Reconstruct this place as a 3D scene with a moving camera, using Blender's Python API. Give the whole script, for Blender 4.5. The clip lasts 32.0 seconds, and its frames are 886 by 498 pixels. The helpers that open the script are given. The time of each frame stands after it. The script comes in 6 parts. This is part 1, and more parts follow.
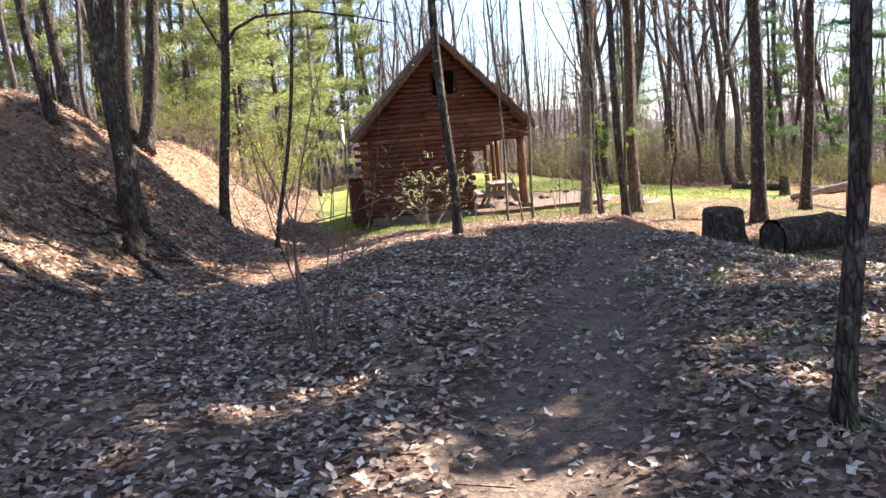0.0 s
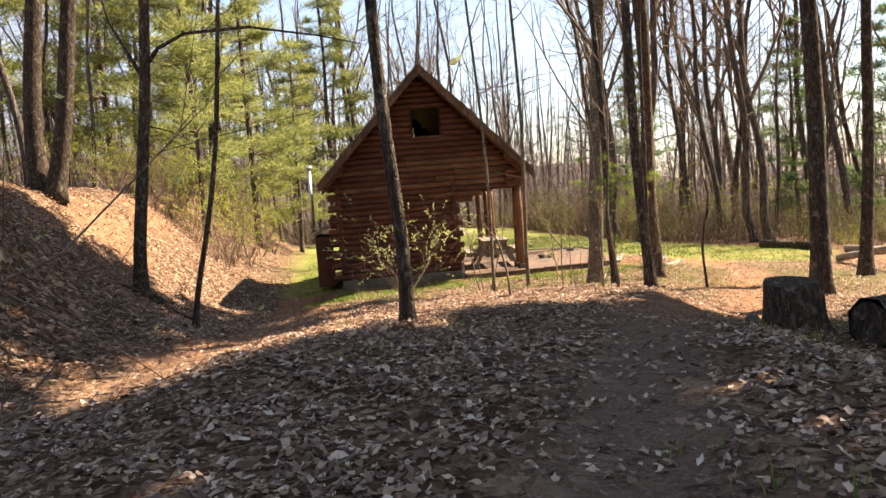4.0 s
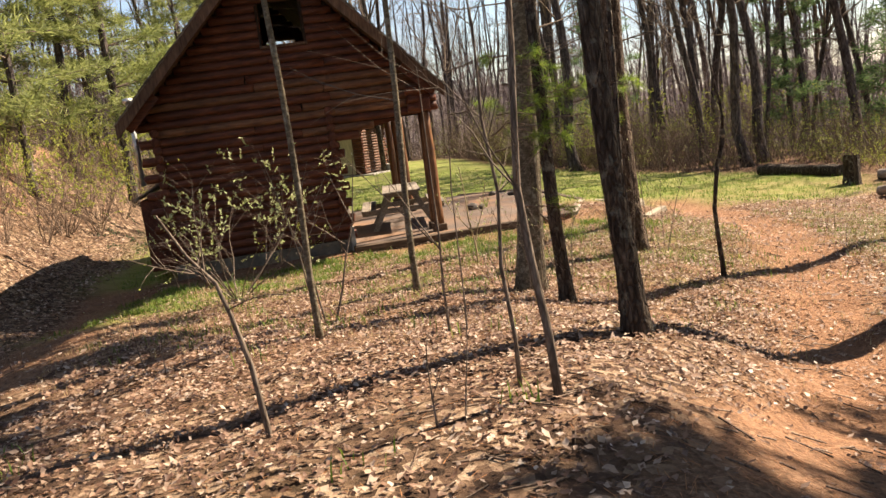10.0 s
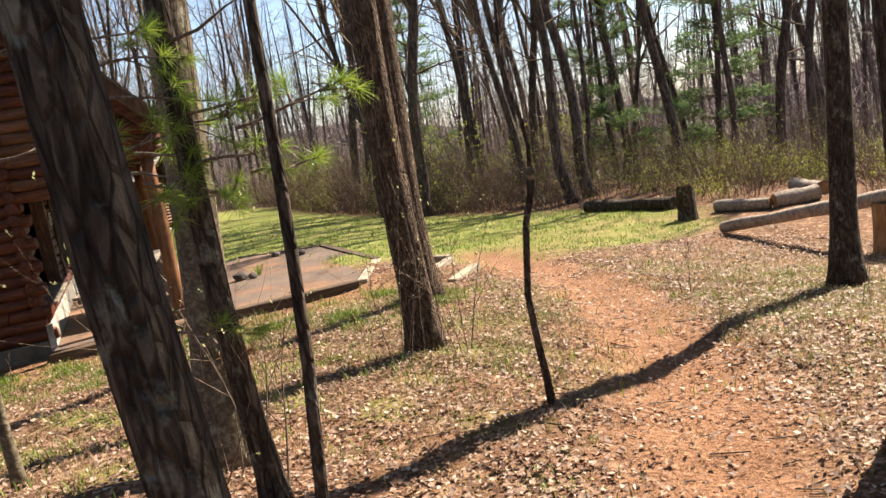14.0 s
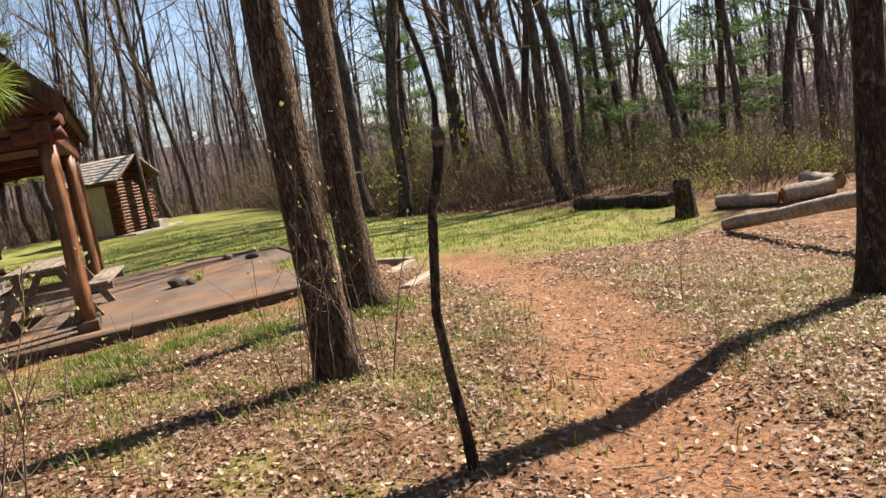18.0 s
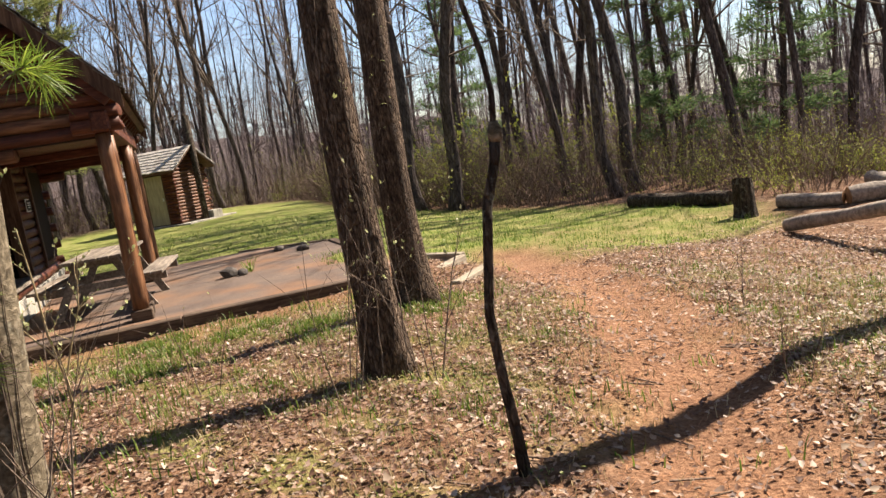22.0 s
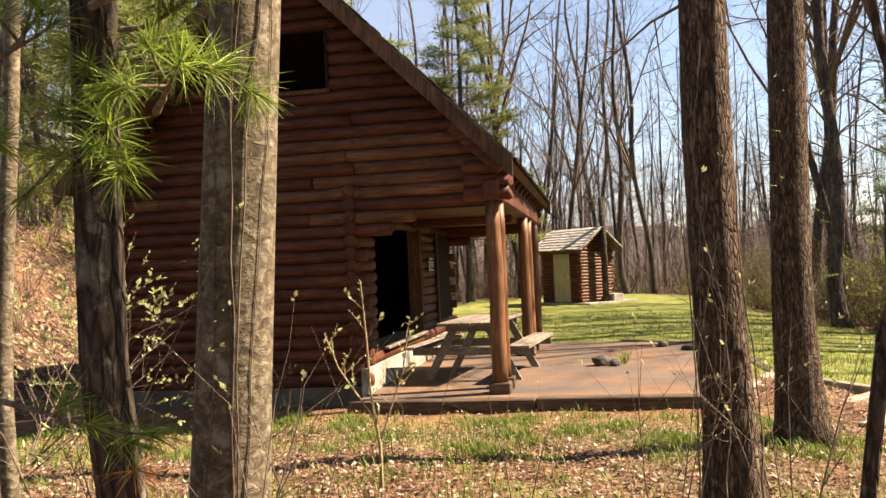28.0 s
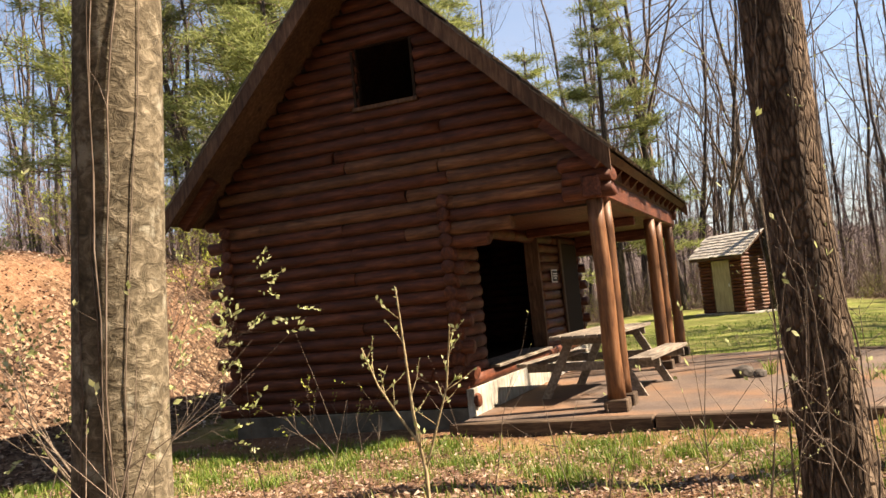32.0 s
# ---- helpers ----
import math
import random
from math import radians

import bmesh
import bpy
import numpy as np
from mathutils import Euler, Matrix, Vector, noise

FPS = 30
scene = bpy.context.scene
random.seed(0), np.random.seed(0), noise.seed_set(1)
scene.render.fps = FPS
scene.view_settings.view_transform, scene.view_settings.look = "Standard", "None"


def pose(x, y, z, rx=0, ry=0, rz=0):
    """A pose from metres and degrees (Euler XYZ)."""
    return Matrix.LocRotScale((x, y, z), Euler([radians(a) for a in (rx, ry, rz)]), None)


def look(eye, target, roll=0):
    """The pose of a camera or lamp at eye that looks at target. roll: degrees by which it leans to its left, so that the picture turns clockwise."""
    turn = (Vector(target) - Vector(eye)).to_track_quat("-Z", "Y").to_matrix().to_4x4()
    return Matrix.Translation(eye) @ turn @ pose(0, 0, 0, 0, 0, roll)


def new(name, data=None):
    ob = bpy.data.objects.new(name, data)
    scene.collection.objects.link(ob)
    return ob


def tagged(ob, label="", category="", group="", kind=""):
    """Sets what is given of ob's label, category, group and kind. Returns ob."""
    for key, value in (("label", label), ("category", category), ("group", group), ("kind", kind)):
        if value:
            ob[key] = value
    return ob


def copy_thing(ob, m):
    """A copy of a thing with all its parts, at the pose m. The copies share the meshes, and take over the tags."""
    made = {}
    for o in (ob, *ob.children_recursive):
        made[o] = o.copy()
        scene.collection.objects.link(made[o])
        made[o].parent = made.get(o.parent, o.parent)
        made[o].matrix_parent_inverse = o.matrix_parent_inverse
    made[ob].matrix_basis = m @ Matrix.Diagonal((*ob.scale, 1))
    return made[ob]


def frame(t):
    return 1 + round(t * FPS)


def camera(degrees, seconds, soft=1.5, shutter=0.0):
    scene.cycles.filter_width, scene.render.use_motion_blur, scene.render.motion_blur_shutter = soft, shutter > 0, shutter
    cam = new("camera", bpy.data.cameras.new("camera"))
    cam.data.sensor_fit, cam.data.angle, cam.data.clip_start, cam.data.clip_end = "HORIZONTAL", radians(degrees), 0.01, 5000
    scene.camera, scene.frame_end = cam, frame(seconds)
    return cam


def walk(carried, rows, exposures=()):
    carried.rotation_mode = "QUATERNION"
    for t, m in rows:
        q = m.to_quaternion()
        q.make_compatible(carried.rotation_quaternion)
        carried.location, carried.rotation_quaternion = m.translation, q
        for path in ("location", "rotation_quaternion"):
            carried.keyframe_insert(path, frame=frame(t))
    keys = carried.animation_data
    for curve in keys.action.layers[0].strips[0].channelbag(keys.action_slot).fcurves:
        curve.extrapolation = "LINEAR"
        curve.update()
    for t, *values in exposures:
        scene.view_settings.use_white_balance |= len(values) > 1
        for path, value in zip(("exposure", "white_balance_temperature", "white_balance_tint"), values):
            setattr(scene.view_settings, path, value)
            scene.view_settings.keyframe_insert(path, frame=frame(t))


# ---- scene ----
cam = camera(57.2, 32.0)
PATH = [
    (0, (-5.914, -24.457, 2.304), (-5.656, -22.492, 2.035), -5.0),
    (0.5, (-5.978, -24.1, 2.3), (-5.656, -22.146, 2.025), -3.6),
    (1, (-5.985, -23.664, 2.276), (-5.676, -21.706, 2.009), -3.5),
    (1.5, (-5.816, -23.156, 2.24), (-5.594, -21.181, 2.018), -3.0),
    (2, (-5.678, -22.708, 2.236), (-5.476, -20.72, 2.162), -2.8),
    (2.5, (-5.507, -22.253, 2.243), (-5.299, -20.265, 2.197), -3.6),
    (3, (-5.313, -21.772, 2.202), (-5.062, -19.79, 2.103), -3.7),
    (3.5, (-5.036, -21.256, 2.156), (-4.78, -19.276, 2.031), -4.0),
    (4, (-4.79, -20.694, 2.093), (-4.53, -18.716, 1.958), -4.7),
    (4.5, (-4.542, -20.22, 2.088), (-4.229, -18.253, 1.906), -4.9),
    (6.5, (-3.94, -18.144, 2.084), (-3.688, -16.167, 1.92), -5.9),
    (7, (-3.74, -17.632, 2.095), (-3.498, -15.654, 1.922), -5.9),
    (7.5, (-3.599, -17.042, 2.108), (-3.381, -15.059, 1.956), -5.2),
    (8, (-3.388, -16.481, 2.105), (-3.183, -14.496, 1.967), -6.0),
    (8.5, (-3.11, -15.938, 2.068), (-2.93, -13.952, 1.922), -6.9),
    (9, (-2.869, -15.54, 2.083), (-2.582, -13.572, 1.871), -6.9),
    (9.5, (-2.592, -15.005, 2.073), (-2.268, -13.047, 1.824), -8.0),
    (10, (-2.368, -14.462, 2.06), (-2.049, -12.514, 1.735), -7.7),
    (10.5, (-2.081, -13.974, 2.037), (-1.759, -12.034, 1.672), -7.8),
    (11, (-1.845, -13.523, 2.03), (-1.445, -11.608, 1.616), -7.8),
    (11.5, (-1.585, -13.126, 2.041), (-1.158, -11.215, 1.634), -10.1),
    (12, (-1.358, -12.509, 1.995), (-0.835, -10.62, 1.596), -9.8),
    (12.5, (-1.064, -12.108, 1.95), (-0.456, -10.24, 1.573), -9.9),
    (13, (-0.799, -11.694, 1.894), (-0.19, -9.819, 1.557), -9.4),
    (13.5, (-0.667, -11.477, 1.886), (0.03, -9.628, 1.575), -8.6),
    (14, (-0.453, -11.253, 1.849), (0.251, -9.403, 1.562), -9.9),
    (14.5, (-0.353, -11.08, 1.799), (0.384, -9.247, 1.488), -9.5),
    (15, (-0.241, -10.935, 1.767), (0.58, -9.145, 1.414), -9.3),
    (15.5, (-0.063, -10.818, 1.702), (0.733, -9.02, 1.339), -9.4),
    (17.5, (0.476, -10.179, 1.533), (1.194, -8.34, 1.211), -10.3),
    (18, (0.654, -9.993, 1.496), (1.348, -8.138, 1.218), -10.1),
    (18.5, (0.71, -9.924, 1.483), (1.415, -8.072, 1.207), -9.5),
    (19, (0.709, -9.865, 1.479), (1.502, -8.055, 1.169), -8.0),
    (19.5, (0.704, -9.88, 1.49), (1.517, -8.082, 1.165), -8.2),
    (20, (0.689, -9.87, 1.483), (1.471, -8.059, 1.154), -9.0),
    (20.5, (0.674, -9.878, 1.489), (1.4, -8.042, 1.169), -9.4),
    (21, (0.669, -9.878, 1.491), (1.347, -8.021, 1.189), -9.5),
    (21.5, (0.665, -9.881, 1.498), (1.308, -8.01, 1.21), -9.1),
    (22, (0.676, -9.878, 1.501), (1.255, -7.983, 1.229), -9.5),
    (22.5, (0.667, -9.855, 1.508), (1.131, -7.925, 1.267), -9.5),
    (23, (0.657, -9.872, 1.521), (1.013, -7.914, 1.317), -9.9),
    (23.5, (0.655, -9.851, 1.532), (0.868, -7.87, 1.356), -9.6),
    (24, (0.7, -9.699, 1.505), (0.727, -7.705, 1.356), -8.0),
    (24.5, (0.777, -9.522, 1.473), (0.676, -7.529, 1.338), -8.3),
    (25, (0.933, -9.303, 1.427), (0.707, -7.317, 1.348), -8.5),
    (25.5, (0.991, -9.163, 1.409), (0.762, -7.176, 1.387), -5.6),
    (27.5, (1.129, -9.085, 1.418), (0.797, -7.113, 1.46), -2.9),
    (28, (1.117, -9.086, 1.421), (0.748, -7.121, 1.469), -2.6),
    (28.5, (1.121, -9.085, 1.418), (0.729, -7.125, 1.471), -3.0),
    (29, (1.141, -9.064, 1.414), (0.728, -7.108, 1.471), -3.8),
    (29.5, (1.204, -9.031, 1.397), (0.742, -7.086, 1.474), -4.1),
    (30, (1.209, -8.867, 1.359), (0.677, -6.941, 1.454), -3.5),
    (30.5, (1.292, -8.697, 1.334), (0.742, -6.777, 1.424), -4.2),
    (31, (1.494, -8.535, 1.289), (0.922, -6.62, 1.38), -5.3),
    (31.5, (1.576, -8.366, 1.247), (0.926, -6.478, 1.356), -5.7),
    (32, (1.631, -8.28, 1.253), (0.881, -6.43, 1.385), -5.7),
]
walk(cam, [(t, look(eye, target, roll)) for t, eye, target, roll in PATH],
     exposures=[(0, 2.75, 6250, 14), (1.5, 2.6, 6400, 14), (2.5, 2.36, 7550, 17), (4, 2.3, 8100, 16), (7, 2.13, 8050, 15), (9, 1.88, 7950, 15), (12, 1.76, 6450, 10), (15, 1.88, 7250, 15), (19, 1.52, 6850, 14), (24, 1.74, 7050, 15), (28, 1.96, 7950, 16), (32, 1.9, 7750, 15)])

# ---- world, sun ----
world = bpy.data.worlds.new("world")
scene.world = world
world.use_nodes = True
wn = world.node_tree
sky = wn.nodes.new("ShaderNodeTexSky")
sky.sky_type = 'NISHITA'
sky.sun_disc = False
SUN_ELEV, SUN_AZ = radians(45), radians(73)   # azimuth clockwise from +y
sky.sun_elevation, sky.sun_rotation = SUN_ELEV, SUN_AZ
sky.air_density, sky.dust_density, sky.ozone_density = 1.0, 0.1, 3.0
bg = wn.nodes["Background"]
bg.inputs[1].default_value = 0.064
# thin high cloud over the blue
cloud_at = wn.nodes.new("ShaderNodeTexCoord")
cloud_noise = wn.nodes.new("ShaderNodeTexNoise")
cloud_noise.inputs["Scale"].default_value = 2.6
cloud_noise.inputs["Detail"].default_value = 6.0
cloud_noise.inputs["Roughness"].default_value = 0.6
cloud_amount = wn.nodes.new("ShaderNodeMapRange")
for k, val in ((1, 0.42), (2, 0.68), (3, 0.1), (4, 0.6)):
    cloud_amount.inputs[k].default_value = val
cloud_mix = wn.nodes.new("ShaderNodeMix")
cloud_mix.data_type = 'RGBA'
cloud_mix.inputs[7].default_value = (2.7, 3.25, 4.5, 1)
wn.links.new(cloud_at.outputs["Generated"], cloud_noise.inputs["Vector"])
wn.links.new(cloud_noise.outputs[0], cloud_amount.inputs[0])
wn.links.new(cloud_amount.outputs[0], cloud_mix.inputs[0])
wn.links.new(sky.outputs[0], cloud_mix.inputs[6])
wn.links.new(cloud_mix.outputs[2], bg.inputs[0])
sun_dir = Vector((math.sin(SUN_AZ) * math.cos(SUN_ELEV), math.cos(SUN_AZ) * math.cos(SUN_ELEV), math.sin(SUN_ELEV)))
sun = new("sun", bpy.data.lights.new("sun", 'SUN'))
sun.data.energy, sun.data.angle, sun.data.color = 5.0, radians(0.53), (1.0, 0.92, 0.80)
sun.matrix_world = look(sun_dir * 60, (0, 0, 0))


# ---- helpers for meshes and materials ----
class Acc:
    """Collects vertices and faces of one mesh."""

    def __init__(self):
        self.v, self.f = [], []

    def add(self, vs, fs):
        n = len(self.v)
        self.v.extend(vs)
        self.f.extend([tuple(i + n for i in f) for f in fs])

    def mesh(self, name, smooth=True):
        me = bpy.data.meshes.new(name)
        me.from_pydata([tuple(p) for p in self.v], [], self.f)
        if smooth:
            me.polygons.foreach_set("use_smooth", [True] * len(me.polygons))
        me.update()
        return me


def flat_mesh(name, verts, faces, smooth=False):
    """A mesh from numpy arrays: verts (n, 3), faces (m, k)."""
    me = bpy.data.meshes.new(name)
    n, (m, k) = len(verts), faces.shape
    me.vertices.add(n)
    me.vertices.foreach_set("co", np.asarray(verts, np.float32).ravel())
    me.loops.add(m * k)
    me.loops.foreach_set("vertex_index", faces.astype(np.int32).ravel())
    me.polygons.add(m)
    me.polygons.foreach_set("loop_start", np.arange(0, m * k, k, dtype=np.int32))
    if smooth:
        me.polygons.foreach_set("use_smooth", np.ones(m, bool))
    me.update(calc_edges=True)
    return me


def part(name, data, material, parent=None, label="", m=None):
    """One mesh object under a thing or a part. data: an Acc, a bmesh or a mesh."""
    if isinstance(data, Acc):
        data = data.mesh(name)
    elif isinstance(data, bmesh.types.BMesh):
        me = bpy.data.meshes.new(name)
        data.to_mesh(me)
        data.free()
        data = me
    if material is not None and not data.materials:
        data.materials.append(material)
    ob = new(name, data)
    if parent is not None:
        ob.parent = parent
    if m is not None:
        ob.matrix_basis = m
    if label:
        ob["label"] = label
    return ob


def thing(name, label, category, group="", at=None, kind=""):
    ob = new(name)
    ob.empty_display_size = 0.1
    if at is not None:
        ob.matrix_basis = at
    return tagged(ob, label, category, group, kind)


def box_bm(x0, y0, z0, x1, y1, z1, bevel=0.0):
    bm = bmesh.new()
    bmesh.ops.create_cube(bm)
    for v in bm.verts:
        v.co = ((x1 if v.co.x > 0 else x0), (y1 if v.co.y > 0 else y0), (z1 if v.co.z > 0 else z0))
    if bevel:
        bmesh.ops.bevel(bm, geom=bm.edges[:], offset=bevel, segments=1, affect='EDGES')
    return bm


def tube(acc, pts, radii, n=6, cap=True, wob=0.0, rng=None):
    """A tapered tube through pts. wob: relative unevenness of its rings."""
    pts = [Vector(p) for p in pts]
    vs, fs = [], []
    ref = None
    for i, p in enumerate(pts):
        d = (pts[min(i + 1, len(pts) - 1)] - pts[max(i - 1, 0)])
        d = d.normalized() if d.length > 1e-9 else Vector((0, 0, 1))
        if ref is None:
            ref = d.orthogonal().normalized()
        u = (ref - d * ref.dot(d))
        u = u.normalized() if u.length > 1e-6 else d.orthogonal().normalized()
        w = d.cross(u)
        ref = u
        for k in range(n):
            a = 2 * math.pi * k / n
            r = radii[i] * (1 + (rng.uniform(-wob, wob) if wob else 0))
            vs.append(p + (u * math.cos(a) + w * math.sin(a)) * r)
    m = len(pts)
    for i in range(m - 1):
        for k in range(n):
            k2 = (k + 1) % n
            fs.append((i * n + k, i * n + k2, (i + 1) * n + k2, (i + 1) * n + k))
    if cap:
        fs.append(tuple(range(n - 1, -1, -1)))
        fs.append(tuple(range((m - 1) * n, m * n)))
    acc.add(vs, fs)


def sstep(a):
    a = np.clip(a, 0.0, 1.0)
    return a * a * (3 - 2 * a)


def seg_dist(x, y, line):
    """Distance from points to a polyline."""
    best = np.full(np.shape(x), 1e9)
    for (x0, y0), (x1, y1) in zip(line[:-1], line[1:]):
        dx, dy = x1 - x0, y1 - y0
        s = np.clip(((x - x0) * dx + (y - y0) * dy) / (dx * dx + dy * dy), 0, 1)
        best = np.minimum(best, np.hypot(x - x0 - s * dx, y - y0 - s * dy))
    return best


def ripple(x, y, s, k=0.0):
    """Smooth unevenness between about -1 and 1 with a wavelength near s."""
    q = 2 * math.pi / s
    return (np.sin(q * x + 1.3 * np.sin(0.61 * q * y + k) + k) * np.cos(0.83 * q * y + 1.1 * np.sin(0.53 * q * x - k))
            + 0.5 * np.sin(1.9 * q * (x + 0.6 * y) + 2 * k)) / 1.5


TRAIL = [(-6.4, -25.5), (-5.25, -21.5), (-4.8, -20.5), (-4.1, -18.8), (-3.4, -17.0), (-2.75, -15.3), (-1.2, -12.55), (0.5, -10.45), (1.25, -9.45), (2.12, -8.0), (2.9, -6.6), (3.6, -5.2), (4.5, -2.7), (5.0, 1.0)]
SIDE_TRAIL = [(-9.8, -21.5), (-8.1, -18.5), (-7.3, -16.4), (-6.6, -13.6), (-5.9, -9.5), (-5.4, -6.0), (-5.6, -1.5), (-6.0, 4.0), (-5.0, 10.0)]



def ground_z(x, y):
    base = 0.95 * (1 - sstep((y + 15) / 13))
    f = sstep((y + 20) / 5)
    g = 1 - sstep((y + 14) / 3)
    z = base * (1 - sstep((x + 1.25 + 1.05 * g) / (2.2 + 0.8 * g)) * f) - (0.72 - 0.24 * sstep((y + 4) / 3)) * sstep((x - 2) / 8) * (0.35 + 0.65 * f)
    z = z - 0.12 * sstep((y + 4) / 3)
    toe = -6.9 - 0.9 * sstep((-8 - y) / 6) + 0.35 * np.sin(0.55 * y + 1.0)
    z = z - 0.22 * np.exp(-((x - toe - 0.9) / 1.1) ** 2) * sstep((y + 22) / 6)
    z = z + 3.0 * sstep((toe - x) / 4.2) + 0.08 * np.maximum(toe - 4 - x, 0)
    z = z - 0.10 * np.exp(-(seg_dist(x, y, TRAIL) / 0.6) ** 2)
    z = z + 0.16 * np.exp(-((x - 2.95) / 0.75) ** 2) * sstep((y + 1.1) / 0.7) * (1 - sstep((y - 2.2) / 1.5))
    z = z + 0.17 * np.exp(-((x - 0.6) / 1.2) ** 2 - ((y + 12.2) / 0.9) ** 2)
    z = z + 0.2 * np.exp(-((x - 0.1) / 0.75) ** 2 - ((y + 9.4) / 0.8) ** 2)
    r = np.hypot(x - 2, y - 4)
    ahead = sstep((y + 0.6 * x - 2) / 20)
    right = sstep((x - 0.25 * y - 6) / 40)
    z = z + (9.0 - 7.7 * right) * sstep((r - 45) / 120) * ahead - 1.6 * sstep((x - 12.2) / 12)
    far = sstep((r - 3) / 6) * sstep((np.abs(y - 13) - 6) / 4 + (np.abs(x - 4) - 6) / 4)
    z = z + 0.05 * far * ripple(x, y, 5.3, 0.4) + (0.012 + 0.012 * far) * ripple(x, y, 1.1, 1.7)
    return z


def gz(x, y):
    return float(ground_z(np.float64(x), np.float64(y)))


# ---- materials ----
def mat(name, rough=0.8, spec=0.3):
    m = bpy.data.materials.new(name)
    m.use_nodes = True
    b = m.node_tree.nodes["Principled BSDF"]
    b.inputs["Roughness"].default_value = rough
    b.inputs["Specular IOR Level"].default_value = spec
    return m, m.node_tree, b


def N(nt, kind, **props):
    n = nt.nodes.new(kind)
    for k, v in props.items():
        n.inputs[k].default_value = v
    return n


def coords(nt, scale=(1, 1, 1), source="Object"):
    tc = nt.nodes.new("ShaderNodeTexCoord")
    mp = nt.nodes.new("ShaderNodeMapping")
    mp.inputs["Scale"].default_value = scale
    nt.links.new(tc.outputs[source], mp.inputs[0])
    return mp.outputs[0]


def noise_tex(nt, vec, scale, detail=4, rough=0.55, dist=0.0):
    n = N(nt, "ShaderNodeTexNoise", Scale=scale, Detail=detail, Roughness=rough, Distortion=dist)
    if vec is not None:
        nt.links.new(vec, n.inputs["Vector"])
    return n.outputs[0]


def ramp(nt, fac, stops):
    r = nt.nodes.new("ShaderNodeValToRGB")
    while len(r.color_ramp.elements) < len(stops):
        r.color_ramp.elements.new(0.5)
    for e, (p, c) in zip(r.color_ramp.elements, stops):
        e.position, e.color = p, (*c, 1) if len(c) == 3 else c
    nt.links.new(fac, r.inputs[0])
    return r.outputs[0]


def mixc(nt, fac, a, b, mode='MIX'):
    m = nt.nodes.new("ShaderNodeMix")
    m.data_type, m.blend_type = 'RGBA', mode
    for s, v in ((m.inputs[0], fac), (m.inputs[6], a), (m.inputs[7], b)):
        if hasattr(v, "is_linked"):
            nt.links.new(v, s)
        else:
            s.default_value = v if isinstance(v, float) else (*v, 1)
    return m.outputs[2]


def mth(nt, op, a, b=None):
    m = nt.nodes.new("ShaderNodeMath")
    m.operation = op
    for s, v in zip(m.inputs, (a, b)):
        if v is None:
            continue
        if hasattr(v, "is_linked"):
            nt.links.new(v, s)
        else:
            s.default_value = v
    return m.outputs[0]


def bump(nt, bsdf, height, strength=0.5, dist=0.02):
    b = N(nt, "ShaderNodeBump", Strength=strength, Distance=dist)
    nt.links.new(height, b.inputs["Height"])
    nt.links.new(b.outputs[0], bsdf.inputs["Normal"])


def wood_mat(name, dark, mid, light, scale=(2, 2, 14), rough=0.75, axis="z", spec=0.25, knots=True):
    """Stained or weathered wood with grain along one axis of the object."""
    m, nt, b = mat(name, rough, spec)
    s = {"x": (1.2, 9, 9), "y": (9, 1.2, 9), "z": (9, 9, 1.2)}[axis]
    oi = nt.nodes.new("ShaderNodeObjectInfo")
    tc = nt.nodes.new("ShaderNodeTexCoord")
    off = nt.nodes.new("ShaderNodeVectorMath")
    off.operation = 'ADD'
    sc = nt.nodes.new("ShaderNodeVectorMath")
    sc.operation = 'SCALE'
    cmb = nt.nodes.new("ShaderNodeCombineXYZ")
    for i in range(3):
        nt.links.new(oi.outputs["Random"], cmb.inputs[i])
    nt.links.new(cmb.outputs[0], sc.inputs[0])
    sc.inputs["Scale"].default_value = 17.0
    nt.links.new(tc.outputs["Object"], off.inputs[0])
    nt.links.new(sc.outputs[0], off.inputs[1])
    mp = nt.nodes.new("ShaderNodeMapping")
    mp.inputs["Scale"].default_value = s
    nt.links.new(off.outputs[0], mp.inputs[0])
    grain = noise_tex(nt, mp.outputs[0], 3.2, 6, 0.62, 0.4)
    big = noise_tex(nt, off.outputs[0], 1.7, 3, 0.6)
    col = ramp(nt, grain, [(0.28, dark), (0.5, mid), (0.72, light)])
    col = mixc(nt, mth(nt, 'MULTIPLY', oi.outputs["Random"], 0.3), col, tuple(0.5 * c for c in mid))
    blot = ramp(nt, big, [(0.38, (0.55, 0.52, 0.5)), (0.6, (1.08, 1.05, 1.0))])
    col = mixc(nt, 0.75, col, blot, 'MULTIPLY')
    if knots:
        vo = N(nt, "ShaderNodeTexVoronoi", Scale=2.6)
        nt.links.new(off.outputs[0], vo.inputs["Vector"])
        kn = ramp(nt, vo.outputs["Distance"], [(0.05, (0.35, 0.28, 0.25)), (0.13, (1, 1, 1))])
        col = mixc(nt, 0.8, col, kn, 'MULTIPLY')
    nt.links.new(col, b.inputs["Base Color"])
    bump(nt, b, grain, 0.5, 0.006)
    return m


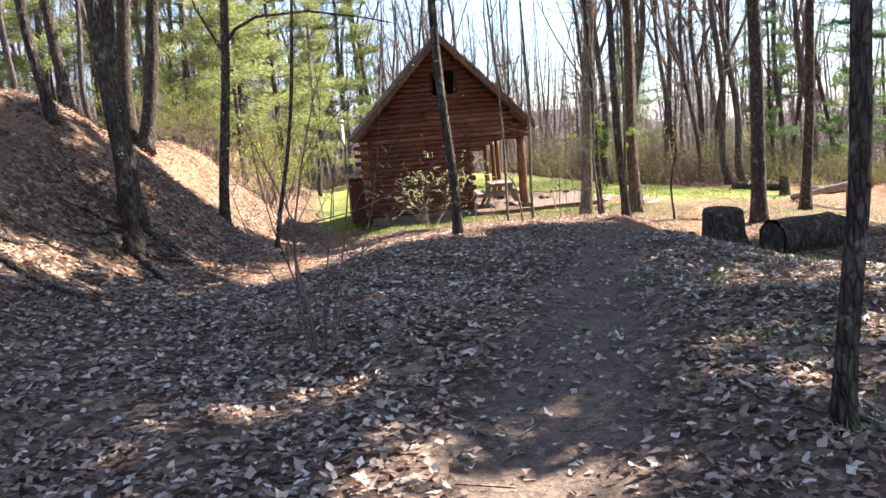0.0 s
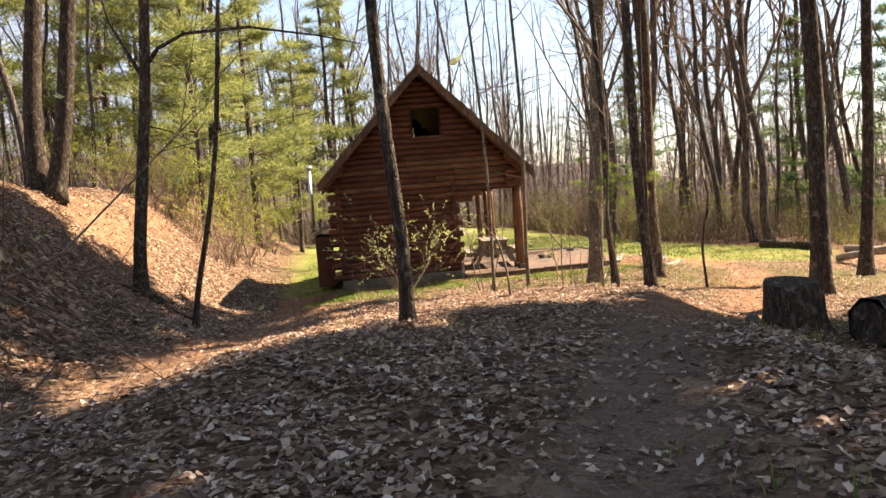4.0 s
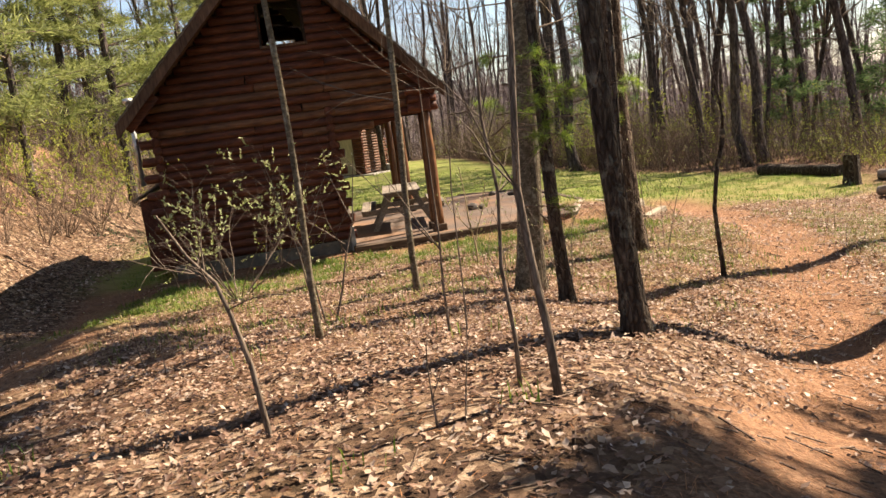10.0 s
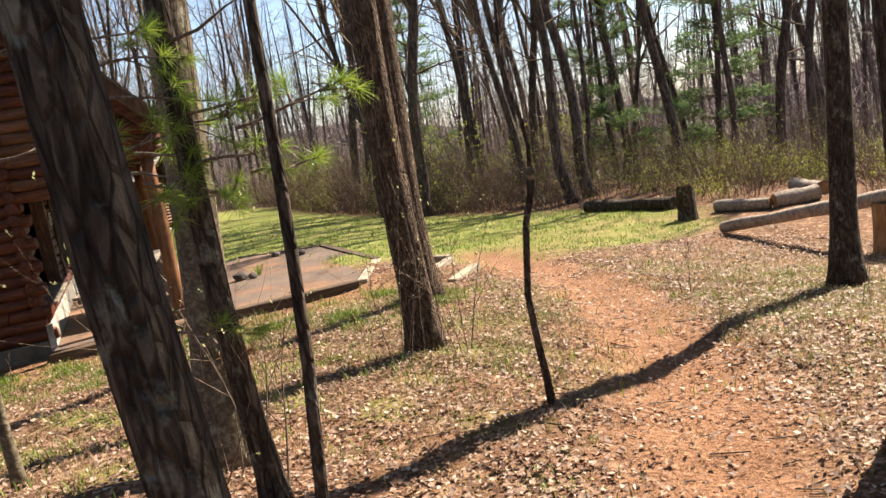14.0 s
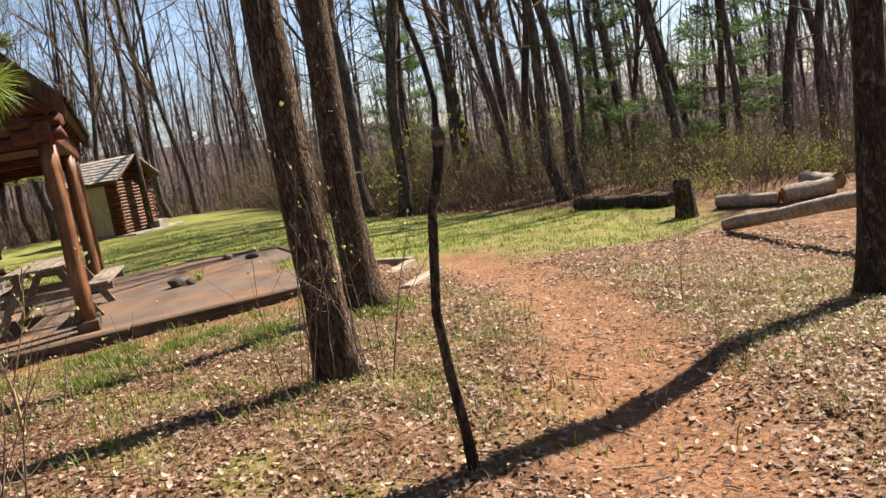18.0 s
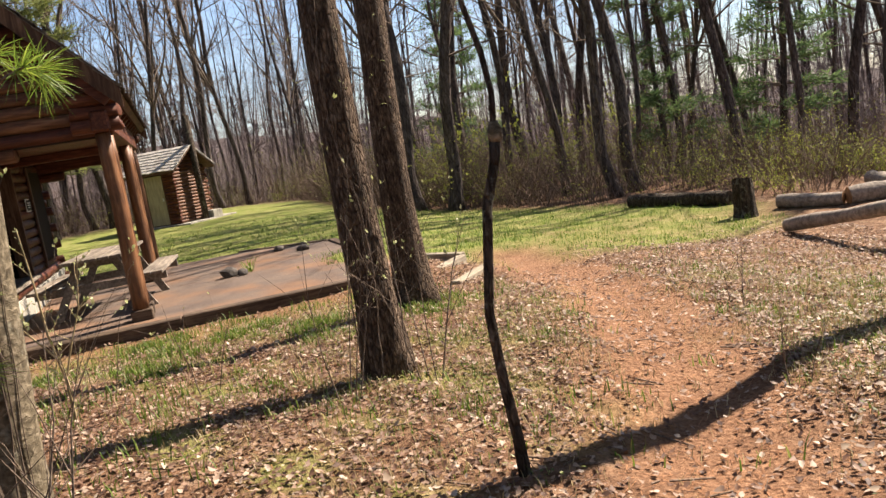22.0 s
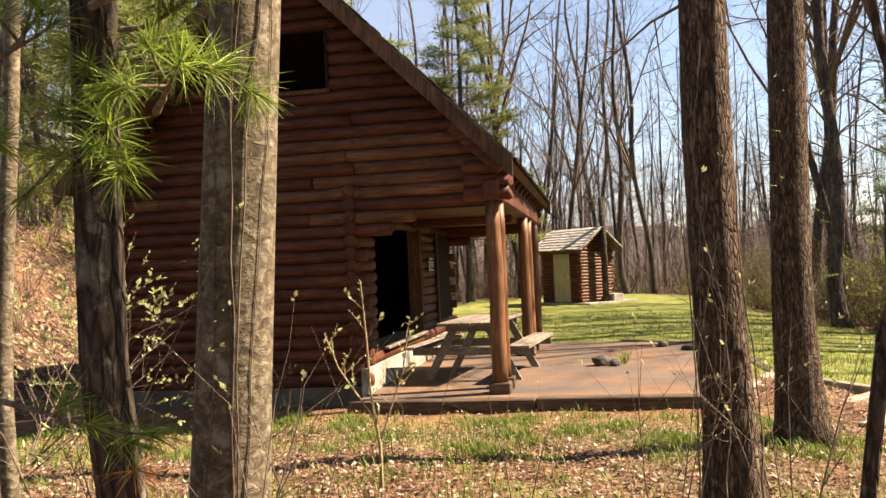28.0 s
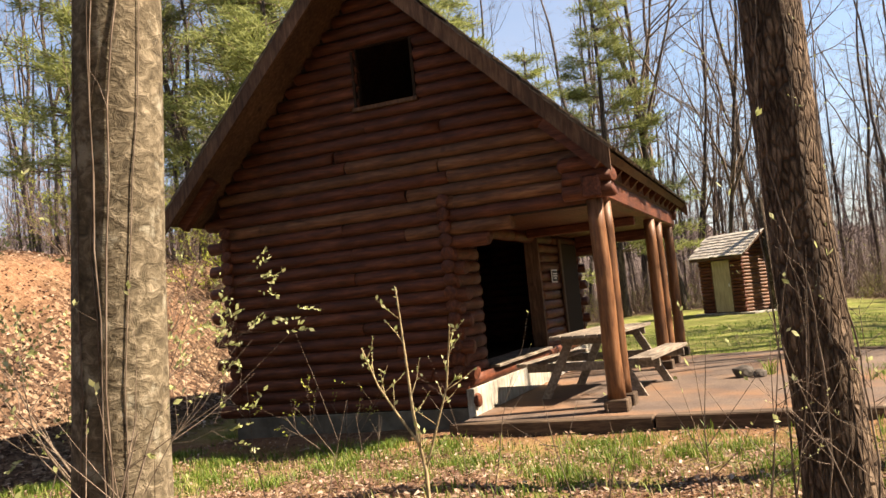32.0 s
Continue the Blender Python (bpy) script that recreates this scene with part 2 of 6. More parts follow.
def bark_mat(name, dark, mid, light, ridge=16, stretch=0.22, lichen=None, depth=0.03, strength=0.9, cracks=True):
    m, nt, b = mat(name, 0.92, 0.15)
    v = coords(nt, (1, 1, stretch))
    n1 = noise_tex(nt, v, ridge, 5, 0.65, 0.6)
    vo = N(nt, "ShaderNodeTexVoronoi", Scale=ridge * 1.3)
    vo.feature = 'DISTANCE_TO_EDGE'
    nt.links.new(v, vo.inputs["Vector"])
    crack = ramp(nt, vo.outputs["Distance"], [(0.0, (0, 0, 0)), (0.16, (1, 1, 1))])
    h = mth(nt, 'ADD', mth(nt, 'MULTIPLY', crack, 0.6 if cracks else 0.0), n1)
    col = ramp(nt, n1, [(0.3, dark), (0.5, mid), (0.72, light)])
    col = mixc(nt, 0.65 if cracks else 0.0, col, mixc(nt, crack, (0.42, 0.38, 0.34), (1.0, 1.0, 1.0)), 'MULTIPLY')
    big = noise_tex(nt, coords(nt), 1.1, 3, 0.6)
    col = mixc(nt, 0.5, col, ramp(nt, big, [(0.35, (0.6, 0.6, 0.62)), (0.65, (1.15, 1.1, 1.05))]), 'MULTIPLY')
    if lichen:
        ln = noise_tex(nt, coords(nt, (1, 1, 0.8)), 9, 4, 0.7)
        col = mixc(nt, ramp(nt, ln, [(0.56, (0, 0, 0)), (0.66, (0.75, 0.75, 0.75))]), col, lichen)
    nt.links.new(col, b.inputs["Base Color"])
    bump(nt, b, h, strength, depth)
    return m


def leaf_mat(name, stops, rough=0.6, trans=0.0, spec=0.25):
    """Leaves: a colour per island, lit through where they are alive."""
    m, nt, b = mat(name, rough, spec)
    g = nt.nodes.new("ShaderNodeNewGeometry")
    col = ramp(nt, g.outputs["Random Per Island"], stops)
    nz = noise_tex(nt, coords(nt), 45, 3, 0.6)
    col = mixc(nt, 0.6, col, ramp(nt, nz, [(0.3, (0.7, 0.68, 0.66)), (0.7, (1.12, 1.1, 1.08))]), 'MULTIPLY')
    nt.links.new(col, b.inputs["Base Color"])
    if trans:
        tr = nt.nodes.new("ShaderNodeBsdfTranslucent")
        nt.links.new(col, tr.inputs[0])
        mx = nt.nodes.new("ShaderNodeMixShader")
        mx.inputs[0].default_value = trans
        out = nt.nodes["Material Output"]
        nt.links.new(b.outputs[0], mx.inputs[1])
        nt.links.new(tr.outputs[0], mx.inputs[2])
        nt.links.new(mx.outputs[0], out.inputs[0])
    return m


M_BARK_DARK = bark_mat("bark_dark", (0.02, 0.015, 0.011), (0.068, 0.051, 0.038), (0.17, 0.13, 0.098), ridge=26, stretch=0.26, lichen=(0.20, 0.19, 0.15))
M_BARK_PINE = bark_mat("bark_pine", (0.032, 0.021, 0.015), (0.12, 0.083, 0.058), (0.31, 0.23, 0.165), ridge=34, stretch=0.28, depth=0.035, strength=1.0)
M_BARK_GREY = bark_mat("bark_grey", (0.05, 0.04, 0.026), (0.128, 0.104, 0.069), (0.29, 0.243, 0.172), ridge=24, stretch=1.3, lichen=(0.28, 0.26, 0.20), depth=0.014, strength=0.9, cracks=False)
M_BARK_FAR = bark_mat("bark_far", (0.034, 0.027, 0.025), (0.095, 0.076, 0.069), (0.20, 0.168, 0.152), ridge=12, depth=0.03)
M_FARTWIG = bark_mat("far_twig", (0.11, 0.086, 0.086), (0.215, 0.172, 0.17), (0.33, 0.275, 0.268), ridge=9, depth=0.01, strength=0.3)
M_TWIG = bark_mat("twig", (0.08, 0.06, 0.045), (0.17, 0.13, 0.10), (0.27, 0.215, 0.17), ridge=30, depth=0.004, strength=0.4)
M_BRUSH = bark_mat("brush", (0.10, 0.07, 0.052), (0.20, 0.145, 0.11), (0.31, 0.235, 0.18), ridge=30, depth=0.004, strength=0.3)
M_PALETWIG = bark_mat("pale_twig", (0.22, 0.17, 0.09), (0.38, 0.30, 0.17), (0.52, 0.43, 0.27), ridge=30, depth=0.003, strength=0.3)
M_LOG_RED = wood_mat("log_red", (0.036, 0.010, 0.006), (0.102, 0.030, 0.014), (0.185, 0.064, 0.032), axis="x", rough=0.6)
M_LOG_RED_Y = wood_mat("log_red_side", (0.036, 0.010, 0.006), (0.102, 0.030, 0.014), (0.185, 0.064, 0.032), axis="y", rough=0.6)
M_LOG_TAN = wood_mat("log_tan", (0.062, 0.025, 0.012), (0.148, 0.062, 0.030), (0.25, 0.125, 0.065), axis="x", rough=0.6)
M_POST = wood_mat("post_wood", (0.075, 0.032, 0.015), (0.17, 0.075, 0.034), (0.27, 0.14, 0.07), axis="z", rough=0.5)
M_TRIM = wood_mat("trim_wood", (0.045, 0.022, 0.012), (0.115, 0.06, 0.034), (0.20, 0.12, 0.075), axis="z")
M_SHAKE = wood_mat("shake", (0.07, 0.055, 0.04), (0.17, 0.135, 0.10), (0.30, 0.25, 0.20), axis="z", knots=False)
M_GREYWOOD = wood_mat("grey_wood", (0.09, 0.075, 0.06), (0.22, 0.185, 0.15), (0.37, 0.32, 0.265), axis="y", rough=0.85)
M_TIMBER = wood_mat("timber", (0.035, 0.023, 0.016), (0.095, 0.064, 0.043), (0.18, 0.13, 0.088), axis="x", rough=0.9)
M_PALETIMBER = wood_mat("pale_timber", (0.19, 0.16, 0.115), (0.34, 0.29, 0.22), (0.48, 0.42, 0.33), axis="x", rough=0.9)
M_DEADLOG = bark_mat("dead_log", (0.11, 0.092, 0.075), (0.25, 0.21, 0.172), (0.41, 0.355, 0.30), ridge=14, stretch=0.8, depth=0.012, strength=0.6, cracks=False)
M_CUT = wood_mat("cut_end", (0.16, 0.085, 0.04), (0.33, 0.18, 0.085), (0.48, 0.29, 0.15), axis="z", rough=0.85)
# near-black colour stands in for shade between logs and inside openings
M_INNER, _nt, _b = mat("inner_shaded_wood", 0.9, 0.1)
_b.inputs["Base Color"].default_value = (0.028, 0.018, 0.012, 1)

M_CONC, _nt, _b = mat("concrete", 0.9, 0.2)
_c = ramp(_nt, noise_tex(_nt, coords(_nt), 3.0, 5, 0.65), [(0.3, (0.20, 0.178, 0.145)), (0.55, (0.37, 0.345, 0.295)), (0.75, (0.50, 0.475, 0.42))])
_s = noise_tex(_nt, coords(_nt, (6, 6, 0.7)), 2.5, 4, 0.7)
_c = mixc(_nt, 0.8, _c, ramp(_nt, _s, [(0.36, (0.35, 0.33, 0.3)), (0.52, (1, 1, 1))]), 'MULTIPLY')
_nt.links.new(_c, _b.inputs["Base Color"])
bump(_nt, _b, noise_tex(_nt, coords(_nt), 40, 4, 0.7), 0.4, 0.01)

M_METAL, _nt, _b = mat("galvanised_metal", 0.45, 0.5)
_b.inputs["Metallic"].default_value = 0.9
_nt.links.new(ramp(_nt, noise_tex(_nt, coords(_nt), 14, 4), [(0.3, (0.32, 0.32, 0.31)), (0.7, (0.6, 0.6, 0.58))]), _b.inputs["Base Color"])

M_WHITE, _nt, _b = mat("white_paint", 0.6, 0.3)
_nt.links.new(ramp(_nt, noise_tex(_nt, coords(_nt), 30, 3), [(0.3, (0.6, 0.59, 0.55)), (0.7, (0.8, 0.79, 0.75))]), _b.inputs["Base Color"])
M_SIGNDARK, _nt, _b = mat("sign_dark", 0.7, 0.2)
_b.inputs["Base Color"].default_value = (0.05, 0.045, 0.04, 1)
M_DOORTAN, _nt, _b = mat("door_paint", 0.7, 0.25)
_nt.links.new(ramp(_nt, noise_tex(_nt, coords(_nt, (5, 5, 1)), 3, 4), [(0.3, (0.26, 0.22, 0.13)), (0.7, (0.40, 0.35, 0.22))]), _b.inputs["Base Color"])
M_ROCK, _nt, _b = mat("rock", 0.9, 0.2)
_nt.links.new(ramp(_nt, noise_tex(_nt, coords(_nt), 8, 5), [(0.3, (0.035, 0.030, 0.026)), (0.7, (0.13, 0.112, 0.096))]), _b.inputs["Base Color"])
bump(_nt, _b, noise_tex(_nt, coords(_nt), 20, 5), 0.6, 0.02)

M_LITTER = leaf_mat("dead_leaves", [(0.0, (0.075, 0.038, 0.026)), (0.32, (0.17, 0.092, 0.058)), (0.6, (0.28, 0.172, 0.116)), (0.86, (0.40, 0.288, 0.212)), (1.0, (0.54, 0.44, 0.355))], 0.6, 0.25, 0.3)
# old bleached leaves, lightened further to lift the shaded start of the trail
M_OAKLITTER = leaf_mat("oak_leaves", [(0.0, (0.08, 0.044, 0.031)), (0.35, (0.19, 0.115, 0.08)), (0.65, (0.31, 0.215, 0.155)), (0.88, (0.48, 0.375, 0.29)), (1.0, (0.68, 0.59, 0.49))], 0.5, 0.25, 0.4)
M_PALELITTER = leaf_mat("bleached_leaves", [(0.0, (0.11, 0.066, 0.04)), (0.5, (0.24, 0.165, 0.105)), (0.85, (0.38, 0.29, 0.205)), (1.0, (0.53, 0.44, 0.34))], 0.6, 0.25, 0.3)
M_COVER = leaf_mat("ground_cover", [(0.0, (0.06, 0.085, 0.018)), (0.5, (0.14, 0.17, 0.045)), (1.0, (0.30, 0.30, 0.11))], 0.5, 0.3)
M_GRASS = leaf_mat("grass", [(0.0, (0.055, 0.105, 0.013)), (0.4, (0.105, 0.185, 0.022)), (0.75, (0.17, 0.25, 0.035)), (1.0, (0.31, 0.31, 0.10))], 0.5, 0.35)
M_NEEDLE = leaf_mat("pine_needles", [(0.0, (0.10, 0.17, 0.025)), (0.6, (0.20, 0.30, 0.04)), (1.0, (0.34, 0.42, 0.07))], 0.45, 0.45, 0.4)
M_NEEDLE_FAR = leaf_mat("pine_foliage", [(0.0, (0.11, 0.135, 0.045)), (0.5, (0.215, 0.25, 0.08)), (1.0, (0.36, 0.385, 0.145))], 0.6, 0.5)
M_NEEDLE_DARK = leaf_mat("hemlock_foliage", [(0.0, (0.06, 0.11, 0.045)), (0.5, (0.11, 0.18, 0.065)), (1.0, (0.18, 0.26, 0.10))], 0.6, 0.5)
M_BUD = leaf_mat("young_leaves", [(0.0, (0.26, 0.30, 0.11)), (0.5, (0.42, 0.45, 0.19)), (1.0, (0.58, 0.59, 0.34))], 0.5, 0.4)
M_SHRUBLEAF = leaf_mat("shrub_leaves", [(0.0, (0.16, 0.21, 0.035)), (0.5, (0.30, 0.34, 0.06)), (1.0, (0.46, 0.46, 0.11))], 0.5, 0.45)
M_STRAW = leaf_mat("straw", [(0.0, (0.24, 0.17, 0.075)), (0.5, (0.40, 0.31, 0.16)), (1.0, (0.58, 0.48, 0.29))], 0.6, 0.3)
M_SHAKE_OLD = wood_mat("weathered_shingle", (0.22, 0.20, 0.18), (0.46, 0.43, 0.39), (0.64, 0.61, 0.56), axis="z", knots=False)
M_DRYNEEDLE = leaf_mat("dry_needles", [(0.0, (0.22, 0.09, 0.035)), (1.0, (0.42, 0.20, 0.09))], 0.6, 0.2)

# darker concrete for the foundation under the logs
M_FNDDARK, _nt, _b = mat("dark_concrete", 0.95, 0.1)
_c = ramp(_nt, noise_tex(_nt, coords(_nt), 3.0, 5, 0.65), [(0.3, (0.06, 0.052, 0.04)), (0.6, (0.15, 0.13, 0.10)), (0.8, (0.25, 0.22, 0.18))])
_nt.links.new(_c, _b.inputs["Base Color"])
bump(_nt, _b, noise_tex(_nt, coords(_nt), 30, 4, 0.7), 0.5, 0.015)

# ---- ground ----
G_N, G_R, G_A = 320, 420.0, 6.3
_u = np.linspace(-1, 1, G_N)
_w = np.sinh(_u * G_A) / np.sinh(G_A) * G_R
GX, GY = np.meshgrid(_w - 0.8, _w - 8.5)
_x, _y = GX.ravel(), GY.ravel()


def lawn_edge(y):
    """Where the lawn ends towards the woods on its far side."""
    return np.interp(y, (-2, 2, 4, 6, 8, 10.5, 15, 20, 28), (9.0, 10.3, 10.3, 9.3, 8.4, 7.3, 6.2, 5.8, 5.8))


def lawn_mask(x, y):
    """How much the ground is grown with grass."""
    e = (1 - sstep((x - lawn_edge(y) + 0.5) / 1.2)) * sstep((x + 7.2) / 1.5) * sstep((y - 0.2) / 1.6) * (1 - sstep((y - 27) / 3))
    e = e * (1 - 0.75 * sstep((x - 5.2) / 2.0) * (1 - sstep((y - 1.0) / 3.0)))
    e = np.maximum(e, (1 - sstep((np.abs(y + 1.6) - 0.55) / 0.5)) * (1 - sstep((np.abs(x + 1.5) - 4.0) / 0.8)) * 0.28)
    e = np.maximum(e, (1 - sstep((np.hypot((x - 6.6) / 3.2, (y - 1.2) / 2.0) - 0.7) / 0.4)) * 0.75)
    e = np.maximum(e, (1 - sstep((np.hypot((x + 4.4) / 2.2, (y + 3.0) / 1.0) - 0.6) / 0.5)) * 0.8)
    p = sstep(ripple(x, y, 1.7, 4.1) * 1.5 - 0.15) * (1 - sstep((np.hypot((x - 1.8) / 5.5, (y + 4.2) / 2.8) - 0.75) / 0.35))
    e = np.maximum(e, 0.6 * p)
    e = e + 0.22 * ripple(x, y, 2.3, 0.9) * (0.25 + e)
    return np.clip(e * (1 - np.exp(-(seg_dist(x, y, TRAIL) / 0.7) ** 2)), 0, 1)


def dirt_mask(x, y):
    """How much bare or needle-strewn earth shows; full far off, to grey the ground like haze."""
    d = seg_dist(x, y, TRAIL)
    wide = 0.24 + 0.12 * sstep((y + 9) / 6)
    a = 0.9 * (1 - sstep((d - 0.75 * wide * (1 + 0.45 * ripple(x, y, 1.3, 2.2))) / 0.6))
    b = 0.75 * (1 - sstep((seg_dist(x, y, SIDE_TRAIL) - 0.45 * (1 + 0.3 * ripple(x, y, 2.1, 0.3))) / 0.4))
    c = 0.9 * sstep((x + 5.4) / 0.8) * (1 - sstep((x - 2.2) / 1.2)) * (1 - sstep((np.abs(y + 0.85) - 0.3) / 0.5))
    early = 1 - sstep((y + 16) / 4)
    a, b = a * (1 - 0.05 * early), b * (1 - 0.85 * early)
    toe = -6.9 - 0.9 * sstep((-8 - y) / 6)
    s = np.clip((toe - x) / 4.2, 0, 1)
    e = 0.85 * np.exp(-((s - 0.66) / 0.17) ** 2) * sstep(ripple(x, y, 4.2, 1.2) + 0.55)
    far = sstep((np.hypot(x - 2, y - 4) - 24) / 14)
    return np.clip(np.maximum(np.maximum(np.maximum(a, b), np.maximum(c, e)), far), 0, 1)


def red_mask(x, y):
    """How red the bare earth is: dark by the start of the trail, red clay near the clearing and on the bank, none far
    off where haze is imitated.
    """
    far = sstep((np.hypot(x - 2, y - 4) - 20) / 12)
    return np.clip(np.maximum(sstep((y + 15.5) / 5), sstep((-5.0 - x) / 2) * sstep((y + 16) / 5)) * (1 - far), 0, 1)


_v = np.stack([_x, _y, ground_z(_x, _y)], 1)
_i = np.arange(G_N * G_N).reshape(G_N, G_N)
_f = np.stack([_i[:-1, :-1], _i[:-1, 1:], _i[1:, 1:], _i[1:, :-1]], -1).reshape(-1, 4)
ground_me = flat_mesh("ground", _v, _f, True)
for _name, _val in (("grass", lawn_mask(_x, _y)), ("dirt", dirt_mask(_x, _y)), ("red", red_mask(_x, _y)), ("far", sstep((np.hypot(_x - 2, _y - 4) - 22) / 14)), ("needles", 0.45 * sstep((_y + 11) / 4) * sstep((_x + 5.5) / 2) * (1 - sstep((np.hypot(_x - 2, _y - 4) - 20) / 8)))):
    ground_me.attributes.new(_name, 'FLOAT', 'POINT').data.foreach_set("value", _val.astype(np.float32))

M_GROUND, nt, b = mat("forest_floor", 0.95, 0.1)
v = coords(nt)


def attr(nt, name):
    a = nt.nodes.new("ShaderNodeAttribute")
    a.attribute_name = name
    return a.outputs["Fac"]


vo = N(nt, "ShaderNodeTexVoronoi", Scale=16.0)
nt.links.new(v, vo.inputs["Vector"])
fine = noise_tex(nt, v, 38, 5, 0.7)
mid = noise_tex(nt, v, 2.2, 4, 0.6)
sep = nt.nodes.new("ShaderNodeSeparateColor")
nt.links.new(vo.outputs["Color"], sep.inputs[0])
litter = ramp(nt, sep.outputs[0], [(0.0, (0.04, 0.025, 0.017)), (0.4, (0.10, 0.06, 0.04)), (0.75, (0.20, 0.13, 0.085)), (1.0, (0.36, 0.27, 0.19))])
litter = mixc(nt, 0.7, litter, ramp(nt, fine, [(0.3, (0.5, 0.47, 0.45)), (0.7, (1.15, 1.12, 1.1))]), 'MULTIPLY')
dark_earth = ramp(nt, fine, [(0.25, (0.06, 0.043, 0.032)), (0.55, (0.16, 0.118, 0.088)), (0.8, (0.30, 0.235, 0.18))])
red_earth = ramp(nt, fine, [(0.28, (0.085, 0.038, 0.02)), (0.55, (0.245, 0.132, 0.076)), (0.8, (0.42, 0.265, 0.165))])
litter = mixc(nt, attr(nt, "needles"), litter, red_earth)
earth = mixc(nt, attr(nt, "red"), dark_earth, red_earth)
gr = ramp(nt, noise_tex(nt, v, 70, 4, 0.7), [(0.25, (0.07, 0.105, 0.018)), (0.5, (0.145, 0.195, 0.036)), (0.75, (0.25, 0.285, 0.07))])
gr = mixc(nt, ramp(nt, mid, [(0.38, (0, 0, 0)), (0.62, (0.5, 0.5, 0.5))]), gr, (0.26, 0.20, 0.10))
brk = mth(nt, 'MULTIPLY', mth(nt, 'SUBTRACT', fine, 0.5), 1.8)
c = mixc(nt, mth(nt, 'MINIMUM', mth(nt, 'MAXIMUM', mth(nt, 'ADD', attr(nt, "dirt"), mth(nt, 'MULTIPLY', brk, attr(nt, "dirt"))), 0.0), 1.0), litter, earth)
gf = mth(nt, 'MINIMUM', mth(nt, 'MAXIMUM', mth(nt, 'ADD', attr(nt, "grass"), mth(nt, 'MULTIPLY', brk, attr(nt, "grass"))), 0.0), 1.0)
c = mixc(nt, gf, c, gr)
# distant ground painted darker and greyer, imitating haze over the hillside
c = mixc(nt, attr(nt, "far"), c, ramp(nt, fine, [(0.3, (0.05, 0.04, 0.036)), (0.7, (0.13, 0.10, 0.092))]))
c = mixc(nt, 0.6, c, ramp(nt, mid, [(0.32, (0.66, 0.62, 0.6)), (0.62, (1.12, 1.1, 1.08))]), 'MULTIPLY')
nt.links.new(c, b.inputs["Base Color"])
bump(nt, b, mth(nt, 'ADD', mth(nt, 'MULTIPLY', vo.outputs["Distance"], 0.7), fine), 0.8, 0.03)
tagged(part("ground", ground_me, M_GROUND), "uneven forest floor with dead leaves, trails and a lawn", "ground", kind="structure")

rnd = np.random.default_rng(11)


def scatter(n, box, keep):
    """Random places in a box, kept with the chance that keep gives."""
    x = rnd.uniform(box[0], box[2], n)
    y = rnd.uniform(box[1], box[3], n)
    ok = rnd.random(n) < keep(x, y)
    return x[ok], y[ok]


def near_walk(x, y, reach=7.0):
    return np.exp(-(seg_dist(x, y, [(-6, -26), (-4, -18), (-1, -12), (0.8, -9.5), (0.5, -5)]) / reach) ** 2)


def on_slab(x, y):
    return (x > -4.9) & (x < 2.4) & (y > -0.55) & (y < 6.2)


def leaf_keep(x, y):
    k = (1 - 0.92 * dirt_mask(x, y)) * (1 - 0.85 * lawn_mask(x, y)) * (~on_slab(x, y))
    patch = 0.35 + 0.65 * sstep(ripple(x, y, 1.7, 3.1) + 0.6)
    return k * (0.08 + 0.92 * near_walk(x, y)) * patch


def leaves_mesh(name, x, y, size, lobes, lift):
    """Dead leaves lying at random on the ground, each a cupped lobed blade."""
    n = len(x)
    yaw = rnd.uniform(0, 2 * np.pi, n)
    tx, ty = rnd.normal(0, 0.3, n), rnd.normal(0, 0.3, n)
    s = size * rnd.uniform(0.5, 1.4, n) * (1 - 0.4 * sstep((y + 15.5) / 4))
    k = 2 * lobes
    ang = np.linspace(0, 2 * np.pi, k, endpoint=False)
    rad = np.array((1.0, 0.66, 0.78, 0.52, 0.85, 0.55, 0.8, 0.62))[:k] if k == 8 else np.where(np.arange(k) % 2 == 0, 1.0, 0.7)
    px = rad * np.cos(ang) * 1.0
    py = rad * np.sin(ang) * 0.68
    cup = rnd.uniform(-0.2, 0.7, n)
    lx = s[:, None] * px[None] * rnd.uniform(0.7, 1.2, (n, k))
    ly = s[:, None] * py[None] * rnd.uniform(0.7, 1.2, (n, k))
    lz = cup[:, None] * (ly ** 2 / s[:, None]) * 1.6 + s[:, None] * rnd.uniform(-0.12, 0.24, (n, k))
    cx = np.concatenate([lx, np.zeros((n, 1))], 1)
    cy = np.concatenate([ly, np.zeros((n, 1))], 1)
    cz = np.concatenate([lz, np.zeros((n, 1))], 1) + cx * tx[:, None] + cy * ty[:, None]
    c, q = np.cos(yaw)[:, None], np.sin(yaw)[:, None]
    wx = x[:, None] + c * cx - q * cy
    wy = y[:, None] + q * cx + c * cy
    base = ground_z(x, y) + rnd.uniform(0.004, lift, n)
    wz = base[:, None] + np.maximum(cz, -0.006)
    v = np.stack([wx, wy, wz], -1).reshape(-1, 3)
    o = (np.arange(n) * (k + 1))[:, None]
    i = np.arange(k)
    f = np.stack([np.broadcast_to(o + k, (n, k)), o + i, o + (i + 1) % k], -1).reshape(-1, 3)
    return flat_mesh(name, v, f)


x, y = scatter(900000, (-13, -27.5, 9, 0.5), leaf_keep)
x, y = x[:150000], y[:150000]
near = near_walk(x, y, 3.2) > 0.35
tagged(part("leaf_litter", leaves_mesh("leaf_litter", x[~near & (y > -14)], y[~near & (y > -14)], 0.040, 2, 0.03), M_LITTER), "dry tan and brown fallen leaves covering the ground", "leaves", kind="stuff")
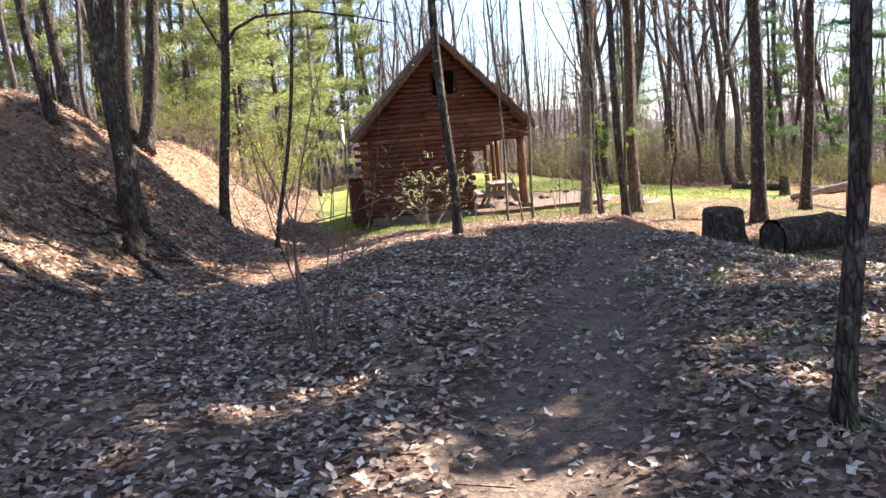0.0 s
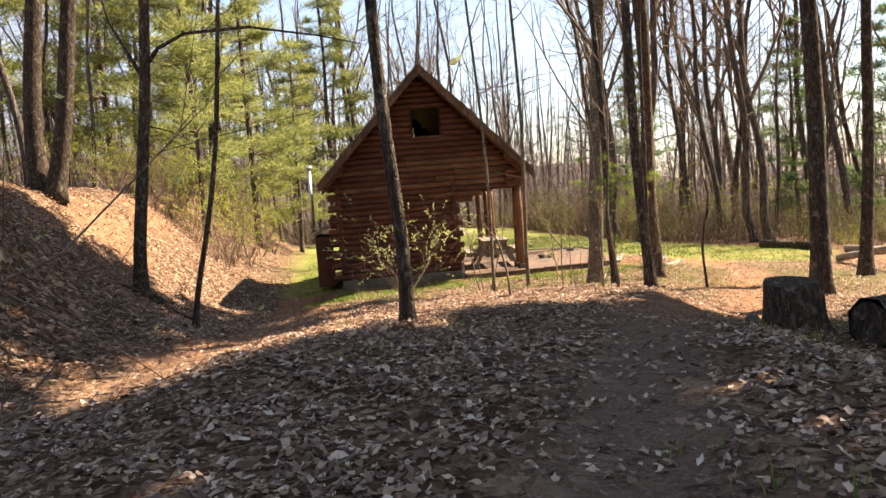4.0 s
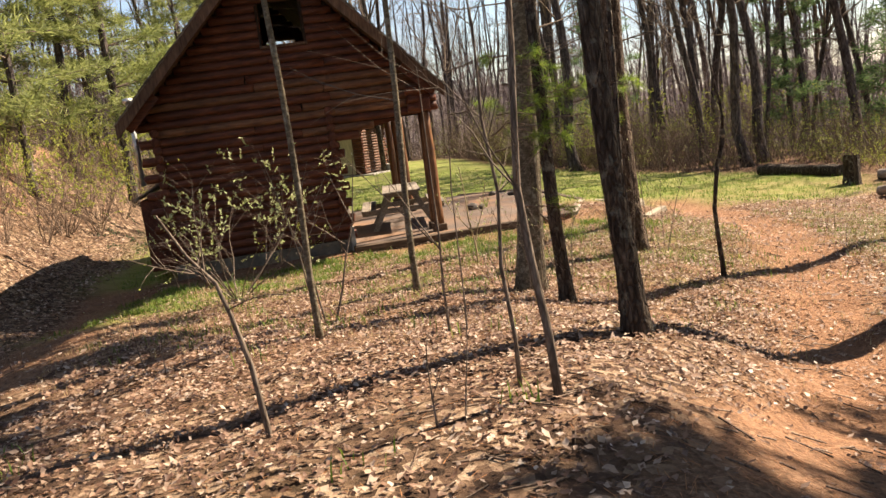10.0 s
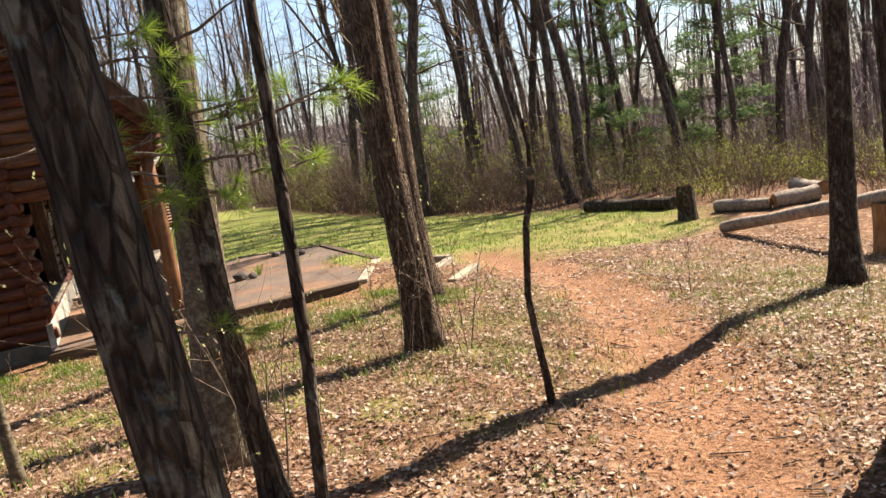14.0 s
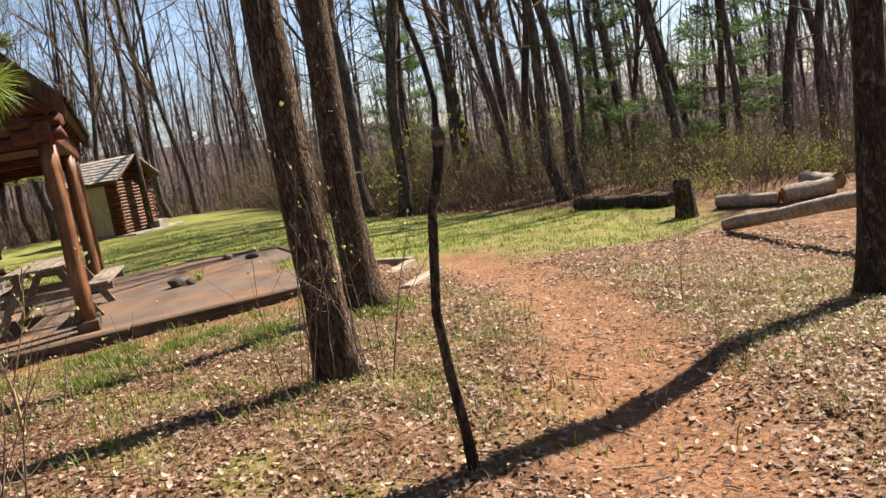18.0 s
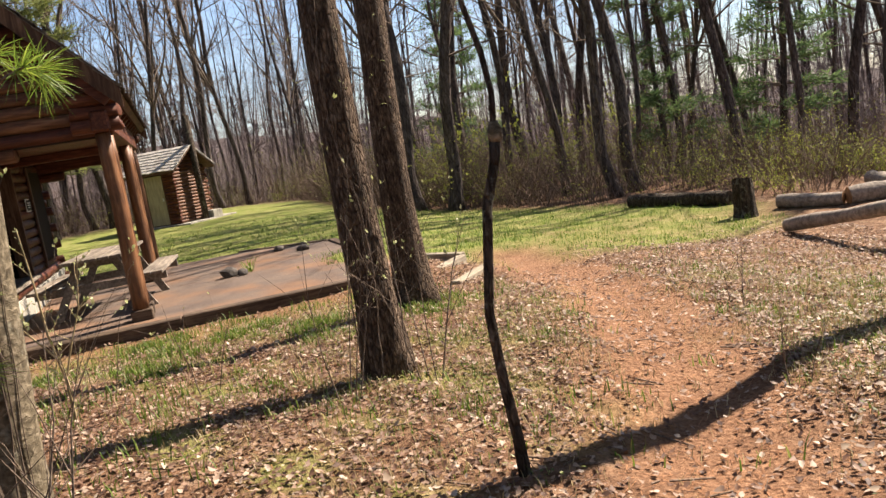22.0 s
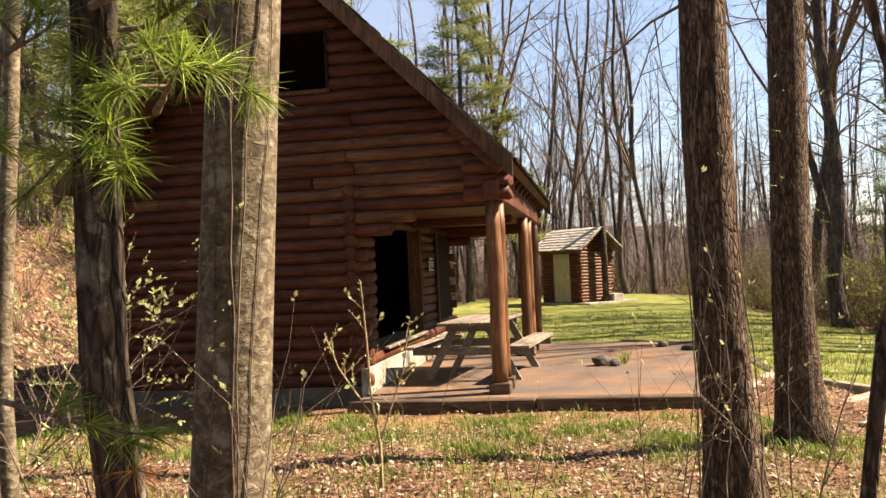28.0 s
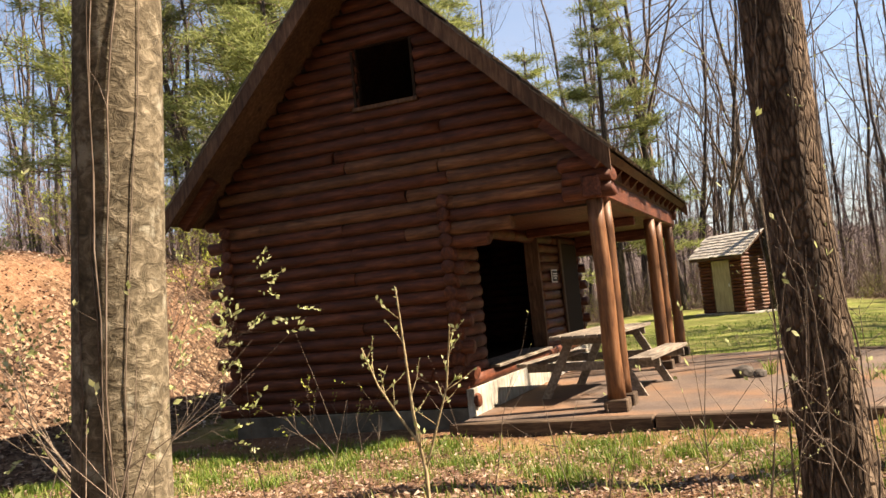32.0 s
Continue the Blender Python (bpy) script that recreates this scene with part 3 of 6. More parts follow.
tagged(part("leaf_litter", leaves_mesh("leaf_litter_oak_far", x[~near & (y <= -14)], y[~near & (y <= -14)], 0.037, 3, 0.03), M_OAKLITTER), "bleached grey-tan oak leaves covering the ground", "leaves", kind="stuff")
old = y + rnd.normal(0, 1.3, len(y)) < -13.2
tagged(part("leaf_litter", leaves_mesh("leaf_litter_near", x[near & ~old], y[near & ~old], 0.037, 4, 0.035), M_LITTER), "dry tan and brown fallen leaves beside the trail", "leaves", kind="stuff")
tagged(part("leaf_litter", leaves_mesh("leaf_litter_oak", x[near & old], y[near & old], 0.034, 4, 0.035), M_OAKLITTER), "bleached grey-tan oak leaves beside the trail", "leaves", kind="stuff")
x, y = scatter(120000, (-4.5, -10.5, 9, -0.6), lambda x, y: (0.25 + 0.75 * sstep(ripple(x, y, 1.4, 0.6) + 0.45)) * (1 - 0.8 * dirt_mask(x, y)) * (1 - 0.6 * lawn_mask(x, y)) * (~on_slab(x, y)))
x, y = x[:52000], y[:52000]
tagged(part("leaf_litter", leaves_mesh("leaf_litter_clearing", x, y, 0.034, 3, 0.03), M_LITTER), "small red-brown and tan fallen leaves in the clearing", "leaves", kind="stuff")
x, y = scatter(60000, (-13, -13, -6.3, 9), lambda x, y: (0.35 + 0.65 * sstep(ripple(x, y, 2.6, 0.8) + 0.7)) * (1 - 0.6 * dirt_mask(x, y)))
x, y = x[:24000], y[:24000]
tagged(part("leaf_litter", leaves_mesh("leaf_litter_bank", x, y, 0.060, 3, 0.04), M_LITTER), "pale fallen leaves on the steep clay bank", "leaves", kind="stuff")


def blades_mesh(name, x, y, h, w):
    """Blades of grass, each bent once."""
    n = len(x)
    yaw = rnd.uniform(0, 2 * np.pi, n)
    hh = h * rnd.uniform(0.5, 1.4, n)
    lean = rnd.uniform(0.1, 0.9, n) * hh
    z = ground_z(x, y) - 0.005
    c, s = np.cos(yaw), np.sin(yaw)
    p = []
    for side, up, out in ((-1, 0, 0), (1, 0, 0), (0.7, 0.6, 0.35), (-0.7, 0.6, 0.35), (0, 1.0, 1.0)):
        p.append(np.stack([x - s * side * w * 0.5 + c * lean * out, y + c * side * w * 0.5 + s * lean * out, z + hh * up], -1))
    v = np.stack(p, 1).reshape(-1, 3)
    o = (np.arange(n) * 5)[:, None]
    f = np.concatenate([o + np.array([[0, 1, 2]]), o + np.array([[0, 2, 3]]), o + np.array([[3, 2, 4]])], 1).reshape(-1, 3)
    return flat_mesh(name, v, f)


def tuft_places(n, box, keep, per, spread):
    x, y = scatter(n, box, keep)
    x = np.repeat(x, per) + rnd.normal(0, spread, len(x) * per)
    y = np.repeat(y, per) + rnd.normal(0, spread, len(y) * per)
    ok = ~((x > -1.7) & (x < 2.4) & (y > -0.56) & (y < 5.5)) & ~((x > -4.9) & (x < -1.5) & (y > -0.05) & (y < 6.2))
    return x[ok], y[ok]


x, y = tuft_places(26000, (-6, -5, 14, 16), lambda x, y: lawn_mask(x, y) ** 1.5 * (0.25 + 0.75 * np.exp(-((y + 1) / 5) ** 2)), 6, 0.05)
tagged(part("grass", blades_mesh("grass", x, y, 0.07, 0.008), M_GRASS), "short green spring grass of the clearing", "grass", kind="stuff")
x, y = tuft_places(7000, (-5, -25, 9, -0.6), lambda x, y: (0.35 + 0.6 * sstep((y + 9) / 3)) * sstep(ripple(x, y, 3.3, 0.2) * 1.4 - 0.25 + 0.9 * sstep((y + 8.5) / 3)) * (1 - dirt_mask(x, y)) * near_walk(x, y, 5.5), 9, 0.07)
tagged(part("grass", blades_mesh("grass_tufts", x, y, 0.085, 0.009), M_GRASS), "sparse green tufts of grass between the leaves", "grass", kind="stuff")

x, y = tuft_places(9000, (-5, -10.5, 10, -0.6), lambda x, y: (0.25 + 0.75 * sstep(ripple(x, y, 2.1, 1.2) + 0.35)) * (1 - 0.75 * dirt_mask(x, y)) * (1 - sstep((seg_dist(x, y, [(-3, -3), (1, -5), (5, -5)]) - 3.5) / 2)), 5, 0.06)
tagged(part("dry_grass", blades_mesh("dry_grass", x, y, 0.06, 0.006), M_STRAW), "dry straw-coloured grass and stalks between the leaves", "dry grass", kind="stuff")
x, y = tuft_places(2000, (-5.5, -3.0, 3.2, -0.9), lambda x, y: sstep(ripple(x, y, 1.2, 1.9) * 1.5 + 0.1), 26, 0.09)
tagged(part("grass", blades_mesh("strip_tufts", x, y, 0.075, 0.008), M_GRASS), "fresh green tufts of grass in front of the cabin", "grass", kind="stuff")
def verge(x, y):
    """How thickly low plants and pale leaves lie beside the trail in the clearing."""
    side = sstep((seg_dist(x, y, TRAIL) - 0.42 - 0.15 * ripple(x, y, 0.9, 1.1)) / 0.25)
    right = np.exp(-(((x - 5.0) / 2.3) ** 2 + ((y + 5.8) / 2.6) ** 2))
    left = 0.7 * np.exp(-(((x - 2.0) / 1.0) ** 2 + ((y + 4.6) / 1.8) ** 2))
    return side * np.maximum(right, left) * (0.3 + 0.7 * sstep(ripple(x, y, 1.3, 0.7) + 0.5)) * (~on_slab(x, y))


x, y = scatter(60000, (0.5, -10, 9, -1.5), lambda x, y: 0.9 * verge(x, y))
tagged(part("ground_cover", leaves_mesh("ground_cover", x, y, 0.020, 2, 0.07), M_COVER), "low green creeping plants beside the trail", "plants", kind="stuff")
x, y = scatter(40000, (0.5, -10.5, 9, -1.5), lambda x, y: 0.8 * verge(x, y))
tagged(part("leaf_litter", leaves_mesh("leaf_litter_verge", x, y, 0.036, 3, 0.05), M_PALELITTER), "bleached pale fallen leaves beside the trail", "leaves", kind="stuff")
x, y = tuft_places(16000, (0.5, -10, 9, -1.5), lambda x, y: 0.8 * verge(x, y), 6, 0.05)
tagged(part("dry_grass", blades_mesh("verge_straw", x, y, 0.065, 0.005), M_STRAW), "dry straw and stalks beside the trail", "dry grass", kind="stuff")
x, y = tuft_places(9000, (0.5, -10, 9, -1.5), lambda x, y: 0.8 * verge(x, y), 6, 0.04)
tagged(part("grass", blades_mesh("verge_grass", x, y, 0.06, 0.005), M_GRASS), "fine green grass beside the trail", "grass", kind="stuff")
x, y = tuft_places(1500, (-4.5, -22, 3, -11), lambda x, y: sstep(ripple(x, y, 1.6, 2.7) * 1.3 - 0.1) * (1 - dirt_mask(x, y)) * sstep((x + 4.2 - 0.28 * (y + 20)) / 1.2), 12, 0.08)
tagged(part("grass", blades_mesh("shade_tufts", x, y, 0.10, 0.009), M_GRASS), "green tufts between the leaves beside the trail", "grass", kind="stuff")
n = 26000
x, y = scatter(90000, (-6, -14, 8, -0.6), lambda x, y: (0.15 + 0.85 * dirt_mask(x, y)) * near_walk(x, y, 6) * (~on_slab(x, y)))
x, y = x[:n], y[:n]
n = len(x)
yaw, L = rnd.uniform(0, 2 * np.pi, n), rnd.uniform(0.05, 0.13, n)
ex, ey = x + L * np.cos(yaw), y + L * np.sin(yaw)
z, ez, w = ground_z(x, y) + rnd.uniform(0.003, 0.012, n), ground_z(ex, ey) + rnd.uniform(0.003, 0.012, n), 0.0022
v = np.stack([np.stack([x - np.sin(yaw) * w, y + np.cos(yaw) * w, z], -1), np.stack([x + np.sin(yaw) * w, y - np.cos(yaw) * w, z], -1), np.stack([ex, ey, ez], -1)], 1).reshape(-1, 3)
tagged(part("fallen_needles", flat_mesh("fallen_needles", v, np.arange(3 * n).reshape(n, 3)), M_DRYNEEDLE), "red-brown fallen pine needles strewn on the trail", "needles", kind="stuff")

n = 4200
x, y = scatter(40000, (-10, -27, 9, 0), lambda x, y: 0.3 * near_walk(x, y, 5) * (~on_slab(x, y)))
x, y = x[:n], y[:n]
n = len(x)
yaw, L = rnd.uniform(0, 2 * np.pi, n), rnd.uniform(0.05, 0.28, n) * rnd.uniform(0.4, 1, n)
z = ground_z(x, y)
ex, ey = x + L * np.cos(yaw), y + L * np.sin(yaw)
ez = ground_z(ex, ey)
w = rnd.uniform(0.001, 0.003, n)
sx_, sy_ = -np.sin(yaw) * w, np.cos(yaw) * w
p = [np.stack([x + sx_, y + sy_, z + 0.004], -1), np.stack([x - sx_, y - sy_, z + 0.004], -1), np.stack([x, y, z + 0.012 + w], -1),
     np.stack([ex + sx_ * 0.6, ey + sy_ * 0.6, ez + 0.006], -1), np.stack([ex - sx_ * 0.6, ey - sy_ * 0.6, ez + 0.006], -1), np.stack([ex, ey, ez + 0.014 + w], -1)]
v = np.stack(p, 1).reshape(-1, 3)
o = (np.arange(n) * 6)[:, None]
f = np.concatenate([o + np.array([[0, 3, 5, 2]]), o + np.array([[2, 5, 4, 1]]), o + np.array([[1, 4, 3, 0]])], 1).reshape(-1, 4)
tagged(part("fallen_twigs", flat_mesh("fallen_twigs", v, f), M_BRUSH), "thin broken twigs strewn over the ground", "twigs", kind="stuff")

# ---- log cabin ----
rc = random.Random(5)
PITCH, LR = 0.145, 0.079
WX0, WX1, WY0, WY1 = -4.70, -1.60, 0.0, 6.10      # outer faces of the room
APEX_X, APEX_Z, SLOPE = -2.40, 5.33, 1.026
cabin = thing("log_cabin", "red-brown stained log cabin with an open porch and steep roof", "cabin")


def log_piece(name, x0, y0, z0, length, axis, r, material, parent, sides=10, label=""):
    """A round log along x or y from its start, with worn ends."""
    acc = Acc()
    n = max(3, int(length / 0.45) + 2)
    ts = [0.0, 0.012] + [length * (i + 1) / (n + 1) for i in range(n)] + [length - 0.012, length]
    rs = [r * 0.88, r] + [r * rc.uniform(0.955, 1.03) for _ in range(n)] + [r, r * 0.88]
    pts = []
    for i, t in enumerate(ts):
        w1, w2 = rc.uniform(-0.004, 0.004), rc.uniform(-0.003, 0.003)
        pts.append((t, w1, w2) if axis == "x" else (w1, t, w2))
    tube(acc, pts, rs, sides)
    return part(name, acc, material, parent, label, Matrix.Translation((x0, y0, z0)))


def split_log(a, b, lo=1.4, hi=3.4):
    """Cuts a course into butted logs."""
    out = []
    while b - a > hi:
        c = a + rc.uniform(lo, hi)
        if b - c < 0.5:
            break
        out.append((a, c - 0.004))
        a = c + 0.004
    out.append((a, b))
    return out


def roof_half(z):
    return (APEX_Z - 0.16 - z) / SLOPE


WIN = (-2.62, -1.90, 3.58, 4.24)
for wall_name, yc, face in (("front_wall", WY0 + 0.08, -1), ("back_wall", WY1 - 0.08, 1)):
    core = Acc()
    # near-black backing behind the logs, painting the gaps' shade, in strips round the openings
    def strip(x0, x1, z0, z1):
        b0, b1 = yc - 0.03, yc + 0.03
        core.add([(x0, b0, z0), (x1, b0, z0), (x1, b1, z0), (x0, b1, z0), (x0, b0, z1), (x1, b0, z1), (x1, b1, z1), (x0, b1, z1)],
                 [(0, 1, 2, 3), (7, 6, 5, 4), (0, 4, 5, 1), (1, 5, 6, 2), (2, 6, 7, 3), (3, 7, 4, 0)])
    strip(WX0 + 0.05, WX1 - 0.05, 0.08, 2.1)
    strip(WX0 + 0.05, 0.0, 2.11, 2.6)
    zz = 2.6
    while zz < APEX_Z - 0.3:
        h0, h1 = roof_half(zz + 0.1), zz + 0.1
        l, r_ = max(WX0 + 0.05, APEX_X - h0), min(0.0, APEX_X + h0)
        if zz + 0.1 > WIN[2] and zz < WIN[3]:
            strip(l, WIN[0] + 0.02, zz, h1)
            strip(WIN[1] - 0.02, r_, zz, h1)
        else:
            strip(l, r_, zz, h1)
        zz = h1
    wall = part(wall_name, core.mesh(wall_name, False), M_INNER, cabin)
    k = 0
    z = 0.17
    while z < APEX_Z - 0.25:
        hw = roof_half(z + 0.03)
        a = WX0 + 0.04 - (0.24 if k % 2 == 0 else 0.0)
        if z < 1.86:
            b_ = WX1 + (0.10 if k % 2 == 0 else 0.0)
        elif z < 1.99:
            b_ = -1.20
        elif z < 2.13:
            b_ = -0.92
        else:
            b_ = 0.10 + (0.05 if k % 2 else 0.0)
        if z > 2.5:
            a, b_ = max(WX0 + 0.02, APEX_X - hw), min(0.10, APEX_X + hw)
        spans = [(a, b_)]
        if WIN[2] - 0.04 < z < WIN[3] + 0.04:
            spans = [(a, WIN[0]), (WIN[1], b_)]
        for s0, s1 in spans:
            if s1 - s0 < 0.1:
                continue
            for c0, c1 in split_log(s0, s1):
                mid_x = 0.5 * (c0 + c1)
                tan = face < 0 and 1.95 < z < 2.95 and -3.4 < mid_x < -0.6 and rc.random() < 0.75
                beam = face < 0 and 2.1 < z < 2.2
                log_piece("log", c0, yc, z, c1 - c0, "x", LR, M_LOG_TAN if tan or beam else M_LOG_RED, wall)
        k += 1
        z += PITCH

for wall_name, xc, gaps in (("porch_wall", WX1 - 0.08, [(0.80, 3.38, 0.45, 2.06)]), ("shed_wall", WX0 + 0.08, [])):
    spans0 = [(0.16, 0.80), (3.38, WY1 - 0.16)] if gaps else [(0.16, WY1 - 0.16)]
    cores = []
    for s0, s1 in spans0:
        core = Acc()
        core.add([(xc - 0.03, s0, 0.2), (xc + 0.03, s0, 0.2), (xc + 0.03, s1, 0.2), (xc - 0.03, s1, 0.2), (xc - 0.03, s0, 2.55), (xc + 0.03, s0, 2.55), (xc + 0.03, s1, 2.55), (xc - 0.03, s1, 2.55)],
                 [(0, 1, 2, 3), (7, 6, 5, 4), (0, 4, 5, 1), (1, 5, 6, 2), (2, 6, 7, 3), (3, 7, 4, 0)])
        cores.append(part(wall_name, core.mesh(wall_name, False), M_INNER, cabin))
    wall = cores[0]
    z, k = 0.27 + PITCH / 2, 0
    while z < 2.5:
        ext = 0.02 if k % 2 else 0.0
        if gaps and z < 0.44:
            rows = []
        elif gaps and z < 2.06:
            rows = [(-0.02 - ext, 0.78 + rc.uniform(0, 0.05)), (3.40, WY1 + 0.12)]
        else:
            rows = [(-0.02 - ext, WY1 + 0.12)]
        for s0, s1 in rows:
            for c0, c1 in split_log(s0, s1, 1.2, 2.6):
                log_piece("log", xc, c0, z, c1 - c0, "y", LR, M_LOG_RED_Y, wall)
        z += PITCH
        k += 1

# foundation, sill, floors and ceilings
fnd = part("foundation", box_bm(WX0 + 0.02, 0.02, -0.35, WX1 - 0.02, WY1 - 0.02, 0.09, 0.01), M_FNDDARK, cabin, "dark concrete foundation")
part("porch_footing", box_bm(WX1 - 0.02, 0.0, -0.3, WX1 + 0.06, WY1, 0.30, 0.008), M_CONC, cabin, "pale streaked concrete footing")
log_piece("sill_log", WX1 - 0.02, 0.06, 0.37, WY1 - 0.1, "y", 0.085, M_LOG_RED_Y, cabin, 12, "worn brown log sill")
part("opening_sill", box_bm(WX1 - 0.34, 0.82, 0.44, WX1 + 0.12, 3.36, 0.475, 0.006), M_GREYWOOD, cabin, "weathered grey board")
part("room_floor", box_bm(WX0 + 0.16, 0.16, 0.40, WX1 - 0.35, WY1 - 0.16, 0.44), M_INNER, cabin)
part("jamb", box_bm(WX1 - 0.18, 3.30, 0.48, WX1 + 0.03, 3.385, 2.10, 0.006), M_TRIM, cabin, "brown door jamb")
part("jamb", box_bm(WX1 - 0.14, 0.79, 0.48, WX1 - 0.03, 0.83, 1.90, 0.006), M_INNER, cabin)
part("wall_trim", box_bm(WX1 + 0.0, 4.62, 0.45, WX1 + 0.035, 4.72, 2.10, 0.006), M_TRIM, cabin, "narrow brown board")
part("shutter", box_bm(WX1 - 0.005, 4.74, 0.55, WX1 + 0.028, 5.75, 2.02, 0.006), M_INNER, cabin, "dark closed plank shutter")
yb = 0.18
while yb < WY1 - 0.2:
    part("ceiling_board", box_bm(WX0 + 0.16, yb, 2.17, 0.02, yb + 0.185, 2.195), M_LOG_RED, cabin)
    yb += 0.205
part("ceiling_beam", box_bm(WX1, 2.9, 2.05, -0.08, 3.02, 2.168, 0.01), M_LOG_RED, cabin)
part("ceiling_beam", box_bm(WX1, 5.9, 2.0, -0.08, 6.05, 2.168, 0.01), M_LOG_RED, cabin)

# porch posts on blocks, and the beam on top
for i, (py, pr, lean) in enumerate(((0.0, 0.088, 0.0), (0.42, 0.078, 0.01), (3.75, 0.085, 0.0), (4.55, 0.08, 0.0), (5.95, 0.085, 0.0))):
    acc = Acc()
    tube(acc, [(lean * t + rc.uniform(-0.006, 0.006), rc.uniform(-0.006, 0.006), 0.12 + 2.04 * t) for t in (0, 0.08, 0.25, 0.45, 0.65, 0.85, 1)], [pr * q for q in (1.06, 1.05, 1.02, 1.0, 0.98, 0.95, 0.94)], 14)
    pst = part("porch_post", acc, M_POST, cabin, "peeled orange-brown log post", Matrix.Translation((0.0, py, 0)))
    part("post_block", box_bm(-0.12, -0.12, -0.02, 0.12, 0.12, 0.125, 0.012), M_TIMBER, pst, "weathered wooden block")
part("porch_beam", box_bm(-0.10, -0.16, 2.16, 0.10, WY1 + 0.12, 2.40, 0.025), M_LOG_RED_Y, cabin, "squared red-brown eave beam")
part("porch_plate", box_bm(-0.09, 0.17, 2.404, 0.09, WY1 - 0.17, 2.56, 0.02), M_LOG_RED_Y, cabin)
for zc in (2.24, 2.385, 2.53):
    log_piece("beam_end", -0.30, -0.045 - 0.03 * rc.random(), zc, 0.52, "x", 0.085, M_LOG_RED, cabin, 10, "protruding log end")

# roof
E_L, E_R, E_Z = APEX_X - 2.68, APEX_X + 2.68, APEX_Z - 2.68 * SLOPE
RY0, RY1 = -0.55, 6.55
for nm, xe in (("roof_left", E_L), ("roof_right", E_R)):
    acc = Acc()
    nx, nz = (-1 if xe < APEX_X else 1) * SLOPE / math.hypot(SLOPE, 1), 1 / math.hypot(SLOPE, 1)
    vs = []
    for yy in (RY0, RY1):
        for (px, pz) in ((APEX_X, APEX_Z - 0.03), (xe, E_Z - 0.03)):
            vs += [(px, yy, pz), (px - 0.09 * nx, yy, pz - 0.09 * nz)]
    acc.add(vs, [(0, 2, 3, 1), (4, 5, 7, 6), (0, 4, 6, 2), (1, 3, 7, 5), (2, 6, 7, 3), (0, 1, 5, 4)])
    roof = part(nm, acc.mesh(nm, False), M_TRIM, cabin, "steep roof of weathered wooden shakes")
    sh = Acc()
    L = 2.68 * math.hypot(SLOPE, 1)
    sx = (xe - APEX_X) / L
    sz = (E_Z - APEX_Z) / L
    rows = int(L / 0.17)
    for rr in range(rows + 1):
        yv = RY0 - 0.04
        while yv < RY1 + 0.02:
            w = rc.uniform(0.09, 0.19)
            t0 = max(0.0, L - 0.17 * rr - 0.32 + rc.uniform(-0.02, 0.02))
            t1 = min(L + 0.06, L - 0.17 * rr + 0.03 + rc.uniform(-0.03, 0.03))
            if t1 - t0 > 0.05:
                th = rc.uniform(0.012, 0.028)
                base = 0.006
                up0, up1 = base, base + 0.022
                q = []
                for (t, u) in ((t0, up0), (t1, up1)):
                    for yy in (yv, yv + w - 0.006):
                        for hgt in (0, th):
                            q.append((APEX_X + sx * t + nx * (u + hgt), yy, APEX_Z - 0.03 + sz * t + nz * (u + hgt)))
                faces = [(1, 3, 7, 5), (4, 5, 7, 6), (0, 1, 5, 4), (2, 6, 7, 3), (0, 2, 3, 1)]
                if rr == 0 or yv < RY0 + 0.3:
                    one = Acc()
                    one.add(q, faces)
                    part("shake", one.mesh("shake", False), M_SHAKE, roof)
                else:
                    sh.add(q, faces)
            yv += w
    s_ob = part("shake_cover", sh.mesh("shake_cover", False), M_SHAKE, roof, "weathered brown wooden shakes")
    s_ob["kind"] = "stuff"
    # barge boards on both ends, and rafter tails along the eave
    for yy in (RY0 - 0.035, RY1):
        acc = Acc()
        vs = []
        for y2 in (yy, yy + 0.034):
            for (px, pz) in ((APEX_X, APEX_Z - 0.02), (xe + 0.02 * (1 if xe > APEX_X else -1), E_Z - 0.02)):
                vs += [(px, y2, pz), (px, y2, pz - 0.22)]
        acc.add(vs, [(0, 1, 3, 2), (4, 6, 7, 5), (0, 2, 6, 4), (1, 5, 7, 3), (2, 3, 7, 6), (0, 4, 5, 1)])
        part("barge_board", acc.mesh("barge_board", False), M_TRIM, roof, "brown edge board of the gable")
    for i in range(13):
        yy = -0.35 + i * 0.55
        acc = Acc()
        vs = []
        for y2 in (yy - 0.045, yy + 0.045):
            for t, d0, d1 in ((L - 0.75, 0.10, 0.24), (L - 0.03, 0.10, 0.22)):
                for d in (d0, d1):
                    vs.append((APEX_X + sx * t - nx * d, y2, APEX_Z - 0.03 + sz * t - nz * d))
        acc.add(vs, [(0, 1, 3, 2), (4, 6, 7, 5), (0, 2, 6, 4), (1, 5, 7, 3), (2, 3, 7, 6), (0, 4, 5, 1)])
        part("rafter_tail", acc.mesh("rafter_tail", False), M_LOG_RED, roof)
win = part("window_sill", box_bm(WIN[0] - 0.05, -0.03, WIN[2] - 0.035, WIN[1] + 0.05, 0.16, WIN[2] + 0.012, 0.005), M_TRIM, cabin)
for wx in (WIN[0] - 0.035, WIN[1]):
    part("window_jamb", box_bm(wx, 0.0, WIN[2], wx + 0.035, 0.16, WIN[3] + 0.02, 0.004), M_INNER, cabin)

# notice on the porch wall
notice = thing("wall_notice", "small dark notice with white border on the porch wall", "sign", at=pose(WX1 + 0.02, 4.12, 1.5))
part("board", box_bm(0.0, -0.17, -0.10, 0.012, 0.17, 0.10, 0.002), M_WHITE, notice, "white border")
part("panel", box_bm(0.013, -0.15, -0.082, 0.017, 0.15, 0.082), M_SIGNDARK, notice, "dark panel")
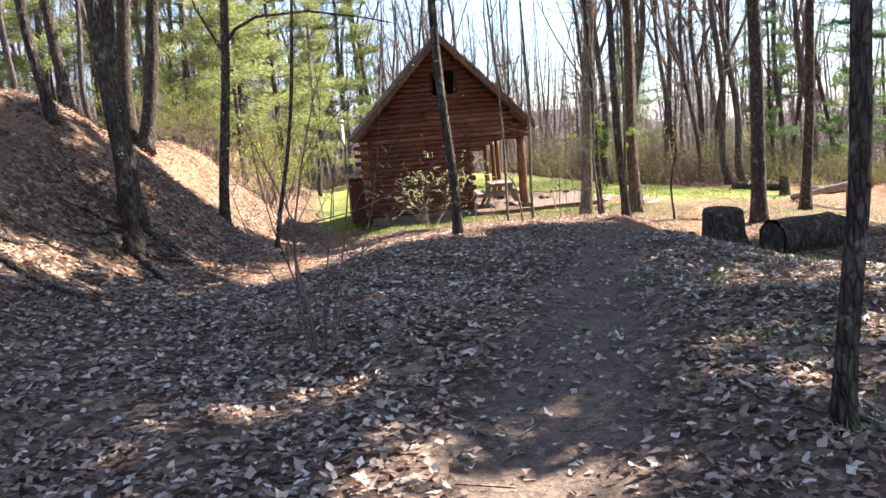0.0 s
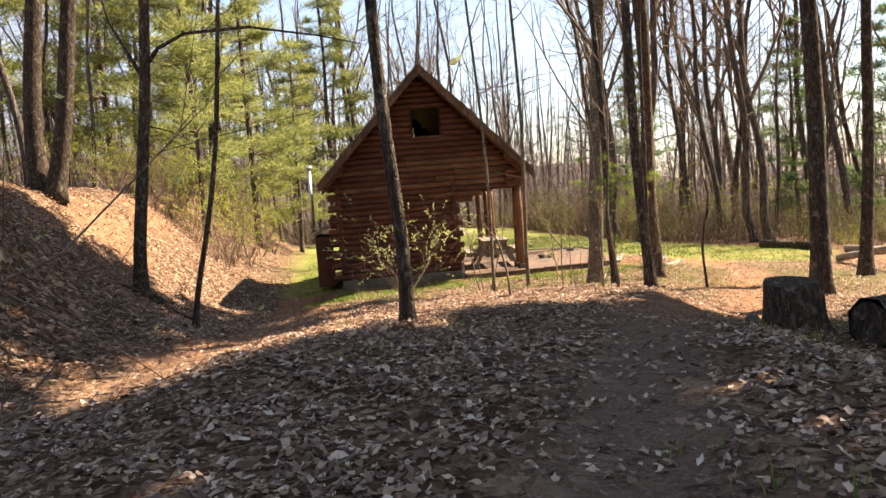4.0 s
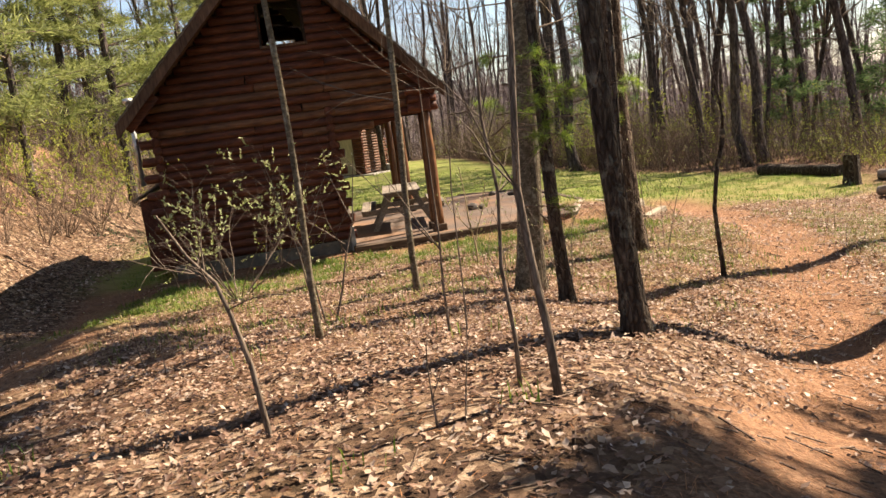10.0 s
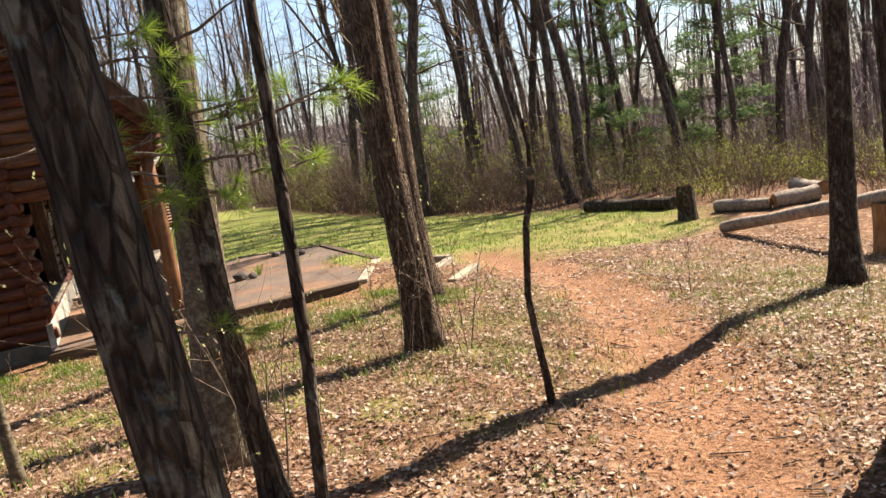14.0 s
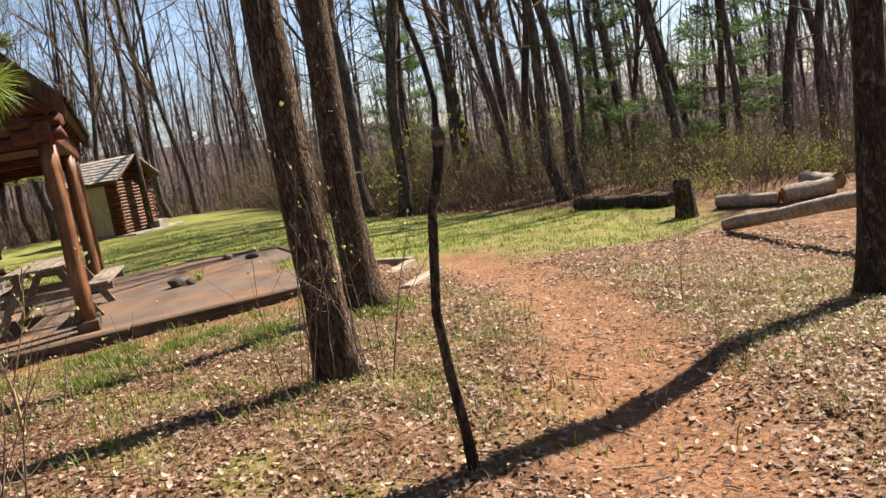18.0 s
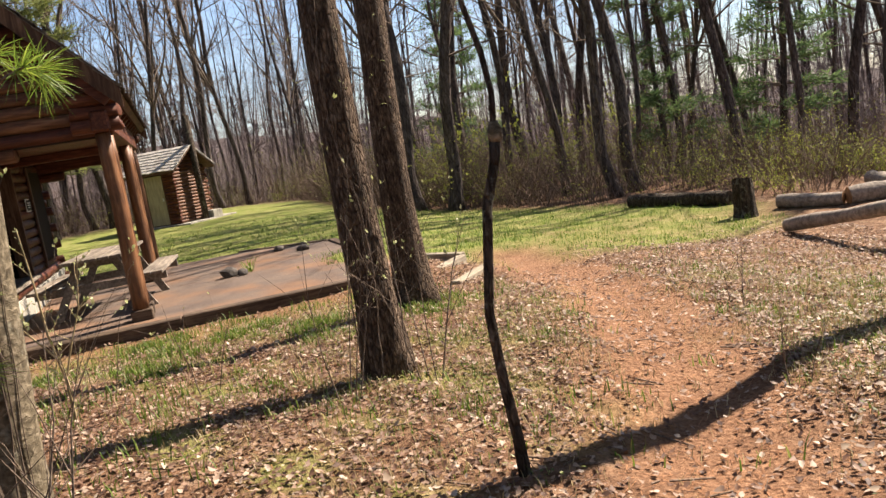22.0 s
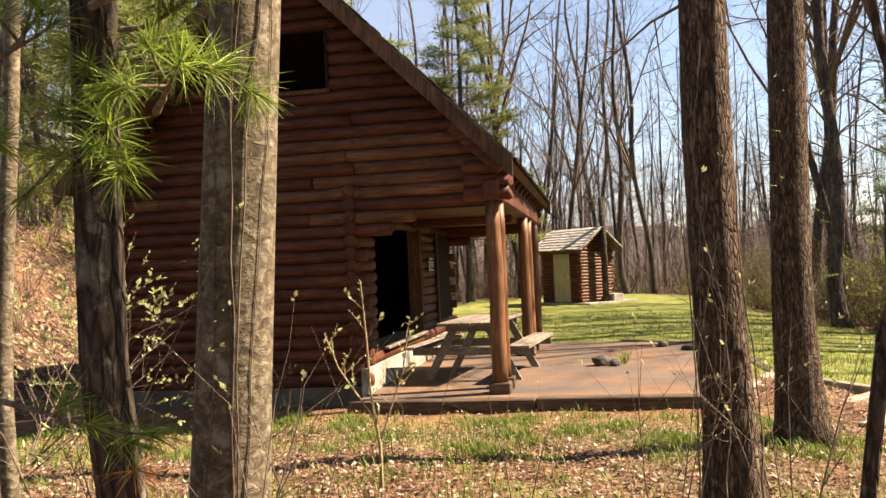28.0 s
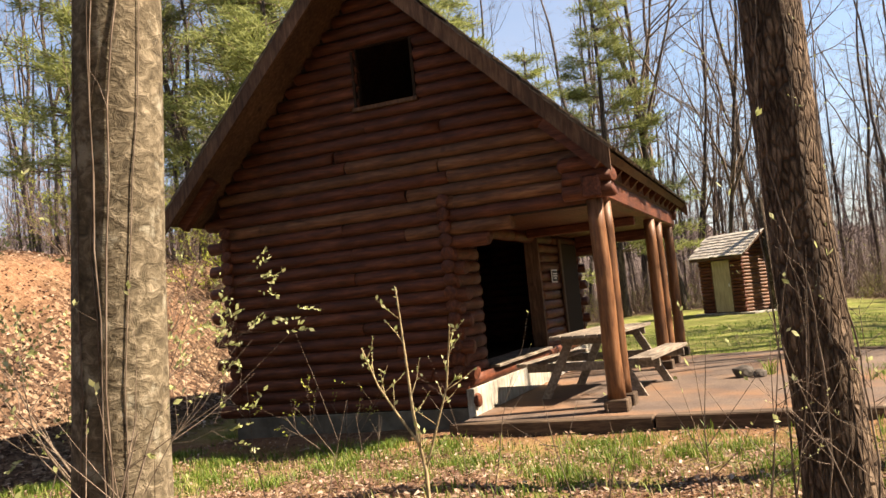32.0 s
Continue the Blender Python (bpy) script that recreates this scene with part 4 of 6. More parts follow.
for zz, w in ((0.035, 0.11), (0.0, 0.12), (-0.035, 0.08)):
    part("lettering", box_bm(0.018, -w, zz - 0.009, 0.021, w, zz + 0.009), M_WHITE, notice)

# wood box and flue on the bank side
wb = thing("wood_box", "dark brown wooden lean-to box against the cabin wall", "shed", at=pose(-5.02, 1.4, -0.14))
part("body", box_bm(-0.30, 0.0, 0.0, 0.16, 1.9, 1.35, 0.01), M_LOG_RED_Y, wb)
acc = Acc()
acc.add([(-0.38, -0.08, 1.36), (0.14, -0.08, 1.62), (0.14, 1.98, 1.62), (-0.38, 1.98, 1.36), (-0.38, -0.08, 1.40), (0.14, -0.08, 1.66), (0.14, 1.98, 1.66), (-0.38, 1.98, 1.40)],
        [(3, 2, 1, 0), (4, 5, 6, 7), (0, 1, 5, 4), (1, 2, 6, 5), (2, 3, 7, 6), (3, 0, 4, 7)])
part("lid", acc.mesh("lid", False), M_SHAKE, wb, "sloping wooden lid")
flue = thing("flue_pipe", "thin galvanised flue pipe with a rain cap", "pipe", at=pose(-5.35, 2.3, 0))
acc = Acc()
tube(acc, [(0, 0, 1.45), (0, 0, 3.05)], [0.05, 0.05], 12)
part("pipe", acc, M_METAL, flue)
acc = Acc()
tube(acc, [(0, 0, 3.052), (0, 0, 3.07), (0, 0, 3.15), (0, 0, 3.16)], [0.06, 0.10, 0.10, 0.04], 12)
part("cap", acc, M_METAL, flue)

# ---- porch slab, edging and steps ----
M_SLAB, nt, b = mat("packed_gravel", 0.95, 0.15)
v = coords(nt)
c = ramp(nt, noise_tex(nt, v, 60, 5, 0.75), [(0.25, (0.055, 0.043, 0.037)), (0.5, (0.12, 0.096, 0.081)), (0.75, (0.22, 0.183, 0.155))])
c = mixc(nt, 0.85, c, ramp(nt, noise_tex(nt, v, 1.3, 4, 0.6), [(0.35, (0.72, 0.66, 0.66)), (0.6, (1.1, 1.0, 0.92))]), 'MULTIPLY')
c = mixc(nt, ramp(nt, noise_tex(nt, v, 0.9, 3), [(0.45, (0, 0, 0)), (0.68, (0.6, 0.6, 0.6))]), c, (0.25, 0.125, 0.06))
nt.links.new(c, b.inputs["Base Color"])
bump(nt, b, noise_tex(nt, v, 90, 4, 0.7), 0.5, 0.01)
bm = bmesh.new()
outline = [(-1.56, -0.40), (2.30, -0.40), (3.05, 1.2), (3.0, 4.6), (1.5, 5.6), (-1.56, 5.6)]
top = [bm.verts.new((px, py, 0.0)) for px, py in outline]
bot = [bm.verts.new((px, py, -0.6)) for px, py in outline]
bm.faces.new(top)
for i in range(len(top)):
    bm.faces.new((top[i], bot[i], bot[(i + 1) % len(top)], top[(i + 1) % len(top)]))
bmesh.ops.recalc_face_normals(bm, faces=bm.faces[:])
tagged(part("porch_slab", bm, M_SLAB), "packed gravel terrace stained brown beside the porch", "terrace", kind="structure")


def timber(x0, y0, x1, y1, z, w, h, material, name="edging_timber", label="long dark timber edging the terrace"):
    L = math.hypot(x1 - x0, y1 - y0)
    ob = part(name, box_bm(0, -w / 2, -h, L, w / 2, 0, 0.012), material, None, "", pose(x0, y0, z, 0, 0, math.degrees(math.atan2(y1 - y0, x1 - x0))))
    return tagged(ob, label, "timber", "terrace timbers")


timber(-1.62, -0.49, 0.42, -0.50, 0.02, 0.17, 0.34, M_TIMBER)
timber(0.44, -0.50, 2.33, -0.49, 0.03, 0.17, 0.36, M_TIMBER)
timber(2.38, -0.50, 3.1, 1.1, 0.025, 0.15, 0.4, M_PALETIMBER, label="pale bleached timber edging the terrace")
timber(3.12, 1.15, 3.06, 4.6, 0.03, 0.14, 0.4, M_TIMBER)
timber(3.02, 4.68, 1.5, 5.68, 0.02, 0.14, 0.4, M_TIMBER)
for tx0, ty0, tx1, ty1 in ((3.40, -0.48, 4.00, 0.22), (3.38, -1.30, 4.08, -0.55), (3.25, 1.60, 4.02, 0.24)):
    timber(tx0, ty0, tx1, ty1, gz(0.5 * (tx0 + tx1), 0.5 * (ty0 + ty1)) + 0.06, 0.13, 0.25, M_PALETIMBER, label="pale bleached timber of the terrace steps")


def stone(x, y, z, s, label, name="stone", seed=1):
    rr = random.Random(seed)
    bm = bmesh.new()
    bmesh.ops.create_icosphere(bm, subdivisions=2, radius=1)
    for v_ in bm.verts:
        k = 1 + 0.28 * noise.noise(v_.co * 1.3 + Vector((seed, 0, 0))) + 0.1 * noise.noise(v_.co * 4)
        v_.co = Vector((v_.co.x * s[0] * k, v_.co.y * s[1] * k, v_.co.z * s[2] * k))
    return tagged(part(name, bm, M_ROCK, None, "", pose(x, y, z, 0, 0, rr.uniform(0, 180))), label, "stone")


stone(1.12, 2.28, 0.06, (0.15, 0.11, 0.09), "charred dark stone of the fire spot on the terrace", seed=3)
stone(1.30, 2.18, 0.04, (0.09, 0.07, 0.06), "small dark stone of the fire spot on the terrace", seed=4)
stone(2.45, 3.9, 0.04, (0.12, 0.08, 0.06), "small brown stone at the back of the terrace", seed=6)
stone(2.1, 4.5, 0.04, (0.10, 0.08, 0.06), "small brown stone at the back of the terrace", seed=8)
stone(-0.55, -12.75, gz(-0.55, -12.75) + 0.05, (0.09, 0.08, 0.08), "pale round stone beside the tree stump", seed=9)


# ---- picnic table ----
def picnic_table(m):
    t = thing("picnic_table", "weathered grey-brown wooden picnic table on the porch", "table", at=m)
    for i in range(5):
        x0 = -0.36 + i * 0.146
        part("top_board", box_bm(x0, -0.92, 0.70, x0 + 0.138, 0.92, 0.74, 0.005), M_GREYWOOD, t)
    for s in (-1, 1):
        for j in range(2):
            x0 = s * 0.66 - 0.14 + j * 0.142
            part("seat_board", box_bm(x0, -0.92, 0.41, x0 + 0.135, 0.92, 0.45, 0.005), M_GREYWOOD, t)
    for yy in (-0.62, 0.62):
        for s in (-1, 1):
            acc = Acc()
            a0, a1 = Vector((s * 0.20, yy, 0.70)), Vector((s * 0.58, yy, 0.0))
            d = Vector((0.05 * 1.1, 0, 0))
            vs = []
            for q in (a0, a1):
                for dy in (-0.02, 0.02):
                    vs += [q - d + Vector((0, dy, 0)), q + d + Vector((0, dy, 0))]
            acc.add(vs, [(0, 1, 3, 2), (4, 6, 7, 5), (0, 4, 5, 1), (2, 3, 7, 6), (0, 2, 6, 4), (1, 5, 7, 3)])
            part("leg", acc.mesh("leg", False), M_GREYWOOD, t)
        part("seat_bearer", box_bm(-0.80, yy + 0.022, 0.31, 0.80, yy + 0.06, 0.408, 0.004), M_GREYWOOD, t)
        part("top_bearer", box_bm(-0.34, yy + 0.022, 0.61, 0.34, yy + 0.06, 0.698, 0.004), M_GREYWOOD, t)
    return t


picnic_table(pose(-0.42, 1.72, 0.0, 0, 0, -6))

# ---- outhouse ----
oh = thing("outhouse", "small brown log outhouse with a pale door and shake roof", "outhouse", at=pose(0.4, 22.4, gz(0.4, 22.4), 0, 0, 50))
part("pad", box_bm(-1.15, -1.5, -0.15, 1.6, 1.2, 0.05, 0.01), M_CONC, oh, "pale concrete pad")
part("core", box_bm(-0.86, -0.86, 0.05, 0.86, 0.86, 2.0), M_INNER, oh)
for (ax, fx) in (("x", -0.90), ("x", 0.90), ("y", -0.90), ("y", 0.90)):
    z, k = 0.12, 0
    while z < 1.98:
        # gable-side logs take the lighter tan to imitate sunlight on that side
        if ax == "x":
            log_piece("log", -0.98 if k % 2 else -0.9, fx, z, 1.96 if k % 2 else 1.8, "x", 0.062, M_LOG_TAN, oh, 8)
        elif fx > 0 or z > 1.9:
            log_piece("log", fx, -0.98 if k % 2 else -0.9, z, 1.96 if k % 2 else 1.8, "y", 0.062, M_LOG_RED_Y, oh, 8)
        else:
            log_piece("log", fx, -0.98, z, 0.5, "y", 0.062, M_LOG_RED_Y, oh, 8)
            log_piece("log", fx, 0.38, z, 0.58, "y", 0.062, M_LOG_RED_Y, oh, 8)
        z += 0.118
        k += 1
door = part("door", box_bm(-0.965, -0.44, 0.08, -0.92, 0.34, 1.88, 0.006), M_DOORTAN, oh, "pale tan painted door")
part("door_handle", box_bm(-0.99, -0.40, 0.95, -0.966, -0.35, 1.07, 0.004), M_METAL, door)
for yy in (-0.50, 0.345):
    part("door_frame", box_bm(-0.955, yy, 0.06, -0.905, yy + 0.055, 1.95, 0.004), M_TRIM, oh)
k = 0
z = 2.02
while z < 2.62:
    hw = 0.92 - (z - 1.98) * 1.35
    for fy in (-0.90, 0.90):
        if hw > 0.08:
            log_piece("gable_log", -hw, fy, z, 2 * hw, "x", 0.062, M_LOG_RED, oh, 8)
    z += 0.118
for s in (-1, 1):
    acc = Acc()
    vs = []
    for yy in (-1.25, 1.15):
        for (px, pz) in ((0, 2.80), (s * 1.18, 1.98)):
            vs += [(px, yy, pz), (px, yy, pz - 0.07)]
    acc.add(vs, [(0, 2, 3, 1), (4, 5, 7, 6), (0, 4, 6, 2), (1, 3, 7, 5), (2, 6, 7, 3), (0, 1, 5, 4)])
    rf = part("roof", acc.mesh("roof", False), M_TRIM, oh, "brown roof deck")
    L = math.hypot(1.18, 0.82)
    for rr in range(8):
        yv = -1.28
        while yv < 1.16:
            w = rc.uniform(0.16, 0.26)
            t1 = L - rr * 0.18 + rc.uniform(-0.02, 0.03)
            t0 = max(0.0, t1 - 0.26)
            if t1 > 0.04:
                acc = Acc()
                q = []
                for (t, u) in ((t0, 0.006), (t1, 0.035)):
                    for yy in (yv, yv + w - 0.012):
                        for hh in (0, 0.028):
                            q.append((s * 1.18 * t / L + s * 0.57 * (u + hh), yy, 2.80 - 0.82 * t / L + 0.82 * (u + hh)))
                acc.add(q, [(1, 3, 7, 5), (4, 5, 7, 6), (0, 1, 5, 4), (2, 6, 7, 3), (0, 2, 3, 1)])
                part("shingle", acc.mesh("shingle", False), M_SHAKE_OLD, rf)
            yv += w
acc = Acc()
tube(acc, [(0.12, -1.22, 0.0), (0.12, -1.22, 3.9)], [0.12, 0.115], 12)
part("vent_pipe", acc, M_BARK_DARK, oh, "tall dark vent pipe")
part("vent_box", box_bm(0.3, -1.45, 0.05, 0.85, -1.0, 0.32, 0.01), M_CONC, oh)


# ---- stumps and logs in the clearing ----
def stump(name, x, y, r, h, label, material, seed, lean=0.0, category="stump"):
    rr = random.Random(seed)
    t = thing(name, label, category, at=pose(x, y, gz(x, y) - 0.06, lean, 0, rr.uniform(0, 360)))
    acc = Acc()
    n = 22
    prof = [1 + 0.09 * math.sin(3 * a + seed) + 0.06 * math.sin(7 * a + 2 * seed) + rr.uniform(-0.04, 0.04) for a in [2 * math.pi * k / n for k in range(n)]]
    rows = ((0, 1.28), (0.12, 1.12), (0.35, 1.0), (0.7, 0.96), (0.94, 0.93), (1.0, 0.88))
    vs = []
    for q, s in rows:
        for k in range(n):
            a = 2 * math.pi * k / n
            rad = r * s * (prof[k] + rr.uniform(-0.02, 0.02))
            vs.append((rad * math.cos(a), rad * math.sin(a), q * h * (1 + 0.05 * math.sin(a))))
    fs = [(i * n + k, i * n + (k + 1) % n, (i + 1) * n + (k + 1) % n, (i + 1) * n + k) for i in range(len(rows) - 1) for k in range(n)]
    acc.add(vs, fs)
    part("bark", acc, material, t)
    cut = Acc()
    cut.add([(0.985 * px, 0.985 * py, pz + 0.001) for px, py, pz in vs[-n:]] + [(0, 0, h * 0.985)], [(k, (k + 1) % n, n) for k in range(n)])
    part("cut_face", cut, M_CUT if material is not M_BARK_DARK else M_BARK_DARK, t, "weathered sawn top")
    return t


def fallen_log(x0, y0, x1, y1, r, label, material, seed, z0=None, z1=None):
    rr = random.Random(seed)
    L = math.hypot(x1 - x0, y1 - y0)
    za = (gz(x0, y0) + r * 0.85) if z0 is None else z0
    zb = (gz(x1, y1) + r * 0.85) if z1 is None else z1
    t = thing("fallen_log", label, "log", "logs by the clearing", at=pose(x0, y0, za, 0, 0, math.degrees(math.atan2(y1 - y0, x1 - x0))))
    acc = Acc()
    n = max(6, int(L / 0.3))
    pts = [(L * i / n, 0.008 * math.sin(2.1 * i + seed), (zb - za) * i / n + 0.006 * math.sin(1.3 * i)) for i in range(n + 1)]
    rot = 0.09 if material is M_BARK_DARK else 0.03
    tube(acc, pts, [r * rr.uniform(0.92 - rot, 1.06 + rot) for _ in pts], 16, False, rot, rr)
    part("bark", acc, material, t)
    for i in (0, n):
        cut = Acc()
        c0 = Vector(pts[i])
        ring = [c0 + Vector((0.002 if i else -0.002, 0.93 * r * math.cos(2 * math.pi * k / 16), 0.93 * r * math.sin(2 * math.pi * k / 16))) for k in range(16)]
        cut.add(ring + [c0], [(k, (k + 1) % 16, 16) if i else ((k + 1) % 16, k, 16) for k in range(16)])
        part("cut_end", cut, M_CUT if material is not M_BARK_DARK else M_BARK_DARK, t, "sawn end")
    return t


stump("tree_stump", 0.30, -12.05, 0.33, 0.60, "broad dark rotten tree stump beside the trail", M_BARK_DARK, 2)
fallen_log(0.78, -12.75, 2.15, -12.4, 0.27, "thick dark rotten log beside the trail", M_BARK_DARK, 5)
stump("tree_stump", 9.30, 1.24, 0.175, 0.70, "upright dark brown stump among the fallen logs", M_BARK_DARK, 7)
stump("tree_stump", 8.20, -3.95, 0.165, 0.70, "tall orange-brown stump holding up a log", M_CUT, 8)
fallen_log(9.44, 5.0, 10.09, 2.68, 0.145, "dark rotten log at the edge of the clearing", M_BARK_DARK, 11)
fallen_log(8.35, -0.82, 8.2, -4.75, 0.095, "long pale barkless log resting on a stump", M_DEADLOG, 12, z0=gz(8.35, -0.82) + 0.09, z1=gz(8.2, -3.95) + 0.87)
fallen_log(9.95, 1.25, 10.45, 0.36, 0.115, "weathered brown log at the clearing", M_DEADLOG, 13)
fallen_log(10.50, 0.30, 11.25, 0.02, 0.15, "thick pale log section at the clearing", M_DEADLOG, 14)
fallen_log(12.3, 1.6, 11.85, 0.45, 0.135, "brown log section behind the other logs", M_DEADLOG, 15)

# ---- trees ----
def branch_path(p, d, length, steps, rr, bend=0.25, up=0.12):
    """Points along a crooked branch."""
    p, d = Vector(p), Vector(d).normalized()
    pts = [p.copy()]
    for i in range(steps):
        d = (d + Vector((rr.uniform(-bend, bend), rr.uniform(-bend, bend), rr.uniform(-bend, bend) + up))).normalized()
        p = p + d * (length / steps)
        pts.append(p.copy())
    return pts, d


def limbs(acc, p, d, length, r, depth, rr, sides=4, bend=0.22, up=0.08, kids=(3, 5), tips=None):
    """A branch with its side branches down to twigs."""
    steps = 5 if depth > 1 else 3 if depth == 1 else 2
    pts, dd = branch_path(p, d, length, steps, rr, bend, up)
    tube(acc, pts, [r * (1 - 0.8 * i / steps) for i in range(steps + 1)], sides if depth > 0 else 3, False)
    if tips is not None and depth == 0:
        tips.append((pts[-1], dd))
    if depth <= 0:
        return
    for _ in range(rr.randint(*kids)):
        t = rr.uniform(0.3, 0.98)
        i = min(int(t * steps), steps - 1)
        q = pts[i].lerp(pts[i + 1], t * steps - i)
        ax = (pts[i + 1] - pts[i]).normalized()
        side = ax.orthogonal().normalized()
        side.rotate(Matrix.Rotation(rr.uniform(0, 6.28), 3, ax))
        nd = ax * rr.uniform(0.5, 1.0) + side * rr.uniform(0.5, 0.95)
        limbs(acc, q, nd, length * rr.uniform(0.38, 0.62), r * (1 - 0.75 * t) * 0.75, depth - 1, rr, sides, bend * 1.1, up, kids, tips)


def trunk_mesh(h, r, rr, sides=10, lean=(0, 0), crook=0.05, flare=1.5, rough=0.0, segs=14, ox=0.0):
    """A tapered trunk with a root flare. Returns the Acc and its centre line."""
    acc = Acc()
    pts, rad = [], []
    for i in range(segs + 1):
        t = (i / segs) ** 1.5
        z = h * t
        pts.append(Vector((lean[0] * z + crook * math.sin(0.9 * z + ox) * min(1, z), lean[1] * z + crook * math.cos(0.7 * z + 2 * ox) * min(1, z) - crook * min(1, z), z - (0.08 if i == 0 else 0))))
        rad.append(r * (1 - 0.72 * t) * (1 + (flare - 1) * math.exp(-z / (1.6 * r + 0.02))))
    tube(acc, pts, rad, sides, True, rough, rr)
    return acc, pts


def at_height(pts, z):
    for a, b_ in zip(pts[:-1], pts[1:]):
        if b_.z >= z:
            return a.lerp(b_, (z - a.z) / max(1e-6, b_.z - a.z))
    return pts[-1].copy()


def bare_crown(pts, h, r, rr, first, count, length, depth=2, spread=1.0, sides=4):
    acc = Acc()
    for i in range(count):
        z = first + (h - first) * (i + rr.random()) / count
        a = rr.uniform(0, 6.28)
        f = 1 - 0.62 * (z - first) / (h - first)
        d = Vector((math.cos(a) * spread, math.sin(a) * spread, rr.uniform(0.2, 0.95)))
        limbs(acc, at_height(pts, z), d, length * f * rr.uniform(0.6, 1.15), max(0.012, r * 0.34 * (1 - 0.7 * z / h)), depth, rr, sides)
    return acc


CENTRE = {}


def bare_tree(name, x, y, h, r, seed, label, material, lean=(0, 0), crook=0.05, first=5.0, count=12, length=3.0, depth=2, sides=12, flare=1.6, rough=0.02, group="trees", stubs=0, category="tree", z=None, needles=None):
    rr = random.Random(seed)
    t = thing(name, label, category, group, at=Matrix.Translation((x, y, (gz(x, y) if z is None else z))))
    acc, pts = trunk_mesh(h, r, rr, sides, lean, crook, flare, rough, 20, seed)
    CENTRE[t.name] = pts
    part("trunk", acc, material, t)
    part("crown", bare_crown(pts, h, r, rr, first, count, length, depth), M_TWIG, t, "bare grey-brown branches")
    for i in range(stubs):
        zz = rr.uniform(1.6, first)
        a = rr.uniform(0, 6.28)
        s = Acc()
        limbs(s, at_height(pts, zz), Vector((math.cos(a), math.sin(a), rr.uniform(-0.1, 0.35))), rr.uniform(0.5, 1.5), 0.011, 1, rr, 4, 0.2, 0.0, (1, 3))
        part("dead_branch", s, M_TWIG, t)
    # unseen needle crown added high up to throw shade on the bank
    if needles:
        wood, leaf = needle_crown(pts, h, needles[0], needles[1], needles[2], rr, 6, 0.45, 0.07)
        part("boughs", wood, M_TWIG, t)
        part("foliage", leaf.mesh("foliage", False), M_NEEDLE_FAR, t, "unseen high green needles added to shade the bank")
    return t


def needle_cards(base, dirs, rr, n, size, width):
    """Flat needle sprays about the given tips, as narrow blades."""
    vs, fs = [], []
    for p, d in base:
        for _ in range(n):
            a = d * rr.uniform(0.2, 1.0) + Vector((rr.uniform(-1, 1), rr.uniform(-1, 1), rr.uniform(-0.6, 0.8)))
            a.normalize()
            s = a.orthogonal().normalized()
            s.rotate(Matrix.Rotation(rr.uniform(0, 6.28), 3, a))
            q = Vector(p) + Vector((rr.uniform(-1, 1), rr.uniform(-1, 1), rr.uniform(-0.5, 0.5))) * size * 0.5
            L = size * rr.uniform(0.5, 1.2)
            k = len(vs)
            vs += [q - s * width * 0.25, q + s * width * 0.25, q + a * L * 0.55 + s * width, q + a * L, q + a * L * 0.5 - s * width]
            fs.append((k, k + 1, k + 2, k + 3, k + 4))
    return vs, fs


def needle_crown(pts, h, first, tiers, reach, rr, cards, size, width):
    """Boughs in tiers with sprays of needles. Returns the wood and the leaves."""
    wood, leaf = Acc(), Acc()
    for i in range(tiers):
        z = first + (h - first) * i / tiers
        f = (1 - (z - first) / (h - first + 0.6)) ** 0.7
        for j in range(rr.randint(4, 5)):
            a = rr.uniform(0, 6.28)
            L = reach * f * rr.uniform(0.6, 1.1)
            bp, bd = branch_path(at_height(pts, z), (math.cos(a), math.sin(a), rr.uniform(-0.05, 0.25)), L, 4, rr, 0.12, 0.02)
            tube(wood, bp, [0.03 * (1 - 0.2 * k) for k in range(5)], 3, False)
            tips = []
            for k in range(int(6 + 7 * L)):
                s = rr.uniform(0.3, 1.0)
                i2 = min(int(s * 4), 3)
                q = bp[i2].lerp(bp[i2 + 1], s * 4 - i2)
                off = Vector((rr.gauss(0, 0.16), rr.gauss(0, 0.16), rr.gauss(0, 0.05))) * (0.6 + L * 0.3)
                tips.append((q + off, bd))
            v_, f_ = needle_cards(tips, None, rr, cards, size, width)
            leaf.add(v_, f_)
    return wood, leaf


def pine_tree_template(name, h, r, first, seed, label, foliage, tiers, reach, cards=5, size=0.42, width=0.05, dead=6):
    rr = random.Random(seed)
    t = thing(name, label, "pine tree", "pine trees")
    acc, pts = trunk_mesh(h, r, rr, 8, (rr.uniform(-0.02, 0.02), rr.uniform(-0.02, 0.02)), 0.05, 1.4, 0.02, 12, seed)
    part("trunk", acc, M_BARK_FAR, t)
    wood, leaf = needle_crown(pts, h, first, tiers, reach, rr, cards, size, width)
    for i in range(dead):
        z = rr.uniform(1.2, first)
        a = rr.uniform(0, 6.28)
        limbs(wood, at_height(pts, z), Vector((math.cos(a), math.sin(a), rr.uniform(-0.1, 0.2))), rr.uniform(0.5, 1.6), 0.018, 1, rr, 3, 0.15, 0.0, (1, 3))
    tagged(part("limb_work", wood, M_TWIG, t), "thin dead and living branches", kind="stuff")
    part("foliage", leaf.mesh("foliage", False), foliage, t, "feathery layered needles")
    return t


